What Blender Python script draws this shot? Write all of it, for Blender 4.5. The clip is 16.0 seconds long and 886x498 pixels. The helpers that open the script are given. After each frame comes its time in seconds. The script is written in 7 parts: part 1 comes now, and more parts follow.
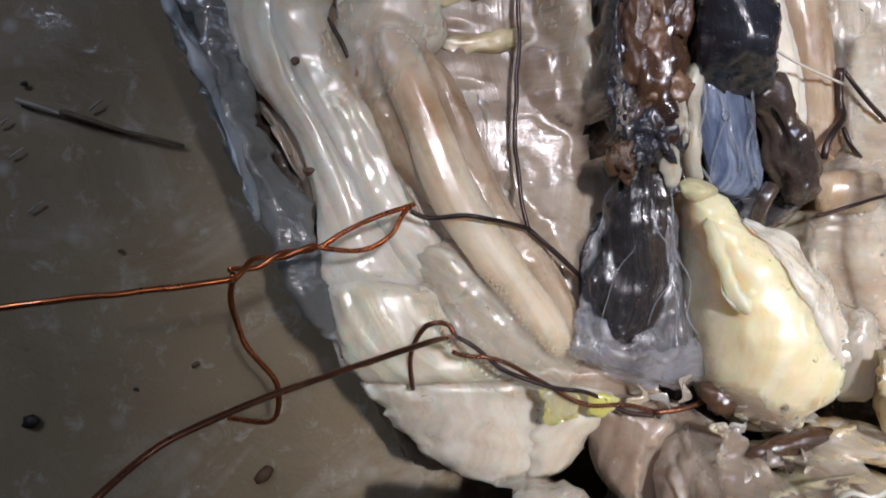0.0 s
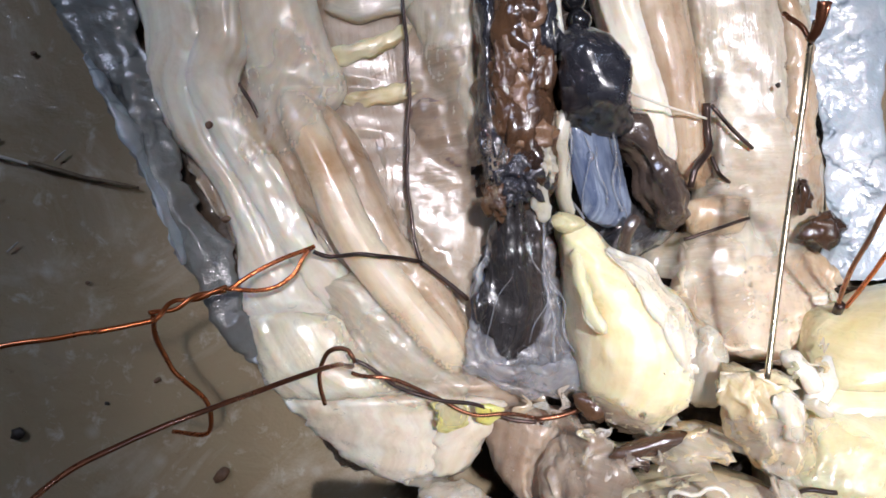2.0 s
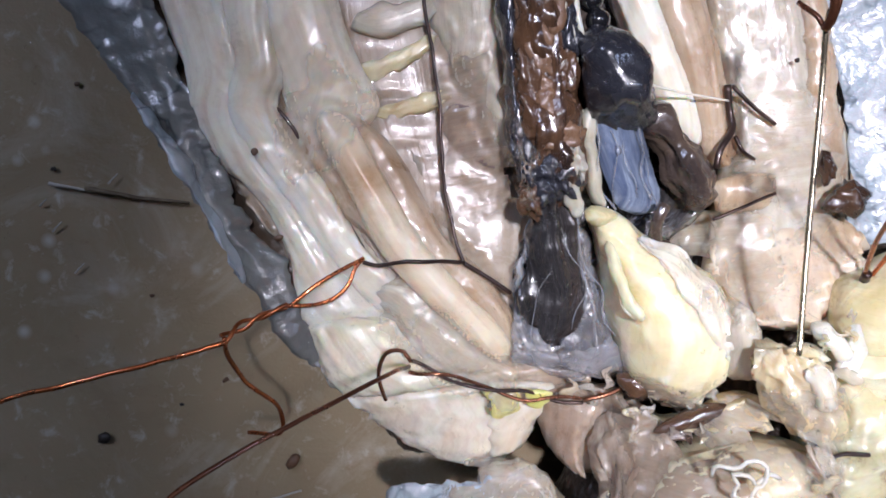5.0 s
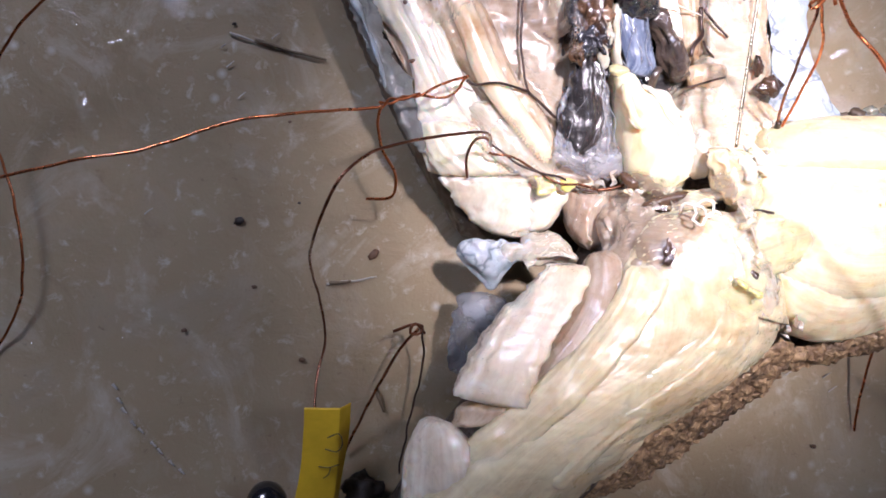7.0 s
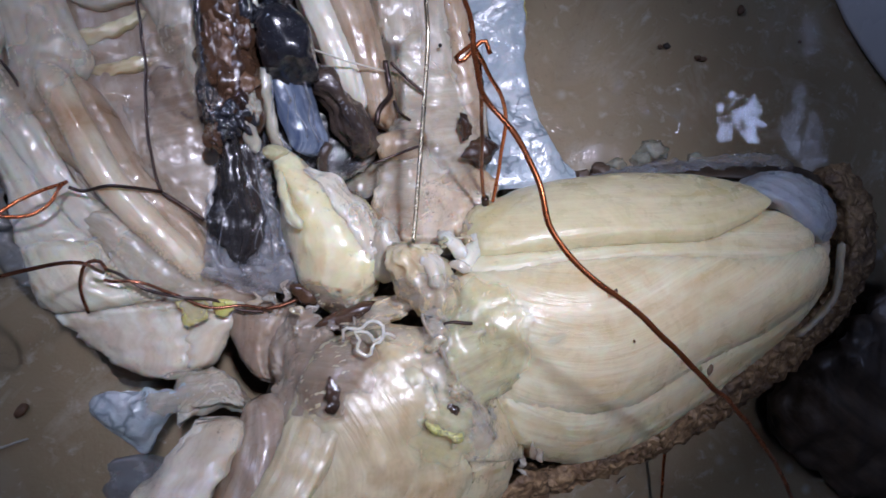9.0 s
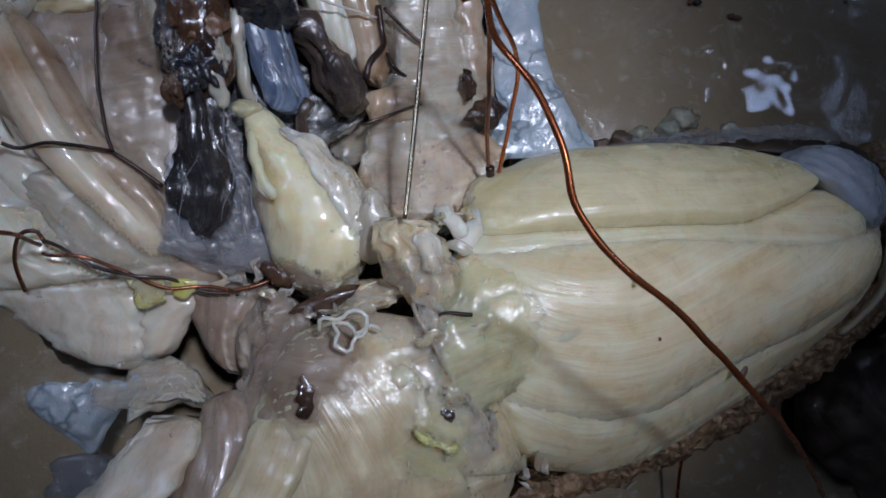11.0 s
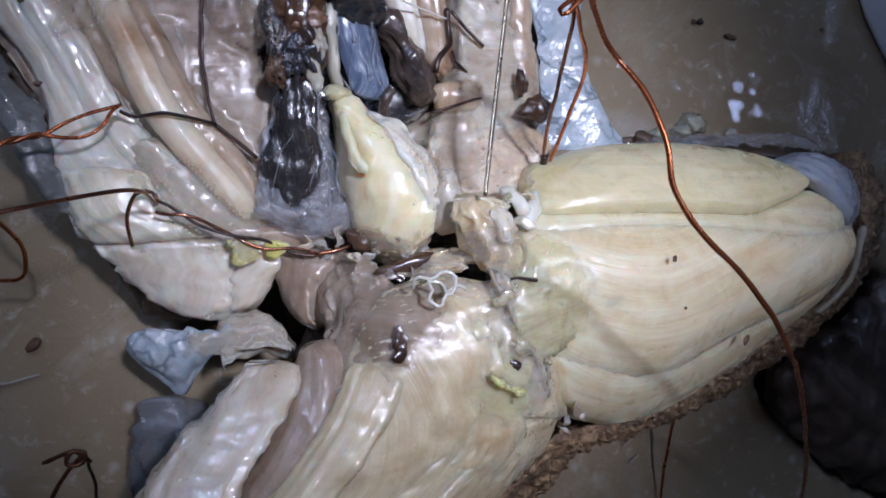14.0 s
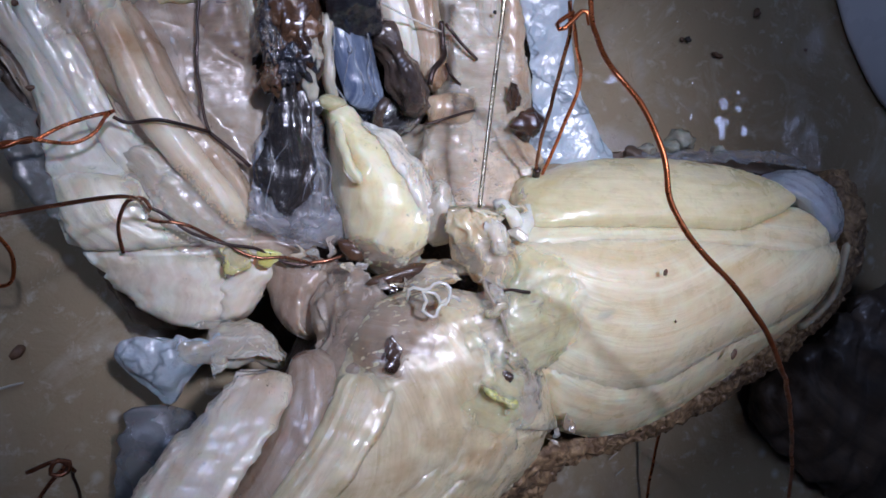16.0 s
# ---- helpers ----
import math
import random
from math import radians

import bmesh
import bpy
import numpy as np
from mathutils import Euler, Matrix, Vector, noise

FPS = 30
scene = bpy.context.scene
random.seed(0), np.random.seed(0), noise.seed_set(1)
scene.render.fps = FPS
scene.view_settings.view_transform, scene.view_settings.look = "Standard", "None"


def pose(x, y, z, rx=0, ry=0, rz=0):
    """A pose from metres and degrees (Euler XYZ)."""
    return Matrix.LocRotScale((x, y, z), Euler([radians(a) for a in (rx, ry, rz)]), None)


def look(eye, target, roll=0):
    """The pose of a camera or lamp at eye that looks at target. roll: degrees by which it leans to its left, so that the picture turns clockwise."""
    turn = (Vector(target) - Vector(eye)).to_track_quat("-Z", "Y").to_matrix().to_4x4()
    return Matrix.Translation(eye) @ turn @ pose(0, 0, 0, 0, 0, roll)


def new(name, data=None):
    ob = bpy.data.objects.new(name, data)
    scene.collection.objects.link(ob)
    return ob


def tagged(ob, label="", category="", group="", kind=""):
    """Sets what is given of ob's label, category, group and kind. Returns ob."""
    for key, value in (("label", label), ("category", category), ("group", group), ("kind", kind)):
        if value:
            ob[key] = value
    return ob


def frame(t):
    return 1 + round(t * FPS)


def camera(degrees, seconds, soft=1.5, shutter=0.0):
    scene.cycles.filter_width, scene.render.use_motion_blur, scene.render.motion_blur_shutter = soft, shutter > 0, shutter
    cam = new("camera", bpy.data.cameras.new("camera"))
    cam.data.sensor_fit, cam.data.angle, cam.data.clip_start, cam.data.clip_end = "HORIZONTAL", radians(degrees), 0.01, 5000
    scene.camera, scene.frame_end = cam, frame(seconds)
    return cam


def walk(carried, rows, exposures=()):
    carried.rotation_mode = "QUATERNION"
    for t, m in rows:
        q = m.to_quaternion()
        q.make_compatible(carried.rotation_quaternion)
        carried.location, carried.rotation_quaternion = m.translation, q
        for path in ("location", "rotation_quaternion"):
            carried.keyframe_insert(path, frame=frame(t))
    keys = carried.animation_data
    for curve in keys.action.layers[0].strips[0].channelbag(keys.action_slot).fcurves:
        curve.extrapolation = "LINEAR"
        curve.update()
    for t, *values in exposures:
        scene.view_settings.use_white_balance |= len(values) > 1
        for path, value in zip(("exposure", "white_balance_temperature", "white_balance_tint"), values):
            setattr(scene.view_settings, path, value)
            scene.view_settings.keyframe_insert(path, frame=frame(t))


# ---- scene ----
cam = camera(58.5, 16.0, soft=1.6, shutter=0.5)
METRES, EYE, TILT, LEAN, TURN = 0.22, 0.0885, -90.0, -5.3, 0.0
ROWS = [
    (0.0, 0.0, 0.0, 0.0, 0.0, 0.0, 0.0),
    (0.5, 0.0004, -0.0211, -0.0066, 0.22, -0.65, -0.03),
    (1.0, 0.0221, -0.0595, 0.0098, 0.84, -1.12, 0.91),
    (1.5, 0.039, -0.0554, 0.0239, 1.56, -1.69, 1.32),
    (2.0, 0.0623, -0.0426, 0.0242, 2.77, -1.7, 1.99),
    (2.5, 0.0739, -0.0376, 0.0571, 3.72, -2.9, 4.85),
    (3.0, 0.0916, -0.0187, 0.0631, 4.36, -3.91, 7.74),
    (3.5, 0.0771, -0.0287, 0.0653, 4.94, -6.64, 7.54),
    (6.0, 0.039, -0.1565, 0.0225, 3.16, -4.2, 4.79),
    (6.5, 0.0005, -0.2505, -0.0848, 1.47, -1.43, 1.37),
    (7.0, -0.0279, -0.2743, -0.1094, 0.24, 0.08, 0.33),
    (7.5, -0.0116, -0.2744, -0.115, -0.34, 0.93, 0.78),
    (8.0, 0.0823, -0.2266, -0.0866, -1.11, 1.55, 4.64),
    (8.5, 0.1396, -0.169, -0.0615, -2.87, 1.79, 6.64),
    (9.0, 0.1516, -0.1446, -0.0593, -4.57, 2.03, 6.86),
    (9.5, 0.1551, -0.1224, -0.0573, -5.53, 2.07, 6.36),
    (12.0, 0.1573, -0.0761, -0.0506, -3.9, -1.28, 4.96),
    (12.5, 0.1292, -0.0885, -0.0467, -3.61, -1.28, 4.35),
    (13.0, 0.1089, -0.0987, -0.0525, -5.61, -1.18, 3.92),
    (13.5, 0.0901, -0.1185, -0.0599, -8.72, -1.21, 3.5),
    (14.0, 0.0756, -0.1301, -0.0594, -10.29, -0.93, 3.1),
    (14.5, 0.0817, -0.1331, -0.0612, -11.19, -0.7, 3.26),
    (15.0, 0.0813, -0.1343, -0.0625, -11.72, -0.56, 3.03),
    (15.5, 0.0697, -0.1262, -0.0573, -11.79, -0.26, 2.74),
    (16.0, 0.0677, -0.1294, -0.0599, -11.83, -0.08, 2.34),
]
EXPOSURES = [(0.0, -2.80, 5530, 21), (0.5, -2.40, 5580, 21), (1.5, -2.20, 5580, 21), (2.5, -2.65, 5400, 20), (3.5, -2.80, 5050, 18), (5.8, -1.98, 5500, 29), (7.0, -1.53, 5600, 32), (8.0, -2.18, 5500, 29), (9.0, -3.18, 5000, 26), (9.6, -3.23, 4900, 24), (12.0, -4.10, 4850, 18), (12.5, -4.05, 4850, 21), (13.5, -3.08, 4880, 25), (16.0, -3.08, 4880, 26)]
walk(cam, [(t, pose(0, 0, EYE, TILT, LEAN, TURN) @ pose(METRES * x, METRES * y, METRES * z, 90 + pitch, roll, yaw)) for t, x, y, z, yaw, pitch, roll in ROWS], EXPOSURES)

# ---- light: a bright window beside the tray, an added spot, soft daylight all round ----
world = bpy.data.worlds.new("world")
scene.world = world
world.use_nodes = True
wn = world.node_tree.nodes
sky = wn.new("ShaderNodeTexSky")
sky.sky_type, sky.sun_disc = "NISHITA", False
sky.sun_elevation, sky.sun_rotation = radians(52), radians(70)
wn["Background"].inputs["Strength"].default_value = 0.011
world.node_tree.links.new(sky.outputs[0], wn["Background"].inputs["Color"])


def lamp(name, place, aim, wide, high, watts, colour):
    data = bpy.data.lights.new(name, "AREA")
    data.shape, data.size, data.size_y, data.energy, data.color = "RECTANGLE", wide, high, watts, colour
    ob = new(name, data)
    ob.matrix_world = look(place, aim)
    return ob


lamp("window_light", (-0.22, 0.28, 0.38), (-0.02, 0, 0), 0.13, 0.10, 3.4, (0.90, 0.95, 1.0))
lamp("side_window_light", (0.55, 0.09, 0.70), (0.10, 0, 0), 0.11, 0.08, 2.6, (0.80, 0.89, 1.0))
# Unseen spot, added and aimed to brighten the middle of the specimen.
key = bpy.data.lights.new("torch_light", "SPOT")
key.energy, key.color, key.shadow_soft_size, key.spot_size, key.spot_blend = 190.0, (1.0, 0.91, 0.77), 0.026, radians(9.4), 1.0
new("torch_light", key).matrix_world = look((0.13, 0.13, 0.74), (0.045, -0.004, 0.02))


# ---- materials ----
def graph(name):
    m = bpy.data.materials.new(name)
    m.use_nodes = True
    t = m.node_tree
    return m, t, t.nodes["Principled BSDF"]


def link(t, a, b):
    t.links.new(a, b)


def tex_noise(t, vec, scale, detail=4.0, rough=0.55, warp=0.0):
    n = t.nodes.new("ShaderNodeTexNoise")
    n.inputs["Scale"].default_value, n.inputs["Detail"].default_value = scale, detail
    n.inputs["Roughness"].default_value, n.inputs["Distortion"].default_value = rough, warp
    link(t, vec, n.inputs["Vector"])
    return n.outputs["Fac"]


def span(t, fac, lo, hi, a=0.0, b=1.0):
    n = t.nodes.new("ShaderNodeMapRange")
    n.inputs["From Min"].default_value, n.inputs["From Max"].default_value = lo, hi
    n.inputs["To Min"].default_value, n.inputs["To Max"].default_value = a, b
    link(t, fac, n.inputs["Value"])
    return n.outputs["Result"]


def blend(t, fac, a, b):
    n = t.nodes.new("ShaderNodeMix")
    n.data_type = "RGBA"
    for socket, v in ((n.inputs[0], fac), (n.inputs[6], a), (n.inputs[7], b)):
        if isinstance(v, tuple):
            socket.default_value = (*v, 1)
        elif isinstance(v, float):
            socket.default_value = v
        else:
            link(t, v, socket)
    return n.outputs[2]


def along(t, su, sv):
    """Fibre coordinates: millimetres along and across a strand."""
    c = t.nodes.new("ShaderNodeTexCoord")
    m = t.nodes.new("ShaderNodeMapping")
    m.inputs["Scale"].default_value = (su, sv, 1)
    link(t, c.outputs["UV"], m.inputs["Vector"])
    return m.outputs["Vector"]


def spot(t):
    return t.nodes.new("ShaderNodeTexCoord").outputs["Object"]


def relief(t, p, layers, film=()):
    """Bump for the surface, and more of it for the film of water alone."""
    last = None
    for n, (height, strength, distance) in enumerate((*layers, *film)):
        if n == len(layers):
            link(t, last, p.inputs["Normal"])
        b = t.nodes.new("ShaderNodeBump")
        b.inputs["Strength"].default_value, b.inputs["Distance"].default_value = strength, distance
        link(t, height, b.inputs["Height"])
        if last:
            link(t, last, b.inputs["Normal"])
        last = b.outputs["Normal"]
    if not film:
        link(t, last, p.inputs["Normal"])
    link(t, last, p.inputs["Coat Normal"])


def tissue(name, pale, deep, stain, fibre=0.5, stains=0.5, rough=0.3, wet=0.6, flesh=0.5, clear=0.0, lumps=0.5, grain=1.0, glint=0.85, sheen=0.1, thin=False):
    """Wet preserved tissue: soft fibres along the strand, blotches, a beaded film of water."""
    m, t, p = graph(name)
    o = spot(t)
    f1 = tex_noise(t, along(t, 0.045, 0.55 * grain), 1.0, 6, 0.62, 0.6)
    f2 = tex_noise(t, along(t, 0.16, 3.2 * grain), 1.0, 4, 0.65, 0.4)
    big = tex_noise(t, o, 80, 4, 0.6, 0.7)
    mid = tex_noise(t, o, 240, 5, 0.65, 0.5)
    small = tex_noise(t, o, 620, 4, 0.65, 0.3)
    drops = span(t, tex_noise(t, o, 1500, 3, 0.55, 0.3), 0.55, 0.72)
    c = blend(t, span(t, f1, 0.3, 0.72), pale, deep)
    f0 = tex_noise(t, along(t, 0.014, 0.17 * grain), 1.0, 4, 0.55, 0.8)
    c = blend(t, span(t, f0, 0.5, 0.7, 0.0, 0.5), c, stain)
    c = blend(t, span(t, f2, 0.42, 0.7, 0.0, 0.3 * fibre), c, tuple(0.75 * v for v in deep))
    c = blend(t, span(t, mid, 0.5, 0.72, 0.0, 0.5), c, tuple(min(0.9, 1.1 * v) for v in pale))
    c = blend(t, span(t, big, stains, stains + 0.2, 0.0, 0.8), c, stain)
    c = blend(t, span(t, small, 0.66, 0.8, 0.0, 0.25), c, tuple(v * 0.6 for v in stain))
    link(t, c, p.inputs["Base Color"])
    link(t, span(t, mid, 0.3, 0.7, rough - 0.12, rough + 0.14), p.inputs["Roughness"])
    link(t, span(t, big, 0.3, 0.7, min(1.0, wet * 1.6), wet * 0.8), p.inputs["Coat Weight"])
    p.inputs["Coat Roughness"].default_value = sheen
    p.inputs["Coat IOR"].default_value = 1.5
    p.inputs["Subsurface Weight"].default_value = flesh
    p.inputs["Subsurface Radius"].default_value = (1.0, 0.6, 0.35)
    p.inputs["Subsurface Scale"].default_value = 0.004
    if clear:
        patch = span(t, tex_noise(t, along(t, 0.12, 0.5), 1.0, 5, 0.65, 0.8), 0.35, 0.68, 1.0 - clear, min(1.0, 1.3 - clear))
        if thin:
            cover, whole = t.nodes.new("ShaderNodeAttribute"), t.nodes.new("ShaderNodeMath")
            cover.attribute_name, whole.operation = "thickness", "MULTIPLY"
            link(t, cover.outputs["Fac"], whole.inputs[0])
            link(t, patch, whole.inputs[1])
            patch = whole.outputs[0]
        link(t, patch, p.inputs["Alpha"])
    relief(t, p, [(f1, 0.22 * fibre, 0.0012), (f2, 0.2 * fibre, 0.0002), (big, 0.2 * lumps, 0.002), (mid, 0.1 * lumps, 0.0006)], [(drops, glint, 0.0007)])
    return m


MUSCLE = tissue("pale_muscle", (0.74, 0.64, 0.49), (0.58, 0.45, 0.30), (0.40, 0.27, 0.15), 0.7)
CREAM = tissue("cream_muscle", (0.91, 0.83, 0.59), (0.77, 0.62, 0.33), (0.62, 0.46, 0.20), 0.9, 0.54, wet=0.4, flesh=0.55, lumps=0.35, glint=0.6, sheen=0.2)
OCHRE = tissue("yellowish_muscle", (0.80, 0.73, 0.48), (0.68, 0.59, 0.31), (0.58, 0.48, 0.18), 0.6, 0.5, wet=0.4, flesh=0.55, lumps=0.35, glint=0.5, sheen=0.2)
WHITE = tissue("white_muscle", (0.89, 0.82, 0.69), (0.76, 0.65, 0.48), (0.52, 0.39, 0.23), 0.4, 0.54)
TAN = tissue("tan_muscle", (0.60, 0.49, 0.36), (0.44, 0.31, 0.185), (0.26, 0.15, 0.07), 0.8, 0.48)
LEG = tissue("leg_flesh", (0.82, 0.74, 0.50), (0.64, 0.52, 0.30), (0.44, 0.32, 0.16), 0.9, 0.5, wet=0.5, lumps=0.4, glint=0.8, sheen=0.16)
RIDGE = tissue("stained_ridge", (0.84, 0.74, 0.57), (0.70, 0.54, 0.34), (0.42, 0.25, 0.11), 0.7, 0.5, lumps=0.5, glint=0.85)
# Brown membrane, darkened further to stand in for shade beside the gut.
SHADED_BROWN = tissue("brown_membrane_and_shade", (0.30, 0.22, 0.19), (0.13, 0.085, 0.075), (0.05, 0.032, 0.03), 0.7, 0.52, wet=1.0, flesh=0.2, clear=0.3, lumps=1.0)
ROSY = tissue("rosy_muscle", (0.50, 0.415, 0.32), (0.36, 0.27, 0.19), (0.20, 0.125, 0.075), 0.7, 0.52, lumps=0.8)
# Brownish belly tone, with the organs' shade on it mixed into the base.
BELLY = tissue("belly_muscle", (0.44, 0.37, 0.28), (0.31, 0.245, 0.175), (0.17, 0.115, 0.075), 0.3, 0.54, wet=0.8, lumps=0.3, sheen=0.12)
FASCIA = tissue("fascia", (0.72, 0.66, 0.53), (0.53, 0.455, 0.33), (0.29, 0.20, 0.12), 0.7, 0.55, wet=0.9, clear=0.3, lumps=0.5, glint=0.9)
IVORY = tissue("ivory_body", (0.88, 0.80, 0.58), (0.80, 0.68, 0.35), (0.68, 0.55, 0.24), 0.2, 0.5, flesh=0.7, lumps=0.7, glint=0.8)
YELLOW = tissue("yellow_fat", (0.82, 0.76, 0.22), (0.70, 0.60, 0.12), (0.8, 0.74, 0.4), 0.3, lumps=0.9)
STRAW = tissue("straw_tissue", (0.80, 0.70, 0.46), (0.64, 0.49, 0.24), (0.34, 0.20, 0.085), 0.5, 0.52, wet=0.9, lumps=1.3, glint=0.8)
FILM = tissue("fatty_film", (0.74, 0.66, 0.40), (0.66, 0.58, 0.30), (0.55, 0.42, 0.2), 0.5, 0.55, wet=1.0, clear=0.5, lumps=1.3, glint=0.9)
BLUE = tissue("blue_membrane", (0.34, 0.40, 0.48), (0.014, 0.032, 0.11), (0.006, 0.008, 0.018), 1.3, 0.48, rough=0.18, wet=1.0, flesh=0.0, clear=0.2, lumps=1.4, glint=0.9)
GAUZE = tissue("gauze_membrane", (0.56, 0.55, 0.55), (0.30, 0.29, 0.30), (0.12, 0.115, 0.12), 1.0, 0.5, rough=0.25, wet=1.0, clear=0.80, lumps=1.0, glint=0.9)
WET_FILM = tissue("wet_film", (0.82, 0.76, 0.62), (0.66, 0.56, 0.40), (0.36, 0.25, 0.15), 0.6, 0.54, rough=0.22, wet=1.0, clear=0.62, lumps=0.8, glint=1.0, thin=True)
BROWN_FILM = tissue("brown_film", (0.50, 0.41, 0.31), (0.34, 0.25, 0.17), (0.16, 0.095, 0.055), 0.8, 0.5, rough=0.22, wet=1.0, clear=0.4, lumps=0.9, glint=1.0, thin=True)
WHITE_FILM = tissue("white_film", (0.84, 0.76, 0.62), (0.72, 0.60, 0.43), (0.52, 0.38, 0.22), 0.4, 0.55, wet=0.7, clear=0.5, lumps=0.4, glint=0.8, thin=True)
YELLOW_FILM = tissue("yellow_film", (0.82, 0.79, 0.52), (0.74, 0.69, 0.36), (0.62, 0.52, 0.26), 0.4, 0.55, wet=1.0, clear=0.62, lumps=0.9, glint=0.9, thin=True)
VEIL = tissue("dark_veil", (0.04, 0.037, 0.036), (0.008, 0.008, 0.010), (0.06, 0.045, 0.035), 1.0, 0.58, rough=0.2, wet=1.0, flesh=0.0, lumps=0.9, glint=0.6, grain=1.6)
DARKSKIN = tissue("dark_damp_skin", (0.115, 0.08, 0.052), (0.055, 0.038, 0.026), (0.02, 0.015, 0.012), 0.3, 0.45, rough=0.5, wet=0.25, flesh=0.0, lumps=2.0, glint=0.5)
BLACK = tissue("black_organ", (0.03, 0.031, 0.038), (0.012, 0.013, 0.018), (0.05, 0.042, 0.042), 0.6, 0.55, rough=0.2, wet=1.0, flesh=0.0, lumps=1.0, glint=0.45)
BROWN = tissue("brown_organ", (0.13, 0.068, 0.032), (0.032, 0.019, 0.014), (0.008, 0.007, 0.008), 0.8, 0.45, rough=0.16, wet=1.0, flesh=0.03, lumps=0.6, glint=0.9)
PINKISH = tissue("mottled_gut", (0.25, 0.15, 0.085), (0.11, 0.058, 0.032), (0.025, 0.015, 0.012), 0.8, 0.48, rough=0.2, wet=1.0, flesh=0.05, lumps=0.6, glint=0.9)
LIVER = tissue("dark_strip", (0.085, 0.06, 0.045), (0.03, 0.024, 0.023), (0.15, 0.105, 0.055), 0.7, 0.55, rough=0.22, wet=1.0, flesh=0.0, lumps=0.6, glint=0.5)
GEL = tissue("grey_gel", (0.42, 0.42, 0.34), (0.24, 0.24, 0.18), (0.12, 0.11, 0.08), 0.3, 0.5, rough=0.2, wet=1.0, clear=0.45, lumps=1.0)
SINEW = tissue("shiny_sinew", (0.90, 0.83, 0.66), (0.82, 0.72, 0.50), (0.62, 0.48, 0.27), 0.8, 0.62, rough=0.25, wet=0.9)
GRISTLE = tissue("blue_gristle", (0.50, 0.54, 0.60), (0.33, 0.37, 0.44), (0.22, 0.21, 0.22), 0.4, 0.6, rough=0.3, wet=0.8)


def veined_skin(name, base, vein, wash, clear=0.0):
    m, t, p = graph(name)
    o = spot(t)
    v = t.nodes.new("ShaderNodeTexVoronoi")
    v.feature = "DISTANCE_TO_EDGE"
    v.inputs["Scale"].default_value = 95
    bent = t.nodes.new("ShaderNodeVectorMath")
    bent.operation = "ADD"
    wob = t.nodes.new("ShaderNodeTexNoise")
    wob.inputs["Scale"].default_value = 260
    link(t, o, wob.inputs["Vector"])
    sc = t.nodes.new("ShaderNodeVectorMath")
    sc.operation = "SCALE"
    sc.inputs["Scale"].default_value = 0.009
    link(t, wob.outputs["Color"], sc.inputs[0])
    link(t, o, bent.inputs[0])
    link(t, sc.outputs[0], bent.inputs[1])
    link(t, bent.outputs[0], v.inputs["Vector"])
    edge = v.outputs["Distance"]
    big, small = tex_noise(t, o, 110, 3, 0.6, 0.4), tex_noise(t, o, 600, 4, 0.6)
    c = blend(t, span(t, big, 0.45, 0.68), base, wash)
    c = blend(t, span(t, small, 0.35, 0.7, 0.0, 0.4), c, tuple(x * 0.7 for x in base))
    c = blend(t, span(t, tex_noise(t, o, 60, 3, 0.6), 0.42, 0.58), c, blend(t, span(t, edge, 0.0, 0.045, 0.9, 0.0), c, vein))
    link(t, c, p.inputs["Base Color"])
    p.inputs["Roughness"].default_value = 0.35
    p.inputs["Coat Weight"].default_value, p.inputs["Coat Roughness"].default_value = 0.7, 0.12
    p.inputs["Subsurface Weight"].default_value, p.inputs["Subsurface Scale"].default_value = 0.1, 0.001
    if clear:
        link(t, span(t, big, 0.35, 0.65, 1.0 - clear, 1.0), p.inputs["Alpha"])
    relief(t, p, [(big, 0.5, 0.002), (small, 0.5, 0.0004), (tex_noise(t, o, 1050, 2, 0.5), 0.4, 0.0002)])
    return m


SKIN = veined_skin("inner_skin", (0.20, 0.205, 0.19), (0.03, 0.036, 0.036), (0.12, 0.115, 0.10))
SKIN_BLUE = veined_skin("blue_inner_skin", (0.39, 0.45, 0.49), (0.12, 0.15, 0.17), (0.56, 0.59, 0.60))
SKIN_THIN = veined_skin("thin_skin", (0.22, 0.23, 0.24), (0.10, 0.10, 0.11), (0.08, 0.08, 0.08), 0.72)


def warty(name, lit, mid, dark):
    m, t, p = graph(name)
    o = spot(t)
    v = t.nodes.new("ShaderNodeTexVoronoi")
    v.inputs["Scale"].default_value = 640
    bent, wob = t.nodes.new("ShaderNodeVectorMath"), t.nodes.new("ShaderNodeTexNoise")
    bent.operation = "MULTIPLY_ADD"
    bent.inputs[1].default_value = (0.004, 0.004, 0.004)
    wob.inputs["Scale"].default_value = 420
    link(t, o, wob.inputs["Vector"])
    link(t, wob.outputs["Color"], bent.inputs[0])
    link(t, o, bent.inputs[2])
    link(t, bent.outputs[0], v.inputs["Vector"])
    big, small = tex_noise(t, o, 130, 4, 0.65, 0.3), tex_noise(t, o, 1300, 4, 0.6)
    c = blend(t, span(t, v.outputs["Distance"], 0.1, 0.75), lit, mid)
    c = blend(t, span(t, big, 0.5, 0.66, 0.0, 0.85), c, dark)
    c = blend(t, span(t, small, 0.5, 0.75, 0.0, 0.5), c, dark)
    link(t, c, p.inputs["Base Color"])
    link(t, span(t, small, 0.3, 0.7, 0.4, 0.75), p.inputs["Roughness"])
    p.inputs["Coat Weight"].default_value, p.inputs["Coat Roughness"].default_value = 0.25, 0.2
    relief(t, p, [(span(t, v.outputs["Distance"], 0.0, 0.9, 1.0, 0.0), 0.8, 0.0008), (small, 0.5, 0.0003)])
    return m


WARTS = warty("warty_skin", (0.50, 0.34, 0.17), (0.20, 0.12, 0.06), (0.05, 0.033, 0.022))
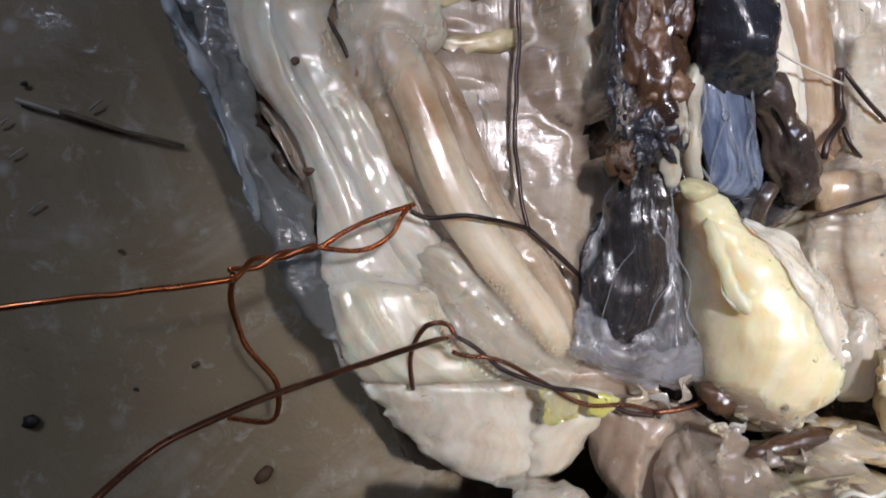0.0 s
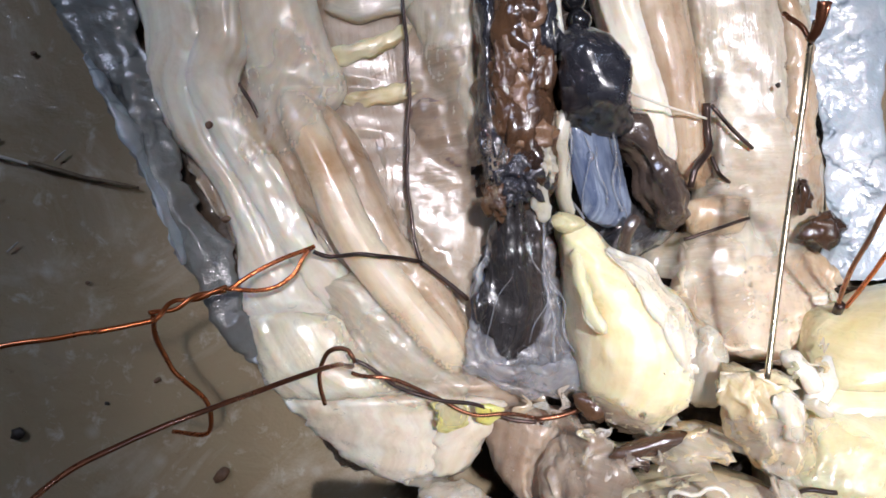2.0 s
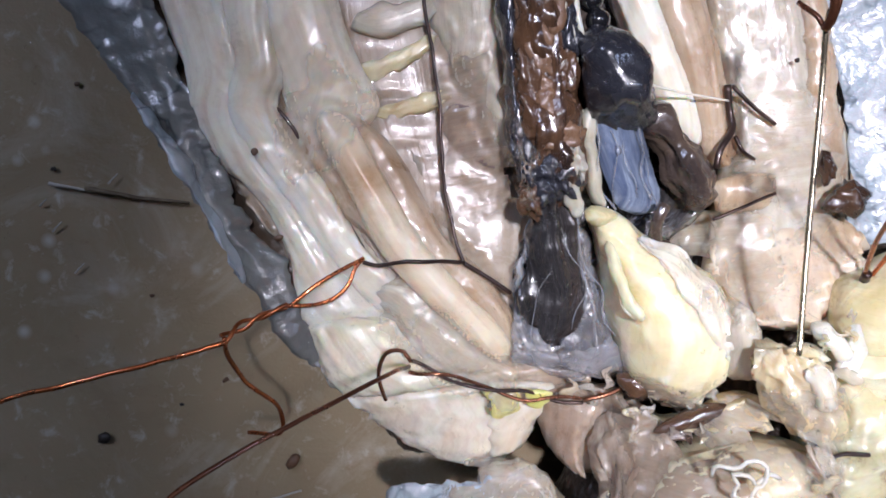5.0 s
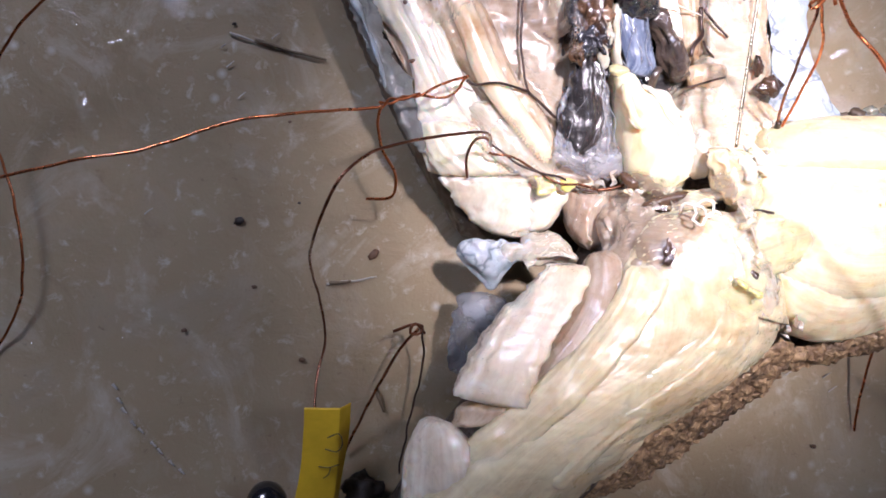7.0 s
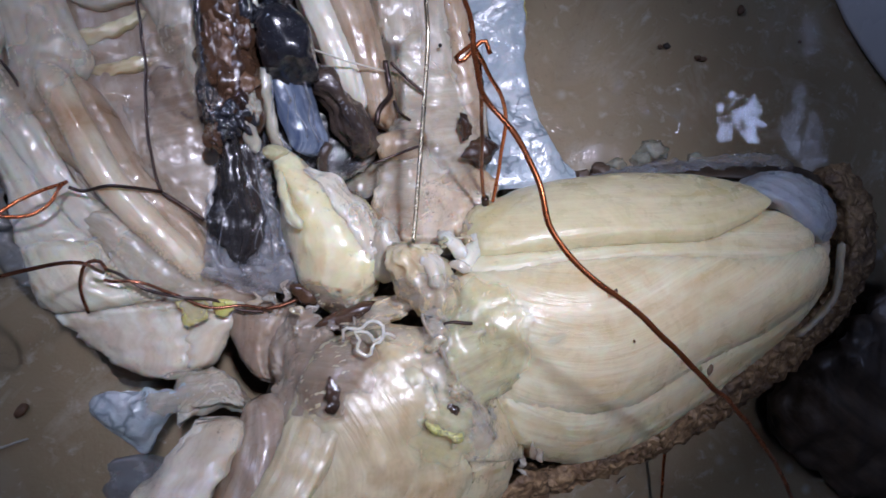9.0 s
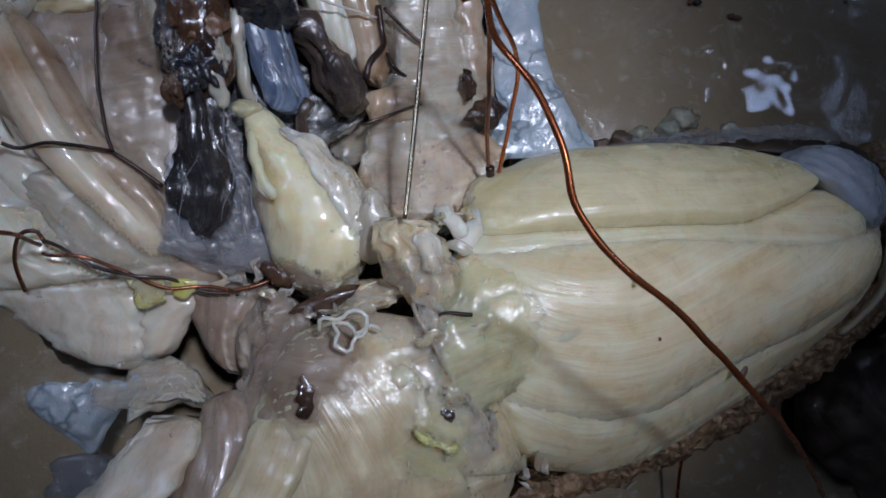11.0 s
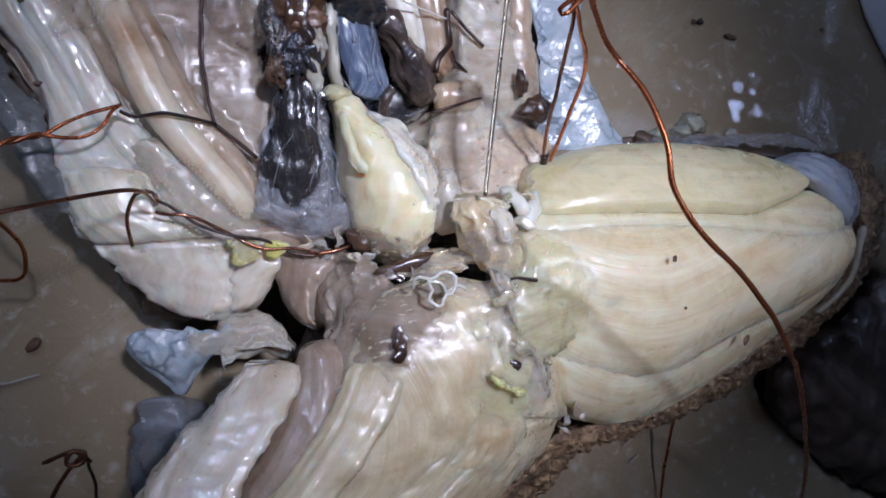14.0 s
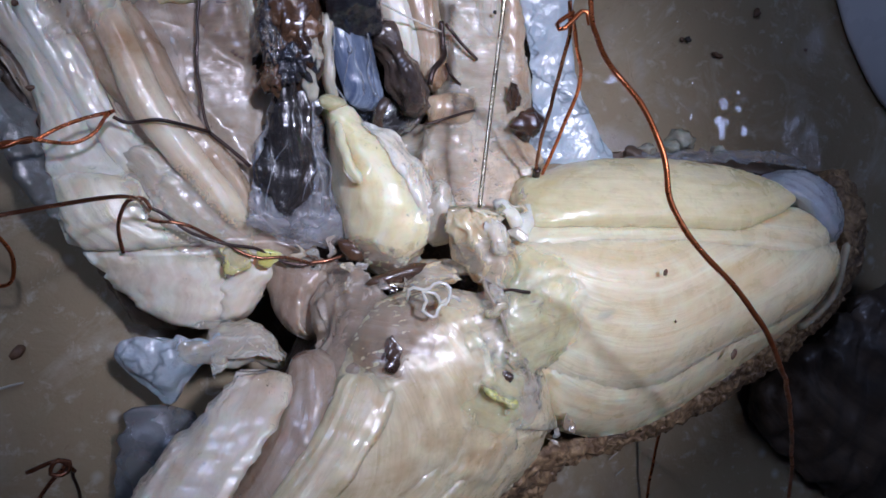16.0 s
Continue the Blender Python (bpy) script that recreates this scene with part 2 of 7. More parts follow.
# Warty skin of the cores, kept dark so gaps read as crease shade.
CORE_DARK = warty("core_skin_and_shade", (0.085, 0.058, 0.038), (0.045, 0.03, 0.02), (0.014, 0.011, 0.009))


def wax_surface():
    m, t, p = graph("grey_wax")
    o = spot(t)
    big, mid = tex_noise(t, o, 14, 4, 0.6, 0.4), tex_noise(t, o, 70, 5, 0.65, 0.6)
    small, fine = tex_noise(t, o, 330, 5, 0.7, 0.4), tex_noise(t, o, 1600, 3, 0.6)
    c = blend(t, span(t, big, 0.35, 0.65), (0.34, 0.272, 0.170), (0.245, 0.19, 0.112))
    c = blend(t, span(t, mid, 0.52, 0.72, 0.0, 0.5), c, (0.37, 0.32, 0.24))
    c = blend(t, span(t, small, 0.57, 0.7, 0.0, 0.6), c, (0.52, 0.48, 0.40))
    haze = tex_noise(t, o, 38, 6, 0.7, 1.2)
    c = blend(t, span(t, haze, 0.54, 0.68, 0.0, 0.45), c, (0.50, 0.46, 0.37))
    c = blend(t, span(t, haze, 0.42, 0.3, 0.0, 0.4), c, (0.20, 0.15, 0.09))
    c = blend(t, span(t, small, 0.36, 0.27, 0.0, 0.5), c, (0.14, 0.10, 0.07))
    spots = t.nodes.new("ShaderNodeTexVoronoi")
    spots.inputs["Scale"].default_value = 190
    link(t, o, spots.inputs["Vector"])
    c = blend(t, span(t, tex_noise(t, o, 22, 3, 0.6, 0.5), 0.5, 0.62), c, blend(t, span(t, spots.outputs["Distance"], 0.22, 0.05, 0.0, 0.75), c, (0.58, 0.55, 0.48)))
    link(t, c, p.inputs["Base Color"])
    link(t, span(t, mid, 0.35, 0.65, 0.42, 0.55), p.inputs["Roughness"])
    p.inputs["Subsurface Weight"].default_value, p.inputs["Subsurface Scale"].default_value = 0.1, 0.003
    link(t, span(t, mid, 0.585, 0.615, 0.0, 1.0), p.inputs["Coat Weight"])
    p.inputs["Specular IOR Level"].default_value = 0.12
    p.inputs["Coat Roughness"].default_value = 0.07
    relief(t, p, [(mid, 0.4, 0.0012), (small, 0.35, 0.0005), (fine, 0.3, 0.0001)])
    return m


WAX = wax_surface()


def plain(name, colour, rough, metal=0.0, vary=0.25, scale=700, coat=0.0, bumps=0.0002):
    m, t, p = graph(name)
    o = spot(t)
    n = tex_noise(t, o, scale, 4, 0.6, 0.3)
    link(t, blend(t, span(t, n, 0.35, 0.68), colour, tuple(v * (1 - vary) for v in colour)), p.inputs["Base Color"])
    link(t, span(t, n, 0.3, 0.7, rough * 0.7, rough * 1.3), p.inputs["Roughness"])
    p.inputs["Metallic"].default_value, p.inputs["Coat Weight"].default_value = metal, coat
    relief(t, p, [(n, 0.3, bumps)])
    return m


COPPER = plain("enamelled_copper", (0.62, 0.19, 0.06), 0.28, 0.85, 0.6, 260, 0.5, 0.00005)
DARK_WIRE = plain("tarnished_wire", (0.075, 0.045, 0.035), 0.35, 0.5, 0.7, 300, 0.5, 0.00005)
BROWN_WIRE = plain("brown_copper", (0.30, 0.12, 0.06), 0.3, 0.8, 0.75, 240, 0.5, 0.00005)
STEEL = plain("dull_steel", (0.74, 0.63, 0.43), 0.25, 0.9, 0.55, 400, 0.0, 0.00008)
TAG = plain("yellow_card", (0.80, 0.52, 0.02), 0.5, 0.0, 0.12, 300)
INK = plain("pencil", (0.10, 0.085, 0.04), 0.6)
GRIT = plain("dark_grit", (0.03, 0.022, 0.016), 0.6, 0.0, 0.5, 900)
GRIT_BROWN = plain("brown_crumb", (0.13, 0.07, 0.035), 0.6, 0.0, 0.5, 900)
STRAND_DRY = plain("dry_shred", (0.17, 0.125, 0.07), 0.6, 0.0, 0.5, 500)
SCUFF = plain("pale_scuff_and_glint", (0.44, 0.41, 0.35), 0.4, 0.0, 0.15, 700)
PEARL = plain("black_bead", (0.012, 0.012, 0.014), 0.2, 0.0, 0.3, 500, 0.8)
ENAMEL = plain("white_enamel", (0.62, 0.63, 0.65), 0.3, 0.0, 0.06, 60, 0.5, 0.00005)
ENAMEL_RIM = plain("blue_enamel", (0.02, 0.03, 0.09), 0.2, 0.0, 0.3, 60, 0.5, 0.00005)


def water():
    """A clear bead of moisture: see-through, with a sharp gloss."""
    m, t, p = graph("water")
    out = t.nodes["Material Output"]
    t.nodes.remove(p)
    mix, clear, gloss, edge = (t.nodes.new("ShaderNode" + k) for k in ("MixShader", "BsdfTransparent", "BsdfGlossy", "Fresnel"))
    gloss.inputs["Roughness"].default_value, edge.inputs["IOR"].default_value = 0.04, 1.45
    link(t, edge.outputs[0], mix.inputs[0])
    link(t, clear.outputs[0], mix.inputs[1])
    link(t, gloss.outputs[0], mix.inputs[2])
    link(t, mix.outputs[0], out.inputs["Surface"])
    return m


WATER = water()


# ---- building ----
def mesh_object(name, verts, faces, mat, parent=None, label="", uvs=None):
    me = bpy.data.meshes.new(name)
    me.from_pydata(verts, [], faces)
    if uvs is not None:
        layer = me.uv_layers.new(name="UVMap")
        idx = np.zeros(len(me.loops), dtype=np.int32)
        me.loops.foreach_get("vertex_index", idx)
        layer.data.foreach_set("uv", np.asarray(uvs, dtype=np.float32)[idx].ravel())
    me.materials.append(mat)
    me.polygons.foreach_set("use_smooth", np.ones(len(me.polygons), dtype=bool))
    me.update()
    ob = new(name, me)
    if parent:
        ob.parent = parent
    if label:
        tagged(ob, label)
    return ob


def thing(name, label, category, place=(0, 0, 0), group="", kind=""):
    ob = new(name)
    ob.location = place
    ob.empty_display_size = 0.005
    return tagged(ob, label, category, group, kind)


def spline(points, steps):
    """A smooth row through the stations, evenly spread."""
    p = np.asarray(points, dtype=float)
    p = np.vstack([2 * p[0] - p[1], p, 2 * p[-1] - p[-2]])
    out = []
    for i in range(1, len(p) - 2):
        for s in np.linspace(0, 1, 24, endpoint=False):
            a, b, c, d = p[i - 1], p[i], p[i + 1], p[i + 2]
            out.append(0.5 * (2 * b + (c - a) * s + (2 * a - 5 * b + 4 * c - d) * s ** 2 + (3 * b - a - 3 * c + d) * s ** 3))
    out.append(p[-2])
    out = np.array(out)
    lead = out[:, :3] if out.shape[1] < 6 else (out[:, :3] + out[:, 3:6]) / 2
    run = np.concatenate([[0], np.cumsum(np.linalg.norm(np.diff(lead, axis=0), axis=1))])
    even = np.linspace(0, run[-1], steps)
    return np.stack([np.interp(even, run, out[:, k]) for k in range(out.shape[1])], 1), even


def strand(name, stations, mat, parent, label="", lump=0.25, ridge=0.22, ridges=0.9, jag=0.0, warts=0.0, ends=(0.0, 0.0), square=0.85, rise=1.3, fine=0.5, seed=0.0, around=44, soft=False):
    """A muscle, band or flap: stations are two edge points, then the swell above and the depth below them, in millimetres."""
    st = np.asarray(stations, dtype=float)
    length = np.linalg.norm(np.diff((st[:, :3] + st[:, 3:6]) / 2, axis=0), axis=1).sum()
    rows = int(min(170, max(14, length / fine)))
    sp, run = spline(st, rows)
    verts, uvs = [], []
    ang = np.linspace(0, 2 * np.pi, around, endpoint=False)
    grid = np.zeros((rows, around, 3))
    for i in range(rows):
        a, b, up, down = sp[i, :3].copy(), sp[i, 3:6].copy(), max(sp[i, 6], 0.05), max(sp[i, 7], 0.05)
        side = b - a
        if jag:
            w = np.linalg.norm(side) + 1e-6
            a -= side / w * jag * noise.fractal(Vector((run[i] * 0.45, seed + 3.1, 0)), 1.0, 2.0, 4)
            b += side / w * jag * noise.fractal(Vector((run[i] * 0.45, seed + 9.7, 5)), 1.0, 2.0, 4)
            side = b - a
        k = 1.0
        if ends[0] > 0 and run[i] < ends[0]:
            k = min(k, math.sqrt(max(0.0, 1 - (1 - run[i] / ends[0]) ** 2)))
        if ends[1] > 0 and run[-1] - run[i] < ends[1]:
            k = min(k, math.sqrt(max(0.0, 1 - (1 - (run[-1] - run[i]) / ends[1]) ** 2)))
        k = max(k, 0.06)
        mid = (a + b) / 2
        c, s = np.cos(ang), np.sin(ang)
        cc, ss = np.sign(c) * np.abs(c) ** square, np.sign(s) * np.abs(s) ** np.where(s > 0, rise, square)
        grid[i] = mid + np.outer(cc, side / 2 * k) + np.outer(np.where(ss > 0, ss * up, ss * down) * k, (0, 0, 1))
    du = np.gradient(grid, axis=0)
    dv = np.roll(grid, -1, 1) - np.roll(grid, 1, 1)
    nor = np.cross(du, dv)
    nor /= np.linalg.norm(nor, axis=2, keepdims=True) + 1e-9
    if (nor * (grid - grid.mean(1, keepdims=True))).sum() < 0:
        nor = -nor
    per = np.linalg.norm(np.diff(np.concatenate([grid, grid[:, :1]], 1), axis=1), axis=2)
    across = np.cumsum(per, 1) - per
    for i in range(rows):
        for j in range(around):
            q = grid[i, j]
            h = lump * noise.fractal(Vector(q * 0.22) + Vector((seed, 0, 0)), 1.0, 2.0, 3)
            w = across[i, j] if j < around / 2 else across[i, -1] - across[i, j]
            h += ridge * noise.fractal(Vector((run[i] * 0.05, w * ridges, seed + 20 * (j >= around / 2))), 1.0, 2.0, 2)
            if warts:
                d = noise.voronoi(Vector(q * 0.6) + 0.5 * noise.noise_vector(Vector(q * 0.5)))[0]
                h += warts * (0.9 - d[0] * 1.5)
            q2 = q + nor[i, j] * h
            verts.append(tuple(q2 / 1000))
            uvs.append((run[i] + seed * 7, w + 50 * (j >= around / 2)))
    faces = []
    for i in range(rows - 1):
        for j in range(around):
            k = (j + 1) % around
            faces.append((i * around + j, i * around + k, (i + 1) * around + k, (i + 1) * around + j))
    faces.append(tuple(range(around - 1, -1, -1)))
    faces.append(tuple((rows - 1) * around + j for j in range(around)))
    ob = mesh_object(name, verts, faces, mat, parent, label, uvs)
    if soft:
        SOFT_PARTS.append(ob)
    return ob


SOFT_PARTS = []


def settle(parts, cell=0.0005, spread=3.6):
    """Let neighbouring bands sag into each other: their joint upper surface is smoothed where they meet."""
    data = []
    for ob in parts:
        co = np.zeros(len(ob.data.vertices) * 3)
        ob.data.vertices.foreach_get("co", co)
        data.append(co.reshape(-1, 3))
    every = np.vstack(data)
    low = every[:, :2].min(0) - 0.004
    size = np.ceil((every[:, :2].max(0) + 0.004 - low) / cell).astype(int)
    top = np.full(size, -1.0)
    for co in data:
        ij = np.round((co[:, :2] - low) / cell).astype(int)
        for di in (-1, 0, 1):
            for dj in (-1, 0, 1):
                np.maximum.at(top, (ij[:, 0] + di, ij[:, 1] + dj), co[:, 2])
    mask = (top > -0.5).astype(float)
    reach = np.arange(-11, 12)
    kernel = np.exp(-0.5 * (reach / spread) ** 2)
    kernel /= kernel.sum()

    def smooth(a):
        for axis in (0, 1):
            a = sum(k * np.roll(a, r, axis) for k, r in zip(kernel, reach))
        return a

    even = smooth(np.where(mask > 0, top, 0)) / np.maximum(smooth(mask), 1e-4)
    for ob, co in zip(parts, data):
        ij = np.round((co[:, :2] - low) / cell).astype(int)
        t, e = top[ij[:, 0], ij[:, 1]], even[ij[:, 0], ij[:, 1]]
        near = np.clip(1.6 - (t - co[:, 2]) / 0.0012, 0, 1)
        co[:, 2] = np.where(near > 0, co[:, 2] + near * (e - t) * 0.6, np.minimum(co[:, 2], e - 0.0006))
        ob.data.vertices.foreach_set("co", co.ravel())
        ob.data.update()


def wire(name, points, radius, mat, parent=None, label="", wiggle=0.0, seed=0.0, steps=0, taper=0.0):
    """A round wire through the points, in millimetres."""
    p = np.asarray(points, dtype=float)
    n = steps or int(min(260, max(12, np.linalg.norm(np.diff(p, axis=0), axis=1).sum() / 0.6)))
    sp, run = spline(p, n)
    return tube(name, sp, run, radius, mat, parent, label, wiggle, seed, taper)


def tube(name, sp, run, radius, mat, parent=None, label="", wiggle=0.0, seed=0.0, taper=0.0):
    n = len(sp)
    if wiggle:
        for i in range(n):
            sp[i] += wiggle * np.array(noise.turbulence_vector(Vector((run[i] * 0.16, seed, 0)), 2, False))
    tan = np.gradient(sp, axis=0)
    tan /= np.linalg.norm(tan, axis=1, keepdims=True) + 1e-9
    verts, uvs, k = [], [], 10
    side = np.cross(tan[0], (0.1, 0.2, 1.0))
    for i in range(n):
        side = side - tan[i] * side.dot(tan[i])
        side /= np.linalg.norm(side) + 1e-9
        other = np.cross(tan[i], side)
        r = radius * (1 - taper * i / n) * (1 + 0.1 * noise.noise(Vector((run[i] * 0.5, seed, 3))))
        for j in range(k):
            a = 2 * math.pi * j / k
            verts.append(tuple((sp[i] + r * (math.cos(a) * side + math.sin(a) * other)) / 1000))
            uvs.append((run[i], r * a))
    faces = [(i * k + j, i * k + (j + 1) % k, (i + 1) * k + (j + 1) % k, (i + 1) * k + j) for i in range(n - 1) for j in range(k)]
    faces += [tuple(range(k - 1, -1, -1)), tuple((n - 1) * k + j for j in range(k))]
    return mesh_object(name, verts, faces, mat, parent, label, uvs)


def twist(name, points, radius, spread, turns, mats, parent=None, label=""):
    """Two wires wound round each other along a row of points."""
    p = np.asarray(points, dtype=float)
    n = int(max(40, np.linalg.norm(np.diff(p, axis=0), axis=1).sum() / 0.3))
    sp, run = spline(p, n)
    tan = np.gradient(sp, axis=0)
    tan /= np.linalg.norm(tan, axis=1, keepdims=True)
    side = np.cross(tan, (0, 0, 1.0))
    up = np.cross(side, tan)
    for half, mat in enumerate(mats):
        a = 2 * np.pi * turns * run / run[-1] + half * np.pi
        open_up = spread * (0.75 + 0.4 * np.sin(run * 0.5 + 1))
        path = sp + side * (np.cos(a) * open_up)[:, None] + up * (np.sin(a) * radius * 1.1)[:, None]
        tube(name, path, run, radius, mat, parent, label, 0.15, half * 4.0)


def lump(name, place, size, mat, parent=None, label="", rough=0.3, seed=0.0, detail=3, turn=0.0, freq=0.8):
    """A rounded uneven pebble of tissue or dirt; place and half sizes in millimetres."""
    bm = bmesh.new()
    bmesh.ops.create_icosphere(bm, subdivisions=detail, radius=1)
    m = Matrix.Rotation(turn, 3, "Z")
    for v in bm.verts:
        d = v.co.copy()
        k = 1 + rough * noise.fractal(d * freq + Vector((seed, seed * 0.7, 1)), 1.0, 2.0, 3)
        v.co = (m @ Vector((d.x * size[0], d.y * size[1], d.z * size[2])) * k + Vector(place)) / 1000
    me = bpy.data.meshes.new(name)
    bm.to_mesh(me)
    bm.free()
    me.polygons.foreach_set("use_smooth", np.ones(len(me.polygons), dtype=bool))
    me.materials.append(mat)
    me.uv_layers.new(name="UVMap")
    ob = new(name, me)
    if parent:
        ob.parent = parent
    if label:
        tagged(ob, label)
    return ob


def drape(name, x, y, rx, ry, mat, seed, label="", turn=0.0, cell=0.4):
    """A wet film clinging to what lies under it: a ragged sheet over an uneven oval, in millimetres."""
    from mathutils.bvhtree import BVHTree
    verts, faces = [], []
    for ob in specimen.children:
        if ob.name.startswith(("dark_clot", "nerve_curl", "white_thread", "dark_vessel")):
            continue
        low = ob.bound_box[0]
        high = ob.bound_box[6]
        if low[0] * 1000 > x + 24 or high[0] * 1000 < x - 24 or low[1] * 1000 > y + 24 or high[1] * 1000 < y - 24:
            continue
        base = len(verts)
        verts += [v.co.copy() for v in ob.data.vertices]
        faces += [tuple(i + base for i in f.vertices) for f in ob.data.polygons]
    tree = BVHTree.FromPolygons(verts, faces)
    half = int(max(rx, ry) * 1.5 / cell)
    n = 2 * half + 1
    tall = np.full((n, n), np.nan)
    for i in range(n):
        for j in range(n):
            hit, _, _, _ = tree.ray_cast(Vector(((x + (i - half) * cell) / 1000, (y + (j - half) * cell) / 1000, 0.06)), Vector((0, 0, -1)))
            if hit is not None:
                tall[i, j] = hit.z * 1000
    known = ~np.isnan(tall)
    reach = np.arange(-6, 7)
    kernel = np.exp(-0.5 * (reach / 2.2) ** 2)

    def smooth(a):
        for axis in (0, 1):
            a = sum(k * np.roll(a, r, axis) for k, r in zip(kernel, reach))
        return a

    even = smooth(np.where(known, tall, 0)) / np.maximum(smooth(known.astype(float)), 1e-4)
    film = np.maximum(np.where(known, tall, even) + 0.07, 0.8 * even + 0.2 * np.where(known, tall, even))
    out_v, uvs, cover, keep = [], [], [], np.zeros((n, n), dtype=bool)
    ca, sa = math.cos(turn), math.sin(turn)
    for i in range(n):
        for j in range(n):
            dx, dy = (i - half) * cell, (j - half) * cell
            u, v = (ca * dx + sa * dy) / rx, (ca * dy - sa * dx) / ry
            ragged = 0.5 * noise.fractal(Vector((dx * 0.2, dy * 0.2, seed)), 1.0, 2.0, 5)
            inside = 1 - math.hypot(u, v) - ragged
            k = min(1.0, max(0.0, inside / 0.5))
            k = k * k * (3 - 2 * k)
            keep[i, j] = known[i, j] and inside > -0.1 and film[i, j] - tall[i, j] < 2.2
            wave = 0.12 * noise.fractal(Vector((dx * 0.5, dy * 0.5, seed + 4)), 1.0, 2.0, 3)
            z = k * (film[i, j] + max(wave, -0.04)) + (1 - k) * (tall[i, j] + 0.03) if known[i, j] else even[i, j]
            out_v.append(((x + dx) / 1000, (y + dy) / 1000, z / 1000))
            uvs.append((ca * dx + sa * dy + seed * 9, ca * dy - sa * dx))
            cover.append(k)
    out_f = [(i * n + j, (i + 1) * n + j, (i + 1) * n + j + 1, i * n + j + 1) for i in range(n - 1) for j in range(n - 1)
             if keep[i, j] and keep[i + 1, j] and keep[i + 1, j + 1] and keep[i, j + 1]]
    used = sorted({k for f in out_f for k in f})
    place = {k: m for m, k in enumerate(used)}
    ob = mesh_object(name, [out_v[k] for k in used], [tuple(place[k] for k in f) for f in out_f], mat, specimen, label, [uvs[k] for k in used])
    ob.data.attributes.new("thickness", "FLOAT", "POINT").data.foreach_set("value", [cover[k] for k in used])
    return ob


def moisture(patches, seed):
    """Beads of moisture lying on the wet parts; each patch is a corner, two sides (millimetres) and a count."""
    from mathutils.bvhtree import BVHTree
    verts, faces, dice = [], [], random.Random(seed)
    for ob in specimen.children:
        base = len(verts)
        verts += [v.co.copy() for v in ob.data.vertices]
        faces += [tuple(i + base for i in f.vertices) for f in ob.data.polygons]
    tree = BVHTree.FromPolygons(verts, faces)
    ball = bmesh.new()
    bmesh.ops.create_icosphere(ball, subdivisions=2, radius=1)
    unit, shape = [v.co.copy() for v in ball.verts], [tuple(v.index for v in f.verts) for f in ball.faces]
    ball.free()
    out_v, out_f = [], []
    for (x, y), (ax, ay), (bx, by), count in patches:
        for n in range(count):
            u, v = dice.random(), dice.random()
            if noise.noise(Vector((x + ax * u + bx * v, y + ay * u + by * v, seed)) * 0.35) < -0.1:
                continue
            hit, nor, _, _ = tree.ray_cast(Vector(((x + ax * u + bx * v) / 1000, (y + ay * u + by * v) / 1000, 0.05)), Vector((0, 0, -1)))
            if hit is None or nor is None:
                continue
            if nor.z < 0:
                nor = -nor
            r = 0.001 * dice.choice((0.1, 0.13, 0.18, 0.24, 0.34)) * dice.uniform(0.8, 1.2)
            turn = nor.to_track_quat("Z", "Y").to_matrix() @ Matrix.Rotation(dice.uniform(0, 6), 3, "Z") @ Matrix.Diagonal((r * dice.uniform(0.8, 1.8), r, r * 0.5))
            base = len(out_v)
            out_v += [tuple(turn @ c + hit) for c in unit]
            out_f += [tuple(i + base for i in f) for f in shape]
    ob = mesh_object("moisture_bead", out_v, out_f, WATER)
    ob.visible_shadow = False
    return tagged(ob, "clear beads of moisture on the wet tissue", "water", kind="stuff")


# ---- the wax bed ----
def wax_bed():
    """A broad sheet of poured wax, gently uneven, with knife scars and pits."""
    n, half = 150, 0.42
    t = np.linspace(-1, 1, n)
    line = np.sign(t) * np.abs(t) ** 1.6 * half
    verts = []
    for y in line:
        for x in line:
            z = 0.0005 * noise.fractal(Vector((x * 22, y * 22, 2)), 1.0, 2.0, 3)
            verts.append((x + 0.04, y - 0.02, z - 0.0004))
    faces = [(i * n + j, i * n + j + 1, (i + 1) * n + j + 1, (i + 1) * n + j) for i in range(n - 1) for j in range(n - 1)]
    return tagged(mesh_object("ground", verts, faces, WAX), "scuffed olive-grey wax bed of a dissecting tray, wet in places", "wax bed", kind="structure")


wax_bed()

# ---- the specimen ----
specimen = thing("dissected_specimen", "opened preserved specimen with pale muscles and dark organs pinned on wax", "specimen", (0.03, -0.01, 0))
specimen.location = (0, 0, 0)
# Cores show between the muscles; their dark colour stands in for crease shade.
strand("body_core", [(0, 60, 8, 64, 60, 8, 6, 8), (-2, 30, 8, 62, 30, 8, 6, 8), (2, 5, 8, 62, 8, 8, 6, 8), (10, -10, 8, 60, -8, 8, 7, 8), (24, -18, 9, 54, -20, 9, 8, 9)], CORE_DARK, specimen, ends=(2, 4))
strand("thigh_core", [(36, -14, 12, 40, -34, 12, 9, 11), (52, -4, 12, 52, -40, 12, 9, 12), (75, -4, 12, 75, -34, 12, 9, 12), (98, -8, 12, 96, -24, 12, 8, 11)], CORE_DARK, specimen, ends=(4, 4))
strand("leg_core", [(28, -16, 14, 50, -30, 14, 10, 13), (22, -28, 14, 46, -40, 14, 12, 13), (12, -40, 14, 34, -56, 14, 12, 13), (2, -52, 12, 20, -72, 12, 12, 11), (-10, -68, 12, 6, -88, 12, 10, 11)], CORE_DARK, specimen, ends=(4, 0))
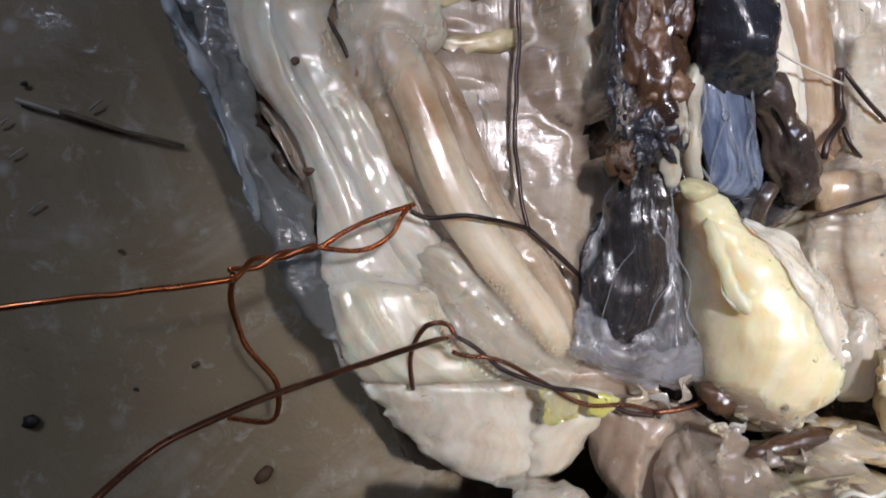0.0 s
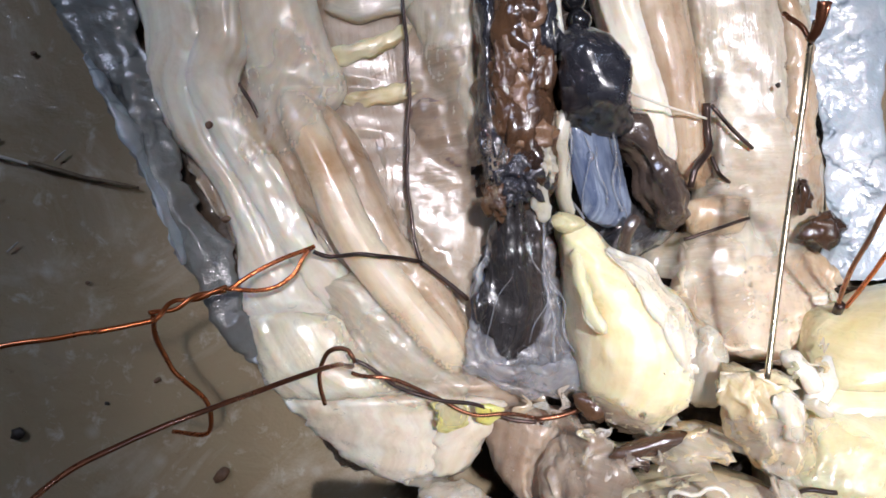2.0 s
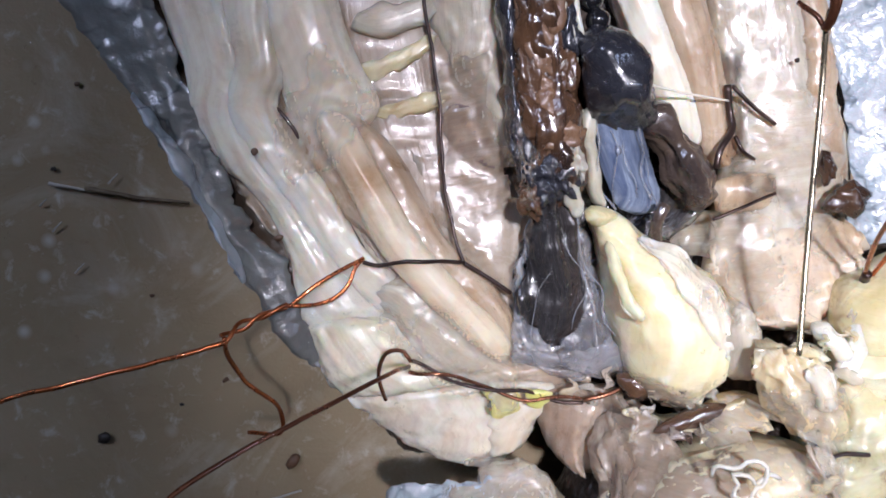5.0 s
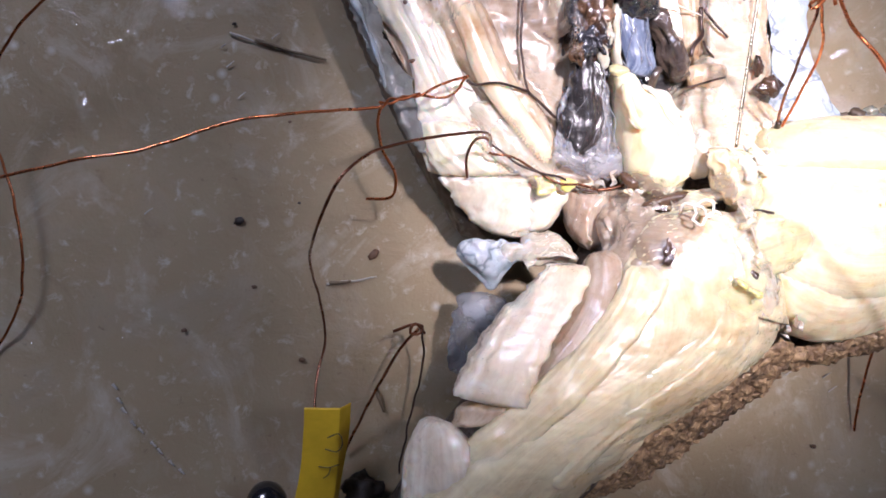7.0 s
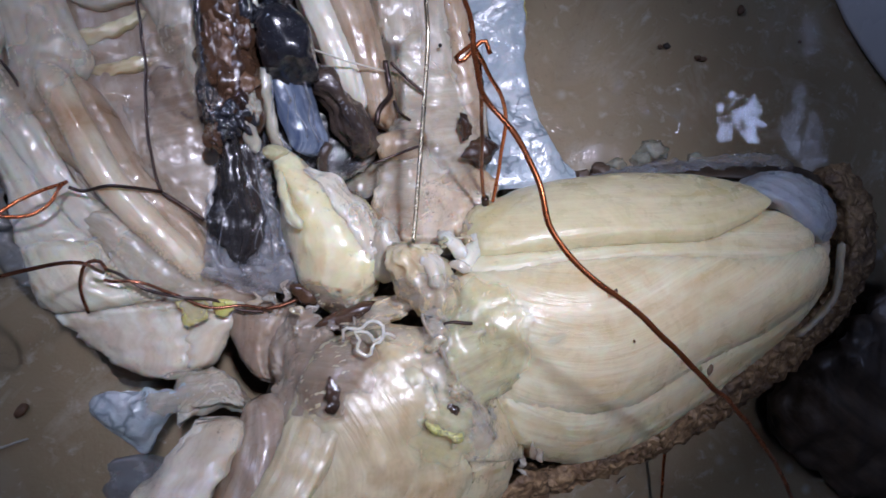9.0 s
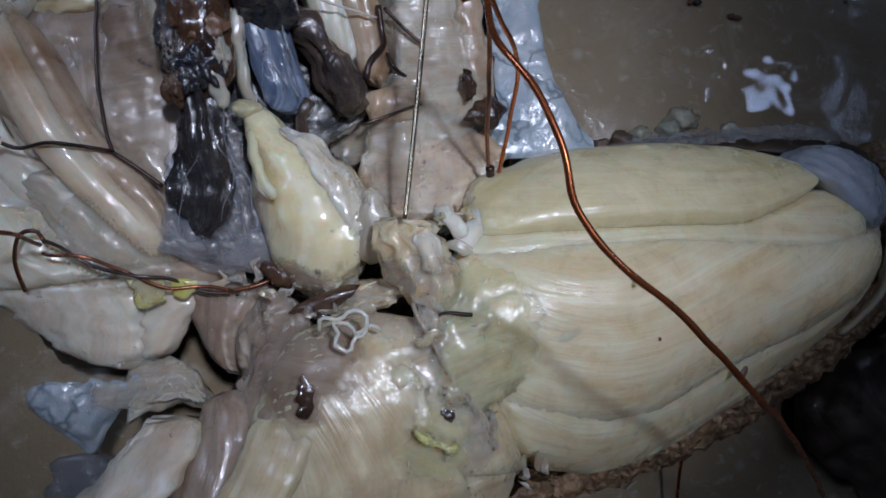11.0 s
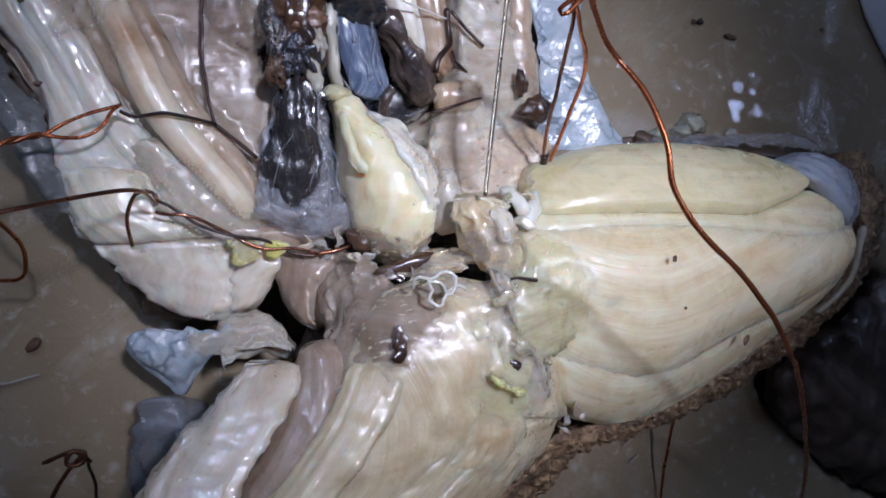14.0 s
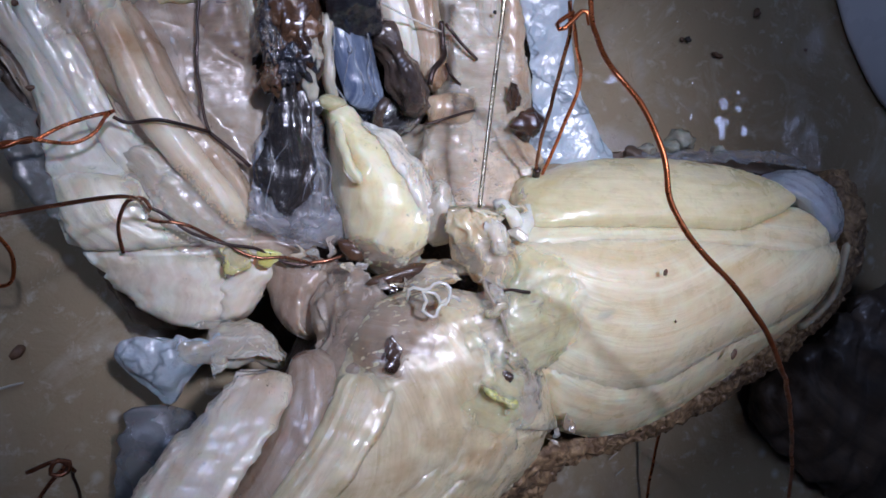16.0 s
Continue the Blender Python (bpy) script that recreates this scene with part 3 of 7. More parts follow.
strand("muscle_bed", [
    (-14.7, 40.1, 15.5, 22.8, 35.3, 15.0, 1.0, 6.0),
    (-13.8, 32.4, 15.5, 21.7, 27.2, 15.0, 1.0, 6.0),
    (-11.0, 22.5, 15.5, 22.1, 17.0, 15.5, 1.0, 6.0),
    (-10.0, 13.6, 15.5, 24.0, 9.3, 16.0, 1.0, 6.0),
    (-5.5, 4.5, 15.5, 23.8, 0.7, 16.0, 1.0, 6.0),
    (-3.3, -4.1, 15.5, 26.0, -7.4, 16.5, 1.0, 6.0),
    (0.7, -11.7, 15.0, 26.4, -12.9, 17.0, 1.0, 6.0),
    (7.3, -17.2, 14.0, 26.0, -16.2, 16.0, 0.6, 5.0),
], ROSY, specimen, label="thin muscle layer under the bands", seed=80.0, around=60, ends=(0, 2), soft=True)
strand("muscle_bed", [
    (51.0, -6.9, 22.0, 48.2, -28.1, 22.0, 3.0, 8.0),
    (60.5, -4.1, 21.0, 57.0, -35.2, 21.0, 5.0, 8.0),
    (72.6, -3.6, 21.0, 70.3, -36.0, 20.0, 6.0, 8.0),
    (85.3, -4.8, 21.0, 82.5, -31.6, 20.0, 5.0, 8.0),
    (98.8, -7.7, 21.0, 97.6, -24.5, 20.0, 3.0, 8.0),
    (105.1, -12.1, 20.0, 104.2, -18.1, 20.0, 1.5, 6.0),
], MUSCLE, specimen, seed=81.0, around=60, ends=(2, 2), soft=True)
strand("skin_flap", [
    (-29.1, 42.4, 16.0, -16.2, 40.4, 17.0, 0.6, 0.5),
    (-25.9, 35.8, 17.0, -15.1, 34.8, 18.0, 0.8, 0.5),
    (-23.1, 30.3, 17.0, -13.7, 27.6, 18.0, 0.6, 0.5),
    (-18.5, 22.0, 17.0, -11.3, 19.1, 18.0, 0.9, 0.5),
    (-17.0, 18.7, 18.0, -11.3, 17.5, 18.0, 0.6, 0.5),
    (-13.3, 10.5, 19.0, -9.0, 9.8, 18.0, 1.0, 0.5),
    (-10.0, 3.4, 19.0, -5.7, 3.9, 18.0, 0.6, 0.5),
    (-7.4, -2.4, 19.0, -3.8, -1.5, 18.0, 0.8, 0.5),
    (-4.3, -8.6, 18.0, -1.5, -8.1, 18.0, 0.6, 0.5),
], SKIN, specimen, label="blue-grey veined inner skin with a ragged edge", jag=1.0, lump=0.5, ridge=0.5, seed=1.0, around=36, ends=(0, 2), ridges=0.5)
# Edge strip in paler blue; the cool light on it is in the colour.
strand("skin_edge", [
    (-18.8, 23.7, 19.0, -18.3, 23.6, 18.0, 0.5, 0.4),
    (-16.9, 20.1, 20.0, -15.8, 19.7, 19.0, 0.6, 0.4),
    (-14.6, 15.7, 21.0, -13.4, 15.3, 19.0, 0.7, 0.4),
    (-12.0, 9.7, 21.0, -11.2, 9.5, 19.0, 0.7, 0.4),
    (-10.7, 5.8, 21.0, -9.8, 5.8, 19.0, 0.5, 0.4),
    (-9.7, 2.6, 20.0, -9.5, 2.3, 19.0, 0.4, 0.4),
], SKIN_BLUE, specimen, label="curled skin edge, pale blue painted in for cool light", jag=0.6, lump=0.6, seed=2.0, around=20, ends=(2, 2))
strand("flank", [
    (-26.7, 37.0, 9.0, -16.0, 35.6, 9.0, 6.0, 9.0),
    (-18.0, 22.7, 9.0, -11.0, 22.6, 9.0, 6.0, 9.0),
    (-12.1, 9.1, 9.0, -5.0, 10.2, 9.0, 6.0, 9.0),
    (-5.4, -4.8, 9.0, 1.1, -5.0, 9.0, 6.0, 9.0),
    (0.8, -15.6, 9.0, 8.7, -14.6, 9.0, 6.0, 9.0),
    (4.5, -22.7, 8.0, 12.6, -21.7, 8.0, 5.0, 8.0),
], DARKSKIN, specimen, label="dark outer skin under the flank", warts=0.5, ends=(0, 3))
strand("outer_muscle_band", [
    (-15.2, 39.5, 16.8, -7.7, 38.2, 18.0, 2.5, 2.0),
    (-15.0, 33.7, 16.8, -6.5, 32.4, 18.0, 2.6, 2.0),
    (-13.1, 25.4, 16.8, -5.5, 24.3, 18.0, 2.6, 2.0),
    (-12.7, 21.0, 16.8, -7.0, 20.1, 18.0, 2.4, 2.0),
    (-10.5, 15.1, 16.8, -5.8, 14.9, 18.0, 2.2, 2.0),
    (-6.5, 9.8, 17.5, -2.9, 10.0, 17.5, 1.9, 2.0),
    (-4.8, 4.4, 17.6, -0.4, 5.3, 17.6, 1.7, 2.0),
    (-4.6, -0.3, 17.5, 1.6, 0.9, 17.5, 1.9, 2.0),
    (-4.4, -4.5, 16.9, 4.6, -3.1, 17.5, 2.0, 2.0),
    (-2.9, -9.7, 16.5, 7.5, -7.6, 17.6, 1.9, 2.0),
    (-1.5, -12.0, 16.1, 8.3, -10.3, 17.8, 1.3, 1.0),
], WHITE, specimen, label="narrow white muscle band along the flank", seed=3.0, ends=(0, 1.5), rise=1.05, soft=True, around=64)
strand("muscle_band", [
    (-10.0, 38.5, 17.9, 0.9, 37.1, 17.9, 3.0, 3.0),
    (-8.4, 31.0, 17.9, -1.8, 30.2, 17.9, 3.0, 3.0),
    (-7.9, 25.7, 17.9, -2.1, 23.8, 17.9, 3.0, 3.0),
    (-9.6, 20.8, 17.9, -3.5, 20.2, 17.4, 2.8, 3.0),
    (-7.4, 15.0, 17.4, -1.0, 15.0, 16.9, 2.6, 3.0),
    (-4.4, 9.8, 16.9, 1.7, 9.7, 16.4, 2.5, 3.0),
    (-1.6, 5.0, 17.0, 3.6, 4.7, 15.8, 2.3, 3.0),
    (0.6, 0.7, 16.4, 6.9, 1.2, 15.9, 2.2, 3.0),
    (3.6, -4.3, 16.0, 11.1, -2.5, 16.0, 1.9, 3.0),
    (6.5, -8.0, 16.0, 14.0, -6.2, 16.0, 1.9, 2.0),
], WHITE, specimen, seed=4.0, ends=(0, 3), ridge=0.3, rise=1.05, soft=True, around=64)
strand("upper_muscle", [
    (-4.2, 37.8, 17.9, 6.1, 36.4, 17.9, 3.0, 3.0),
    (-3.9, 30.9, 17.9, 4.1, 31.0, 17.9, 3.2, 3.0),
    (-3.7, 25.6, 17.9, 5.3, 24.5, 17.9, 3.0, 3.0),
    (-3.0, 20.7, 17.4, 6.9, 20.6, 17.4, 2.2, 3.0),
    (-0.6, 15.9, 16.7, 7.2, 17.3, 16.7, 1.3, 2.0),
], WHITE, specimen, label="broad white muscle with a glossy film", seed=5.0, ends=(0, 3), rise=1.05, soft=True, around=64)
strand("tan_muscle_band", [
    (-3.0, 19.3, 15.8, 5.6, 20.6, 17.0, 2.5, 3.0),
    (-3.9, 19.0, 15.8, 5.8, 19.3, 17.0, 3.4, 3.0),
    (-1.7, 13.6, 15.8, 8.3, 14.3, 17.0, 3.8, 3.0),
    (1.2, 8.4, 16.4, 10.5, 8.9, 16.9, 3.6, 3.0),
    (5.3, 3.6, 16.3, 12.7, 4.1, 17.5, 3.3, 3.0),
    (9.4, -1.0, 16.9, 16.1, -0.1, 17.4, 3.0, 3.0),
    (13.0, -5.6, 16.9, 18.7, -4.4, 17.4, 2.6, 3.0),
    (16.3, -10.0, 17.0, 19.3, -8.7, 17.0, 1.9, 2.0),
], TAN, specimen, label="tan-streaked rounded muscle band", seed=6.0, ends=(7, 2), ridge=0.25, rise=1.05, soft=True, around=64)
strand("pale_ridge", [
    (-0.4, 19.2, 20.2, 3.6, 19.4, 20.2, 0.6, 2.0),
    (1.0, 15.0, 20.4, 5.2, 15.4, 20.2, 1.3, 2.0),
    (2.7, 10.8, 20.4, 6.7, 11.9, 20.0, 1.5, 2.0),
    (5.4, 3.9, 20.2, 9.3, 5.8, 19.8, 1.6, 2.0),
    (10.0, -2.8, 19.9, 12.9, 0.2, 19.5, 1.5, 2.0),
    (14.5, -8.0, 19.3, 16.6, -4.9, 19.0, 1.3, 2.0),
    (17.3, -10.6, 18.6, 18.4, -8.4, 18.5, 0.8, 2.0),
], RIDGE, specimen, label="white rounded ridge with tan stains", seed=6.6, ends=(3, 1.5), ridge=0.14, lump=0.2, rise=1.0, soft=True, around=56)
strand("dark_patch", [
    (13.0, 17.6, 16.6, 14.2, 13.4, 16.6, 0.15, 1.0),
    (15.6, 18.2, 17.0, 15.8, 12.4, 17.0, 0.2, 1.0),
    (18.0, 18.0, 17.6, 17.8, 11.6, 17.6, 0.2, 1.0),
    (20.6, 17.2, 18.0, 20.4, 11.0, 18.0, 0.15, 1.0),
], SHADED_BROWN, specimen, label="purplish brown membrane with its shade painted in", seed=98.0, jag=1.0, lump=0.2, ridge=0.15, ends=(0.8, 0.8), around=34, fine=0.3, soft=True)
strand("crease_band", [
    (-5.2, 22.8, 16.1, -2.2, 22.8, 16.1, 1.6, 2.0),
    (-1.6, 14.6, 15.6, 1.1, 14.5, 15.6, 1.6, 2.0),
    (1.7, 7.9, 15.6, 5.1, 7.2, 15.6, 1.6, 2.0),
    (4.8, 2.4, 15.6, 9.2, 1.6, 15.6, 1.6, 2.0),
    (9.2, -4.4, 15.7, 13.3, -4.5, 15.7, 1.3, 2.0),
    (13.4, -9.5, 15.2, 17.6, -9.7, 15.2, 1.3, 2.0),
], ROSY, specimen, seed=7.0, ends=(2, 3), rise=1.05, soft=True, around=64)
strand("belly_wall", [
    (6.2, 37.8, 12.9, 23.8, 35.5, 12.9, 2.5, 3.0),
    (4.8, 28.5, 12.9, 22.6, 26.1, 12.9, 2.5, 3.0),
    (4.7, 19.3, 13.4, 21.4, 17.1, 13.4, 2.6, 3.0),
    (6.6, 14.0, 13.9, 23.2, 13.0, 13.9, 2.8, 3.0),
    (9.3, 7.2, 14.4, 23.5, 5.5, 14.4, 2.8, 3.0),
    (12.8, 1.0, 14.9, 22.4, -0.6, 14.9, 2.5, 3.0),
    (16.6, -4.7, 15.0, 21.4, -4.8, 15.0, 1.9, 2.0),
], BELLY, specimen, label="thin pale inner belly wall", seed=8.0, lump=0.25, ridge=0.12, ends=(0, 3), rise=1.05, soft=True, around=64)
strand("rib_strip", [
    (4.7, 23.6, 17.2, 5.3, 21.8, 16.8, 0.3, 1.0),
    (7.8, 24.5, 17.0, 8.5, 22.2, 16.8, 0.5, 1.0),
    (10.7, 25.4, 16.8, 11.3, 23.3, 16.8, 0.5, 1.0),
    (14.0, 26.8, 16.8, 14.2, 24.9, 16.8, 0.4, 1.0),
], STRAW, specimen, label="straw-coloured fibrous strip", seed=9.0, around=28, ends=(3, 3), jag=0.5, lump=0.4, square=0.6)
strand("rib_strip", [
    (6.2, 19.1, 17.2, 6.6, 17.2, 16.8, 0.3, 1.0),
    (9.4, 19.6, 16.8, 9.6, 17.7, 16.8, 0.4, 1.0),
    (12.2, 20.0, 16.8, 12.3, 18.3, 16.8, 0.4, 1.0),
    (14.8, 20.3, 16.8, 14.8, 19.0, 16.8, 0.3, 1.0),
], STRAW, specimen, seed=10.0, around=28, ends=(3, 3), jag=0.5, lump=0.4, square=0.6)
strand("rib_strip", [
    (4.7, 29.4, 17.0, 5.5, 26.3, 17.0, 1.0, 1.5),
    (8.1, 29.8, 16.9, 8.5, 26.6, 16.8, 1.1, 1.5),
    (11.5, 30.2, 16.8, 11.7, 27.2, 16.8, 1.1, 1.5),
    (14.8, 30.6, 16.7, 14.8, 27.7, 16.7, 1.0, 1.5),
], FASCIA, specimen, seed=11.0, around=28, ends=(3, 3), jag=0.5, lump=0.4, square=0.6, rise=1.05)
strand("fascia_sheet", [
    (14.1, 36.0, 15.8, 20.7, 34.5, 18.0, 2.5, 1.0),
    (13.7, 29.1, 15.8, 21.2, 27.7, 18.0, 2.5, 1.0),
    (15.2, 22.9, 15.8, 20.5, 21.3, 18.0, 2.2, 1.0),
    (16.7, 17.1, 15.9, 20.9, 16.4, 18.1, 1.9, 1.0),
    (18.9, 11.8, 17.2, 21.2, 10.9, 18.3, 1.3, 1.0),
], FASCIA, specimen, label="translucent folded membrane", seed=12.0, lump=0.9, ends=(0, 2), rise=1.05, soft=True, around=64)
strand("gut", [
    (21.8, 34.1, 20.0, 28.1, 33.3, 20.0, 5.0, 5.0),
    (21.4, 28.5, 20.0, 27.7, 27.7, 20.0, 4.6, 5.0),
    (21.0, 23.3, 20.0, 27.9, 22.4, 20.0, 4.6, 5.0),
    (20.9, 18.6, 20.0, 27.7, 17.1, 20.0, 4.2, 5.0),
    (21.0, 13.7, 20.0, 27.5, 12.3, 20.0, 4.0, 4.0),
    (20.9, 9.9, 20.0, 26.3, 8.6, 20.0, 3.2, 4.0),
    (20.5, 6.6, 20.0, 23.8, 6.1, 19.5, 2.0, 3.0),
], BROWN, specimen, label="glossy brown and black coiled gut", seed=13.0, lump=1.3, ridge=0.9, ends=(0, 2), rise=1.0)
strand("gut_edge", [
    (21.0, 32.5, 21.0, 22.9, 32.2, 21.0, 2.0, 3.0),
    (20.3, 25.4, 21.0, 22.1, 25.1, 21.0, 2.3, 3.0),
    (19.8, 19.2, 21.0, 21.6, 18.9, 21.0, 2.3, 3.0),
    (20.3, 14.3, 21.0, 22.1, 13.6, 21.0, 2.0, 3.0),
    (21.0, 10.5, 21.0, 22.8, 10.0, 21.0, 1.6, 3.0),
], BLACK, specimen, seed=14.0, lump=0.8, around=24, ends=(0, 2))
lump("gut_lobe", (24.2, 23.3, 22.8), (2.1849999999999996, 4.0, 1.3), PINKISH, specimen, "", rough=0.55, seed=0.0, freq=1.9, detail=4, turn=0.2)
lump("gut_lobe", (23.6, 26.7, 22.8), (1.8399999999999999, 3.25, 1.3), BROWN, specimen, "", rough=0.55, seed=1.0, freq=1.9, detail=4, turn=0)
lump("gut_lobe", (25.9, 26.6, 22.8), (1.7249999999999999, 3.5, 1.3), PINKISH, specimen, "", rough=0.55, seed=2.0, freq=1.9, detail=4, turn=-0.2)
lump("gut_lobe", (24.3, 17.7, 22.8), (1.9549999999999998, 2.5, 1.3), PINKISH, specimen, "", rough=0.55, seed=3.0, freq=1.9, detail=4, turn=0.5)
lump("gut_lobe", (24.9, 13.5, 22.8), (2.1849999999999996, 2.25, 1.3), PINKISH, specimen, "", rough=0.55, seed=4.0, freq=1.9, detail=4, turn=0)
lump("gut_lobe", (22.8, 15.6, 22.8), (1.7249999999999999, 3.0, 1.3), BROWN, specimen, "", rough=0.55, seed=5.0, freq=1.9, detail=4, turn=0.3)
lump("gut_lobe", (22.4, 10.6, 22.8), (1.8399999999999999, 2.25, 1.3), BLACK, specimen, "", rough=0.55, seed=6.0, freq=1.9, detail=4, turn=0)
lump("gut_lobe", (24.3, 9.8, 22.8), (1.7249999999999999, 2.25, 1.3), BLACK, specimen, "", rough=0.55, seed=7.0, freq=1.9, detail=4, turn=0.4)
lump("gut_lobe", (21.4, 7.6, 22.8), (1.265, 1.625, 1.3), BROWN, specimen, "", rough=0.55, seed=8.0, freq=1.9, detail=4, turn=0)
lump("gut_lobe", (22.8, 8.5, 22.8), (1.38, 1.5, 1.3), BLACK, specimen, "", rough=0.55, seed=9.0, freq=1.9, detail=4, turn=0)
lump("gut_lobe", (26.4, 10.9, 22.8), (0.9199999999999999, 1.875, 1.3), FASCIA, specimen, "", rough=0.55, seed=10.0, freq=1.9, detail=4, turn=0.1)
lump("gut_lobe", (22.5, 20.2, 22.8), (1.4949999999999999, 3.25, 1.3), BROWN, specimen, "", rough=0.55, seed=11.0, freq=1.9, detail=4, turn=0)
lump("gut_lobe", (25.9, 20.3, 22.8), (1.4949999999999999, 3.0, 1.3), BROWN, specimen, "", rough=0.55, seed=12.0, freq=1.9, detail=4, turn=-0.3)
lump("gut_lobe", (21.0, 13.2, 22.8), (1.15, 2.25, 1.3), BLACK, specimen, "", rough=0.55, seed=13.0, freq=1.9, detail=4, turn=0)
lump("gut_lobe", (26.9, 24.2, 22.8), (1.15, 2.75, 1.3), BLACK, specimen, "", rough=0.55, seed=14.0, freq=1.9, detail=4, turn=0)
lump("gut_lobe", (26.3, 29.8, 22.8), (2.07, 3.75, 1.3), BROWN, specimen, "", rough=0.55, seed=15.0, freq=1.9, detail=4, turn=0)
lump("gut_lobe", (23.8, 30.6, 22.8), (1.8399999999999999, 3.75, 1.3), PINKISH, specimen, "", rough=0.55, seed=16.0, freq=1.9, detail=4, turn=0)
strand("dark_membrane", [
    (21.6, 10.4, 21.4, 24.9, 9.0, 21.6, 0.8, 2.5),
    (21.4, 6.1, 21.4, 25.5, 5.6, 21.5, 0.8, 2.5),
    (20.2, 1.8, 21.0, 25.6, 1.5, 21.2, 0.8, 2.5),
    (19.6, -3.6, 20.6, 26.1, -2.6, 20.8, 0.7, 2.0),
    (20.7, -6.8, 20.4, 25.4, -6.4, 20.6, 0.5, 1.5),
    (22.4, -8.9, 20.0, 23.8, -8.8, 20.0, 0.3, 1.0),
], VEIL, specimen, label="black folded membrane fan", seed=15.0, lump=0.8, ridge=0.8, ridges=0.7, ends=(1, 1.5), jag=0.4, around=56)
strand("cavity_floor", [
    (25.0, 12.5, 17.5, 42.0, 10.0, 16.0, 0.5, 2.0),
    (24.0, 5.5, 17.5, 41.5, 4.0, 16.0, 0.5, 2.0),
    (19.5, 0.5, 17.8, 30.0, -1.0, 17.5, 0.5, 2.0),
    (19.0, -5.0, 17.8, 30.0, -6.0, 17.5, 0.5, 2.0),
    (20.0, -9.0, 17.8, 30.0, -12.0, 17.5, 0.4, 2.0),
], VEIL, specimen, label="black floor of the cavity", seed=15.7, lump=0.6, ridge=0.5, ends=(1, 1.5), jag=0.5, around=40)
strand("pale_membrane", [
    (22.6, 7.8, 19.9, 25.9, 6.5, 20.2, 0.2, 0.2),
    (19.9, 1.0, 19.7, 27.0, 1.9, 20.0, 0.2, 0.2),
    (18.7, -4.4, 19.5, 28.2, -3.0, 20.0, 0.2, 0.2),
    (18.2, -7.8, 19.5, 28.8, -8.6, 20.2, 0.3, 0.2),
    (17.8, -9.2, 19.6, 28.9, -11.5, 20.0, 0.3, 0.2),
    (20.6, -10.4, 19.2, 28.2, -12.4, 19.6, 0.2, 0.2),
], GAUZE, specimen, label="milky translucent veil round the dark fan", seed=17.0, jag=0.5, lump=0.6, ridge=0.6, ridges=0.7, around=44, ends=(0.6, 0.4), square=0.6, fine=0.3)
for n, path in enumerate((
        ((24.4, 7.6, 21.8), (22.5, 1.5, 21.9), (20.4, -7.2, 21.0)),
        ((24.7, 6.9, 21.9), (24.8, 1.5, 22.0), (25.7, -2.6, 21.6), (24.9, -6.7, 21.1)),
        ((25.7, 4.9, 21.9), (26.4, -1.9, 21.4), (27.4, -9.5, 20.8)),
        ((25.2, 9.4, 22.3), (25.6, 4.0, 22.2), (26.9, -1.0, 21.4), (28.6, -8.0, 20.8)))):
    wire("white_thread", path, (0.05, 0.07, 0.14, 0.10)[n], GAUZE, specimen, wiggle=1.3, seed=30.0 + n)
strand("white_thread", [
    (24.3, 10.9, 22.6, 25.9, 10.7, 22.6, 0.5, 0.4),
    (24.9, 8.8, 22.8, 26.5, 8.9, 22.8, 0.7, 0.4),
    (25.0, 7.0, 22.4, 26.9, 7.3, 22.4, 0.5, 0.4),
    (25.7, 5.2, 22.0, 26.4, 5.2, 22.0, 0.3, 0.3),
], FASCIA, specimen, label="pale knot of threads", seed=33.5, jag=0.6, lump=0.4, around=22, ends=(0.5, 0.5), fine=0.25)
wire("white_thread", [(27.7, 16.2, 22.0), (27.8, 11.7, 21.4), (29.2, 6.4, 20.8)], 0.2, SINEW, specimen, wiggle=1.0, seed=3.0)
wire("white_thread", [(28.6, 15.3, 22.0), (29.0, 10.5, 21.4), (30.5, 5.9, 20.8)], 0.14, GAUZE, specimen, wiggle=1.0, seed=4.0)
wire("white_thread", [(32.8, 14.8, 22.0), (33.8, 9.9, 21.4), (34.5, 5.9, 20.8)], 0.14, GAUZE, specimen, wiggle=1.0, seed=5.0)
wire("white_thread", [(26.0, 6.6, 22.0), (27.1, 10.2, 21.4), (28.4, 14.3, 20.8)], 0.2, GAUZE, specimen, wiggle=1.0, seed=6.0)
strand("sac", [
    (28.6, 24.2, 22.0, 31.7, 24.1, 22.0, 1.0, 2.0),
    (27.6, 22.5, 22.0, 33.2, 22.1, 22.0, 3.0, 4.0),
    (27.6, 20.2, 22.0, 34.3, 19.4, 22.0, 4.0, 4.0),
    (28.1, 17.8, 22.0, 34.8, 16.7, 22.0, 4.0, 4.0),
    (28.4, 15.8, 22.0, 34.8, 14.7, 22.0, 3.2, 3.0),
    (29.0, 14.2, 21.5, 34.1, 13.4, 21.5, 1.6, 3.0),
], BLACK, specimen, label="glossy black rounded sac", seed=18.0, lump=1.1, ridge=0.4, ends=(2.0, 1.2), square=0.95, rise=1.0)
lump("bead", (30.1, 24.8, 22.0), (1.25, 1.25, 1.25), PEARL, specimen, "black bead-like nodule", rough=0.08)
lump("bead", (29.6, 26.8, 22.0), (1.25, 1.25, 1.25), PEARL, specimen, "black bead-like nodule", rough=0.08)
lump("bead", (29.9, 28.5, 22.0), (1.1, 1.1, 1.1), PEARL, specimen, "black bead-like nodule", rough=0.08)
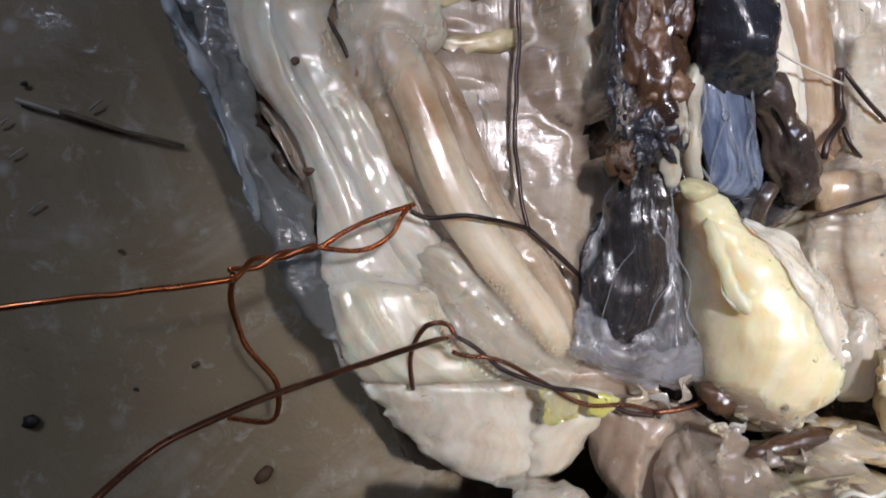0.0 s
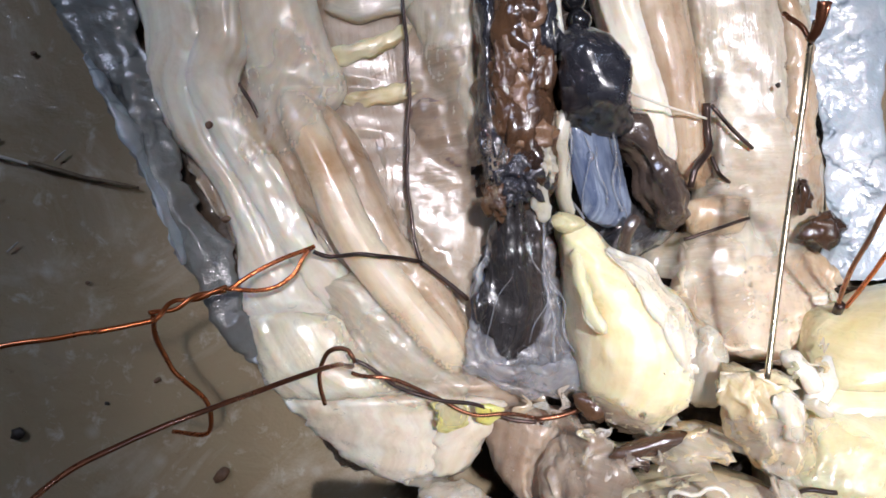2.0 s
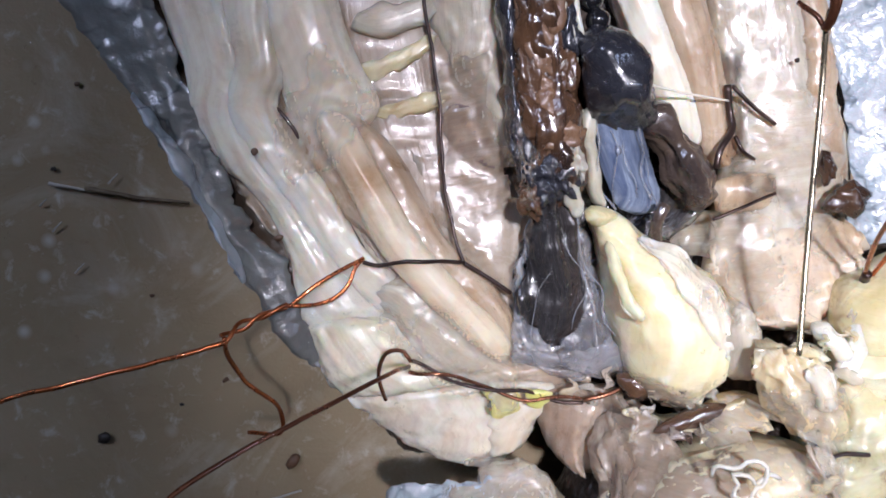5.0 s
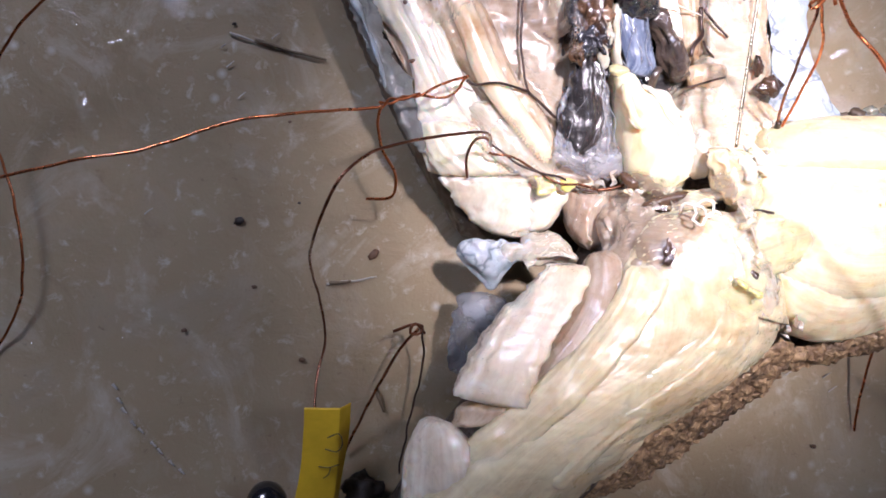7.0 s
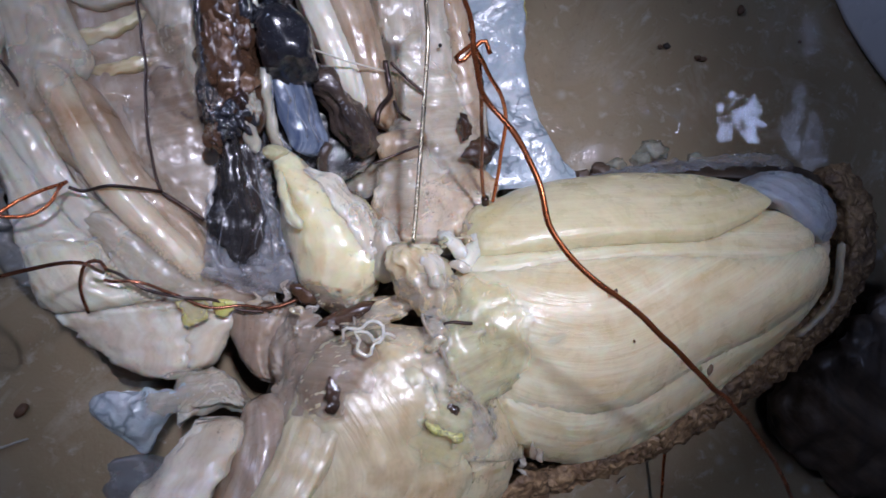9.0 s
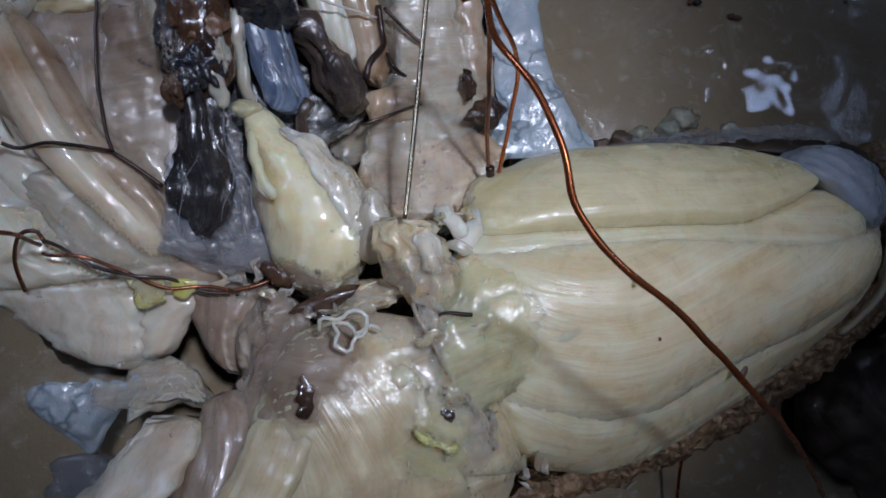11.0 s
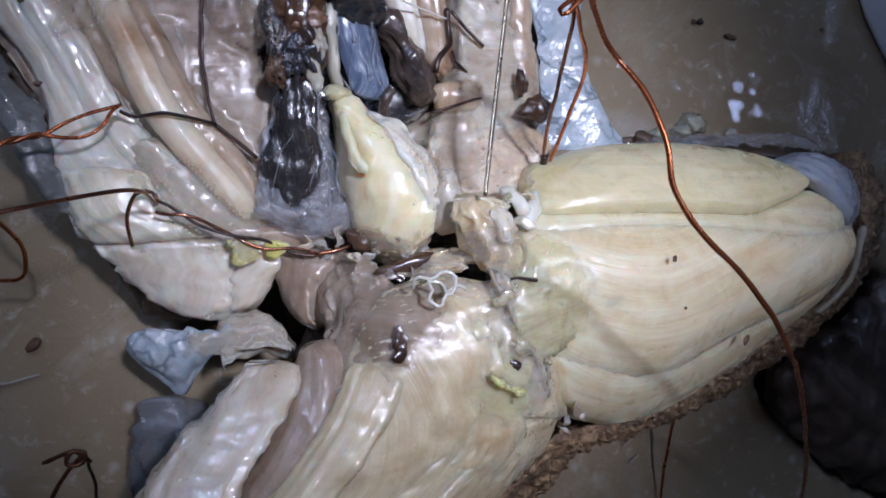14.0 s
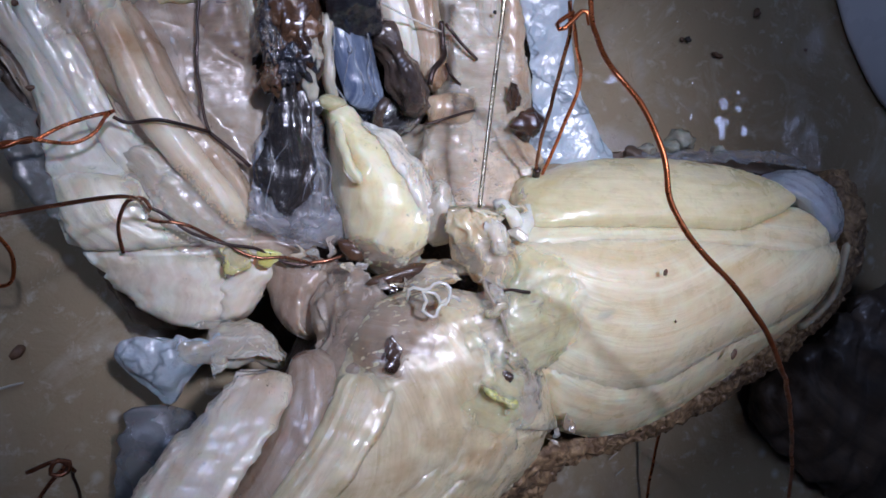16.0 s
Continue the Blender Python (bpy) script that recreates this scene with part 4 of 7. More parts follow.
strand("membrane_skirt", [
    (17.8, -8.4, 20.9, 17.6, -9.5, 20.2, 0.2, 0.2),
    (20.4, -8.3, 21.0, 21.4, -10.8, 20.0, 0.3, 0.2),
    (23.4, -9.0, 20.9, 24.6, -12.3, 19.8, 0.3, 0.2),
    (26.4, -8.8, 21.4, 28.2, -12.4, 20.0, 0.3, 0.2),
    (28.6, -7.4, 21.8, 30.2, -11.2, 20.8, 0.2, 0.2),
], GAUZE, specimen, label="thin pale translucent skirt of membrane", seed=97.0, jag=0.9, lump=0.5, ridge=0.5, ridges=0.8, square=0.5, around=34, fine=0.25, ends=(0.6, 0.6))
strand("blue_membrane", [
    (29.6, 16.5, 21.5, 33.0, 15.6, 21.5, 0.5, 1.5),
    (29.0, 13.7, 21.0, 33.9, 13.1, 21.0, 0.6, 1.5),
    (29.2, 10.4, 20.5, 34.7, 9.4, 20.5, 0.6, 1.5),
    (30.2, 7.3, 20.0, 35.3, 6.3, 20.0, 0.6, 1.5),
    (31.2, 4.9, 19.5, 34.4, 4.2, 19.5, 0.4, 1.0),
], BLUE, specimen, label="shiny blue-grey membrane", seed=19.0, ridge=0.3, ridges=0.8, lump=0.1, jag=0.2, ends=(0.5, 0.5))
# Pale strands over the membrane stand in for its white highlights.
for n, (x0, x1, bow, r) in enumerate(((30.2, 31.0, 0.5, 0.10), (31.8, 32.2, -0.4, 0.13), (33.0, 34.4, 0.6, 0.08))):
    wire("white_thread", [(x0, 15.2, 21.9), ((x0 + x1) / 2 + bow, 11.6, 21.8), (x1 - bow * 0.5, 8.2, 21.2), (x1 + 0.3, 5.0, 20.0)], r, GAUZE, specimen, wiggle=1.4, seed=50.0 + n, taper=0.4)
strand("white_tag", [
    (27.9, 16.7, 21.2, 29.4, 16.5, 21.2, 1.3, 0.6),
    (27.3, 13.9, 21.2, 28.9, 13.7, 21.2, 1.3, 0.6),
    (27.6, 10.7, 20.7, 29.0, 10.5, 20.7, 1.3, 0.6),
    (27.8, 7.4, 20.3, 29.3, 7.2, 20.3, 1.1, 0.6),
    (28.8, 5.6, 19.8, 29.7, 5.5, 19.8, 1.0, 0.5),
], FASCIA, specimen, seed=20.0, jag=0.5, around=20, ends=(1, 1), rise=1.05)
strand("dark_strip", [
    (33.9, 16.0, 20.0, 35.8, 15.8, 20.0, 1.5, 3.0),
    (34.5, 13.0, 19.5, 38.8, 13.0, 19.0, 2.2, 3.0),
    (36.0, 9.5, 19.0, 41.2, 9.1, 18.5, 2.4, 3.0),
    (37.2, 6.3, 18.5, 42.5, 5.8, 18.0, 2.2, 3.0),
    (38.5, 4.2, 18.0, 41.6, 4.1, 18.0, 1.5, 2.0),
], LIVER, specimen, label="dark speckled glossy organ strip", seed=21.0, lump=1.4, ridge=0.8, ridges=0.8, ends=(1.5, 2))
strand("white_strip", [
    (32.6, 33.5, 15.9, 37.5, 32.9, 15.9, 3.0, 3.0),
    (33.1, 27.6, 15.9, 38.0, 26.9, 15.9, 3.0, 3.0),
    (34.4, 22.5, 15.9, 39.9, 21.2, 15.9, 3.0, 3.0),
    (35.9, 17.4, 15.9, 41.3, 16.1, 15.4, 2.8, 3.0),
    (38.9, 11.4, 15.4, 41.9, 10.3, 14.9, 2.2, 2.0),
], WHITE, specimen, seed=22.0, ends=(0, 2), rise=1.05, soft=True, around=64)
strand("tan_strip", [
    (36.3, 33.0, 16.0, 42.8, 32.5, 14.8, 3.4, 3.0),
    (36.7, 27.1, 16.0, 43.5, 26.4, 14.8, 3.4, 3.0),
    (38.2, 21.4, 16.0, 44.4, 20.8, 14.8, 3.4, 3.0),
    (39.9, 16.3, 15.4, 45.0, 15.9, 14.9, 3.2, 3.0),
    (41.0, 11.0, 14.9, 45.7, 11.0, 14.4, 2.6, 3.0),
    (42.4, 7.9, 14.5, 45.2, 8.2, 14.0, 1.9, 2.0),
], TAN, specimen, label="tan tapering strip", seed=23.0, ends=(0, 2), rise=1.05, soft=True, around=64)
strand("right_wall", [
    (43.2, 32.9, 12.9, 57.4, 31.1, 12.9, 2.5, 3.0),
    (43.6, 25.6, 12.9, 57.7, 23.8, 12.9, 2.5, 3.0),
    (44.6, 18.7, 12.9, 57.7, 17.0, 12.9, 2.6, 3.0),
    (44.6, 12.3, 13.4, 58.5, 10.5, 13.4, 2.7, 3.0),
    (43.4, 6.7, 14.4, 57.5, 4.8, 14.4, 2.8, 3.0),
    (41.5, 2.4, 16.0, 57.0, -0.4, 14.8, 2.8, 3.0),
    (40.9, -3.1, 17.0, 56.6, -6.1, 15.8, 2.8, 3.0),
    (40.1, -9.5, 16.9, 54.5, -11.5, 16.9, 2.6, 3.0),
], FASCIA, specimen, label="milky translucent inner wall, speckled wet", seed=24.0, lump=0.35, ridge=0.12, ends=(0, 3), rise=1.05, soft=True, around=64)
strand("wall_edge", [
    (53.3, 28.5, 14.6, 56.1, 28.3, 14.1, 1.6, 1.0),
    (54.2, 21.8, 14.6, 57.3, 21.4, 14.1, 1.6, 1.0),
    (53.9, 15.1, 14.6, 57.4, 14.6, 14.1, 1.6, 1.0),
    (54.0, 9.4, 14.6, 58.1, 8.2, 14.1, 1.6, 1.0),
    (52.8, 4.9, 15.2, 57.8, 3.5, 14.1, 1.6, 1.0),
], TAN, specimen, seed=25.0, jag=0.6, around=24, ends=(0, 2), rise=1.05, soft=True)
strand("wall_flap", [
    (41.6, 7.6, 17.6, 49.2, 7.5, 17.6, 1.6, 0.8),
    (41.7, 5.0, 17.6, 48.6, 5.1, 17.6, 1.7, 0.8),
    (42.6, 2.9, 17.2, 47.7, 2.9, 17.2, 1.3, 0.6),
], MUSCLE, specimen, seed=26.0, jag=0.5, ends=(1, 1), rise=1.05, soft=True, around=64)
strand("wall_pad", [
    (42.5, 2.5, 16.1, 57.5, 2.5, 14.9, 1.9, 3.0),
    (40.2, -1.4, 17.4, 57.9, -1.3, 16.9, 2.5, 4.0),
    (40.4, -5.7, 18.9, 57.3, -4.6, 18.9, 2.8, 5.0),
    (41.7, -9.9, 20.9, 55.2, -8.4, 20.9, 2.8, 6.0),
], MUSCLE, specimen, seed=27.0, ends=(2, 2), lump=0.9, rise=1.05, soft=True, around=64)
strand("skin_panel", [
    (56.6, 30.8, 13.0, 66.7, 31.0, 14.0, 0.5, 0.5),
    (57.4, 23.6, 13.0, 65.8, 23.6, 14.0, 0.6, 0.5),
    (58.3, 15.3, 14.0, 64.8, 15.1, 15.0, 0.6, 0.5),
    (58.3, 8.6, 15.0, 65.3, 8.4, 16.0, 0.6, 0.5),
    (57.6, 3.7, 16.0, 66.7, 3.4, 17.0, 0.6, 0.5),
    (56.2, -0.0, 17.0, 69.2, -0.1, 17.0, 0.6, 0.5),
    (56.0, -2.4, 17.0, 70.0, -2.0, 17.0, 0.4, 0.5),
], SKIN_BLUE, specimen, label="pale blue inner skin spread beside the body", seed=28.0, lump=0.5, ridge=0.1, jag=0.3, ends=(0, 0.5))
strand("ivory_body", [
    (27.3, 5.7, 20.0, 30.6, 5.7, 20.0, 1.5, 3.0),
    (28.1, 2.2, 20.0, 34.1, 1.6, 20.0, 4.0, 5.0),
    (28.3, -1.7, 20.0, 39.1, -1.8, 20.0, 6.0, 6.0),
    (28.7, -5.6, 20.0, 40.8, -5.8, 20.0, 7.0, 7.0),
    (29.4, -9.5, 20.0, 40.1, -10.2, 20.0, 7.2, 7.0),
    (30.2, -13.1, 20.0, 39.1, -13.8, 20.0, 6.0, 6.0),
    (32.0, -16.2, 20.0, 37.4, -16.4, 20.0, 3.5, 5.0),
], IVORY, specimen, label="plump ivory body with a torn top", seed=29.0, lump=0.6, ridge=0.15, ends=(2, 3), rise=1.0, soft=True)
strand("torn_lip", [
    (28.3, 2.7, 23.5, 29.0, 2.7, 24.0, 0.5, 0.8),
    (28.5, -1.0, 25.5, 29.4, -0.8, 26.0, 0.6, 0.8),
    (28.9, -3.9, 27.0, 29.9, -3.5, 27.3, 0.7, 0.8),
    (30.1, -5.5, 28.0, 31.0, -4.6, 28.0, 0.6, 0.8),
], IVORY, specimen, seed=30.0, jag=0.3, around=20, ends=(1, 1), lump=0.4, soft=True)
strand("white_lobe", [
    (31.2, 3.0, 23.4, 33.6, 2.6, 22.4, 0.6, 1.5),
    (33.0, 0.0, 25.6, 36.6, 0.0, 24.0, 0.9, 1.5),
    (34.4, -2.8, 26.8, 38.8, -2.6, 25.0, 1.1, 1.5),
    (36.4, -5.6, 26.8, 40.2, -5.2, 24.6, 1.0, 1.5),
    (37.6, -8.2, 26.4, 40.4, -8.0, 24.6, 0.7, 1.5),
    (38.2, -10.2, 25.6, 39.8, -10.2, 24.6, 0.3, 1.0),
], WHITE, specimen, label="white glistening torn side of the ivory body", seed=31.7, jag=0.5, lump=0.8, ridge=0.3, ends=(1, 1.5), around=48, soft=True)
strand("yellow_tip", [
    (26.8, 6.3, 21.5, 28.8, 6.3, 21.5, 0.6, 1.0),
    (26.8, 5.0, 22.0, 30.3, 5.1, 22.0, 0.8, 1.0),
    (27.5, 4.0, 22.0, 29.2, 4.0, 22.0, 0.6, 1.0),
], FILM, specimen, seed=31.0, around=24, ends=(1, 1))
strand("white_sheet", [
    (-3.9, -2.4, 18.0, 5.5, -3.1, 18.5, 1.9, 1.5),
    (-2.9, -7.4, 17.9, 7.4, -7.1, 18.4, 2.2, 1.5),
    (-1.7, -10.7, 17.9, 10.8, -10.6, 18.4, 2.2, 1.5),
    (-0.4, -12.1, 17.7, 13.4, -11.8, 18.8, 1.3, 1.0),
], SINEW, specimen, label="glossy white striated sheet", seed=32.0, ridge=0.35, jag=0.4, ends=(1, 0.6), rise=1.05, soft=True, around=64)
strand("grey_band", [
    (2.0, 0.5, 17.1, 11.9, 1.0, 17.1, 1.6, 2.0),
    (4.7, -3.6, 17.0, 17.1, -4.0, 17.0, 1.9, 2.0),
    (7.7, -7.8, 17.0, 19.5, -8.3, 17.0, 1.9, 2.0),
    (10.1, -11.3, 16.5, 20.6, -11.1, 17.0, 1.9, 2.0),
], FASCIA, specimen, seed=33.0, ends=(2, 2), rise=1.05, soft=True, around=64)
strand("lower_flap", [
    (-1.1, -11.5, 17.2, 14.1, -11.8, 17.8, 1.3, 1.5),
    (0.9, -14.3, 16.0, 15.8, -14.3, 17.1, 1.7, 1.5),
    (3.1, -16.9, 14.9, 15.8, -17.1, 16.5, 2.0, 1.5),
    (5.5, -19.7, 13.9, 15.2, -20.3, 16.1, 1.9, 1.5),
    (9.0, -21.6, 13.7, 14.1, -22.4, 14.8, 1.3, 1.0),
], WHITE, specimen, label="cream muscle flap with a curled edge", seed=34.0, jag=1.1, ends=(0.6, 0.8), rise=1.05, soft=True, around=64)
strand("lower_flap", [
    (13.1, -11.4, 17.1, 22.5, -12.7, 17.7, 1.6, 1.5),
    (14.7, -15.0, 17.0, 21.9, -15.4, 17.6, 1.7, 1.5),
    (14.3, -18.5, 16.5, 19.2, -18.4, 17.1, 1.7, 1.5),
    (13.9, -21.3, 16.2, 17.3, -21.2, 16.2, 1.3, 1.0),
], WHITE, specimen, seed=35.0, jag=1.0, around=28, ends=(1, 1), rise=1.05, soft=True)
strand("lower_flap", [
    (18.6, -13.1, 17.4, 30.2, -13.8, 17.9, 2.5, 2.5),
    (19.9, -16.7, 16.9, 29.2, -17.7, 17.4, 3.0, 3.0),
    (21.2, -20.7, 16.4, 27.8, -21.6, 16.9, 2.8, 3.0),
    (24.1, -24.3, 16.0, 27.1, -24.7, 16.0, 1.9, 2.0),
], ROSY, specimen, seed=36.0, ends=(1.5, 2), rise=1.05, soft=True, around=64)
strand("yellow_fat", [
    (14.3, -11.6, 21.5, 17.7, -11.8, 21.5, 0.3, 0.5),
    (14.6, -13.6, 21.3, 18.1, -13.5, 21.3, 0.3, 0.5),
    (14.8, -15.5, 21.0, 16.8, -15.4, 21.0, 0.3, 0.5),
], YELLOW, specimen, label="bright yellow scrap of fat", seed=37.0, jag=1.0, lump=0.6, ridge=0.4, square=0.55, fine=0.2, around=20, ends=(0.6, 0.6))
strand("yellow_fat", [
    (18.1, -12.0, 21.5, 21.8, -12.7, 21.5, 0.3, 0.5),
    (18.3, -13.5, 21.3, 21.2, -14.1, 21.3, 0.3, 0.5),
    (18.6, -14.8, 21.0, 20.2, -15.0, 21.0, 0.3, 0.5),
], YELLOW, specimen, seed=38.0, jag=1.0, lump=0.6, ridge=0.4, square=0.55, fine=0.2, around=20, ends=(0.6, 0.6))
strand("torn_skin", [
    (2.2, -23.8, 17.2, 2.3, -25.0, 17.0, 0.5, 0.4),
    (3.4, -22.4, 18.2, 3.7, -27.0, 16.8, 0.9, 0.4),
    (5.6, -22.1, 18.9, 5.8, -28.7, 16.6, 1.1, 0.4),
    (8.0, -22.3, 19.0, 8.1, -30.4, 16.6, 1.0, 0.4),
    (9.9, -22.6, 19.0, 10.2, -28.3, 17.4, 0.8, 0.4),
    (12.1, -23.0, 18.8, 12.3, -26.1, 18.0, 0.9, 0.4),
    (14.7, -22.4, 18.6, 15.1, -25.7, 18.2, 0.8, 0.4),
], SKIN_BLUE, specimen, label="thin crumpled pale blue piece of skin", seed=39.0, lump=0.7, ridge=0.35, ridges=0.5, jag=0.35, around=56, ends=(1.2, 1.0), square=0.75, rise=1.0, fine=0.25)
strand("torn_skin", [
    (12.3, -22.2, 17.9, 12.7, -27.6, 17.4, 0.8, 0.6),
    (15.4, -21.4, 18.1, 15.4, -26.6, 17.6, 1.6, 0.8),
    (18.3, -21.6, 18.5, 18.1, -26.5, 18.0, 1.9, 0.8),
    (20.4, -23.5, 18.8, 20.6, -27.5, 18.2, 1.3, 0.8),
    (21.9, -25.7, 18.4, 21.8, -27.9, 18.4, 0.8, 0.6),
], FASCIA, specimen, label="glistening strip joining the torn skin", seed=96.0, lump=0.8, ridge=0.5, jag=0.6, ends=(0.8, 1), rise=1.05, soft=True, around=64)
strand("thin_skin", [
    (3.2, -31.1, 13.0, 11.4, -32.1, 14.0, 0.5, 0.4),
    (1.8, -36.4, 13.0, 9.3, -36.8, 15.0, 0.7, 0.4),
    (1.0, -41.3, 12.0, 6.3, -41.5, 15.0, 0.6, 0.4),
    (1.4, -45.4, 11.0, 4.0, -45.0, 14.0, 0.4, 0.4),
], SKIN_THIN, specimen, label="thin translucent skin", seed=40.0, lump=0.9, jag=0.8, around=28, ends=(1, 1))
strand("thigh_muscle", [
    (51.7, -4.6, 22.7, 49.6, -10.8, 26.1, 3.0, 4.0),
    (55.7, -3.6, 21.6, 52.9, -11.4, 27.2, 4.0, 6.0),
    (62.8, -2.1, 20.5, 59.0, -11.6, 27.3, 5.5, 7.0),
    (73.8, -1.7, 19.5, 68.6, -11.9, 27.3, 6.0, 7.0),
    (84.7, -2.8, 19.5, 79.6, -12.7, 27.3, 5.6, 7.0),
    (91.5, -4.9, 20.6, 86.3, -11.4, 26.2, 4.5, 6.0),
    (95.3, -7.2, 21.8, 93.1, -9.2, 24.0, 3.0, 4.0),
], OCHRE, specimen, label="yellowish thigh muscle", seed=41.0, ridge=0.09, lump=0.15, ends=(2, 2), rise=1.05, soft=True, around=64)
strand("thigh_muscle", [
    (49.9, -9.9, 25.4, 47.9, -15.2, 27.7, 2.3, 4.0),
    (56.0, -9.8, 25.2, 53.4, -14.8, 28.6, 2.8, 4.0),
    (65.5, -9.9, 25.2, 63.4, -15.0, 28.6, 2.8, 4.0),
    (75.6, -10.4, 25.2, 73.1, -14.8, 28.6, 2.8, 4.0),
    (83.4, -11.1, 25.2, 81.7, -15.6, 28.6, 2.8, 4.0),
    (89.8, -9.4, 24.2, 89.2, -16.9, 28.1, 2.8, 4.0),
    (96.4, -9.6, 23.2, 94.6, -17.2, 26.6, 2.6, 4.0),
    (100.5, -12.3, 22.6, 98.8, -16.4, 24.8, 2.0, 3.0),
], CREAM, specimen, label="pale sinew between two muscles", seed=42.0, ridge=0.09, lump=0.15, ends=(2, 2), rise=1.05, soft=True, around=64)
strand("thigh_muscle", [
    (47.0, -13.2, 25.8, 45.6, -23.6, 27.0, 3.0, 8.0),
    (49.6, -12.6, 28.0, 49.5, -28.5, 25.8, 5.0, 9.0),
    (56.3, -12.5, 28.1, 56.6, -32.8, 24.7, 6.5, 9.0),
    (65.6, -12.6, 28.1, 67.8, -33.8, 23.7, 7.0, 9.0),
    (77.0, -13.1, 27.1, 80.1, -29.4, 22.7, 7.0, 9.0),
    (87.6, -13.8, 26.1, 89.5, -26.4, 22.7, 6.0, 8.0),
    (96.0, -14.4, 25.0, 97.4, -23.1, 22.8, 4.5, 7.0),
    (102.3, -14.9, 23.0, 102.7, -19.1, 21.8, 3.0, 5.0),
], CREAM, specimen, label="large cream thigh muscle with fine fibres", seed=43.0, ridge=0.09, lump=0.15, ends=(2, 2.5), rise=1.05, soft=True, around=64)
strand("thigh_muscle", [
    (49.8, -25.6, 28.1, 51.1, -33.5, 23.7, 2.5, 6.0),
    (53.1, -27.2, 28.3, 54.9, -37.2, 21.5, 3.5, 7.0),
    (60.4, -27.2, 27.3, 63.2, -40.0, 19.5, 4.5, 8.0),
    (68.7, -24.1, 27.4, 72.6, -39.1, 18.4, 4.5, 8.0),
    (77.9, -22.4, 26.4, 82.8, -35.3, 17.4, 4.2, 8.0),
    (87.8, -21.4, 25.3, 91.8, -30.5, 17.5, 3.6, 7.0),
    (96.5, -19.8, 24.2, 99.3, -25.4, 18.6, 3.0, 6.0),
    (101.5, -17.8, 23.2, 103.8, -20.4, 19.8, 1.9, 4.0),
], CREAM, specimen, label="lower thigh muscle with a white sinew streak", seed=44.0, ridge=0.09, lump=0.15, ends=(2, 2), rise=1.05, soft=True, around=64)
strand("thigh_muscle", [
    (45.8, -17.7, 29.7, 46.3, -26.1, 29.1, 1.6, 2.0),
    (51.5, -16.6, 31.6, 52.5, -26.6, 29.9, 1.9, 3.0),
    (60.2, -16.4, 32.1, 61.3, -26.7, 30.4, 1.9, 3.0),
    (71.8, -16.6, 31.1, 72.1, -23.9, 30.0, 1.9, 3.0),
    (85.2, -16.4, 29.3, 84.9, -21.1, 28.7, 1.3, 3.0),
], CREAM, specimen, label="broad fibrous layer on the thigh", seed=74.0, ridge=0.09, lump=0.15, ends=(3, 4), rise=1.05, soft=True, around=64)
strand("sinew_streak", [
    (60.1, -30.6, 27.8, 60.5, -31.7, 27.3, 1.1, 0.6),
    (65.6, -27.4, 28.3, 66.6, -29.0, 27.7, 1.3, 0.6),
    (72.4, -24.3, 28.3, 73.6, -26.5, 27.7, 1.3, 0.6),
    (79.7, -22.7, 27.8, 80.8, -24.1, 27.3, 1.1, 0.6),
    (85.5, -22.0, 27.4, 86.3, -23.0, 26.9, 0.8, 0.5),
], SINEW, specimen, seed=45.0, around=20, ends=(2, 2), lump=0.1, rise=1.05, soft=True)
strand("knee_cap", [
    (91.8, -4.4, 20.8, 91.2, -6.7, 24.2, 1.9, 3.0),
    (96.7, -3.5, 19.6, 94.4, -9.1, 25.2, 3.5, 4.0),
    (101.6, -4.0, 18.6, 97.9, -12.5, 24.2, 4.0, 5.0),
    (105.5, -5.9, 17.7, 102.1, -14.7, 22.1, 3.5, 5.0),
    (108.6, -9.7, 16.9, 106.0, -13.7, 19.1, 1.9, 4.0),
], GRISTLE, specimen, label="blue-grey gristle cap at the knee", seed=46.0, ends=(1.5, 1.5), lump=0.4, rise=1.0, soft=True, around=64)
strand("warty_skin", [
    (53.4, -44.0, 14.0, 51.0, -50.5, 10.0, 2.0, 9.0),
    (57.4, -42.5, 14.0, 56.1, -47.9, 10.0, 2.0, 9.0),
    (64.1, -41.7, 14.0, 63.9, -46.0, 10.0, 2.0, 9.0),
    (73.5, -39.9, 14.0, 75.0, -43.9, 10.0, 1.8, 9.0),
    (85.4, -35.2, 14.0, 88.8, -40.2, 10.0, 1.6, 9.0),
    (95.9, -30.0, 14.0, 100.9, -34.5, 10.0, 1.5, 9.0),
    (105.9, -24.5, 14.0, 111.4, -28.4, 10.0, 1.4, 9.0),
    (112.1, -17.6, 14.0, 118.9, -19.9, 10.0, 1.4, 9.0),
    (114.1, -10.3, 13.0, 120.9, -10.3, 10.0, 1.4, 9.0),
    (111.2, -3.6, 12.0, 118.0, -2.0, 9.0, 1.2, 9.0),
], WARTS, specimen, label="brown warty outer skin along the thigh", seed=47.0, warts=0.85, lump=0.5, fine=0.36, around=84, ends=(1, 2))
strand("skin_rim", [
    (71.6, -1.3, 14.0, 70.8, -3.5, 17.0, 1.2, 9.0),
    (80.3, -0.3, 13.0, 77.7, -2.9, 17.0, 1.2, 9.0),
    (90.9, -0.6, 12.0, 87.3, -3.1, 17.0, 1.2, 9.0),
    (100.3, -1.7, 12.0, 95.7, -4.2, 17.0, 1.2, 9.0),
    (107.8, -3.0, 12.0, 101.8, -5.7, 17.0, 1.2, 8.0),
    (112.2, -5.5, 12.0, 107.4, -7.5, 16.0, 1.0, 8.0),
], DARKSKIN, specimen, label="dark damp skin rim behind the thigh", seed=48.0, warts=0.3, lump=0.6, around=26, ends=(1, 2))
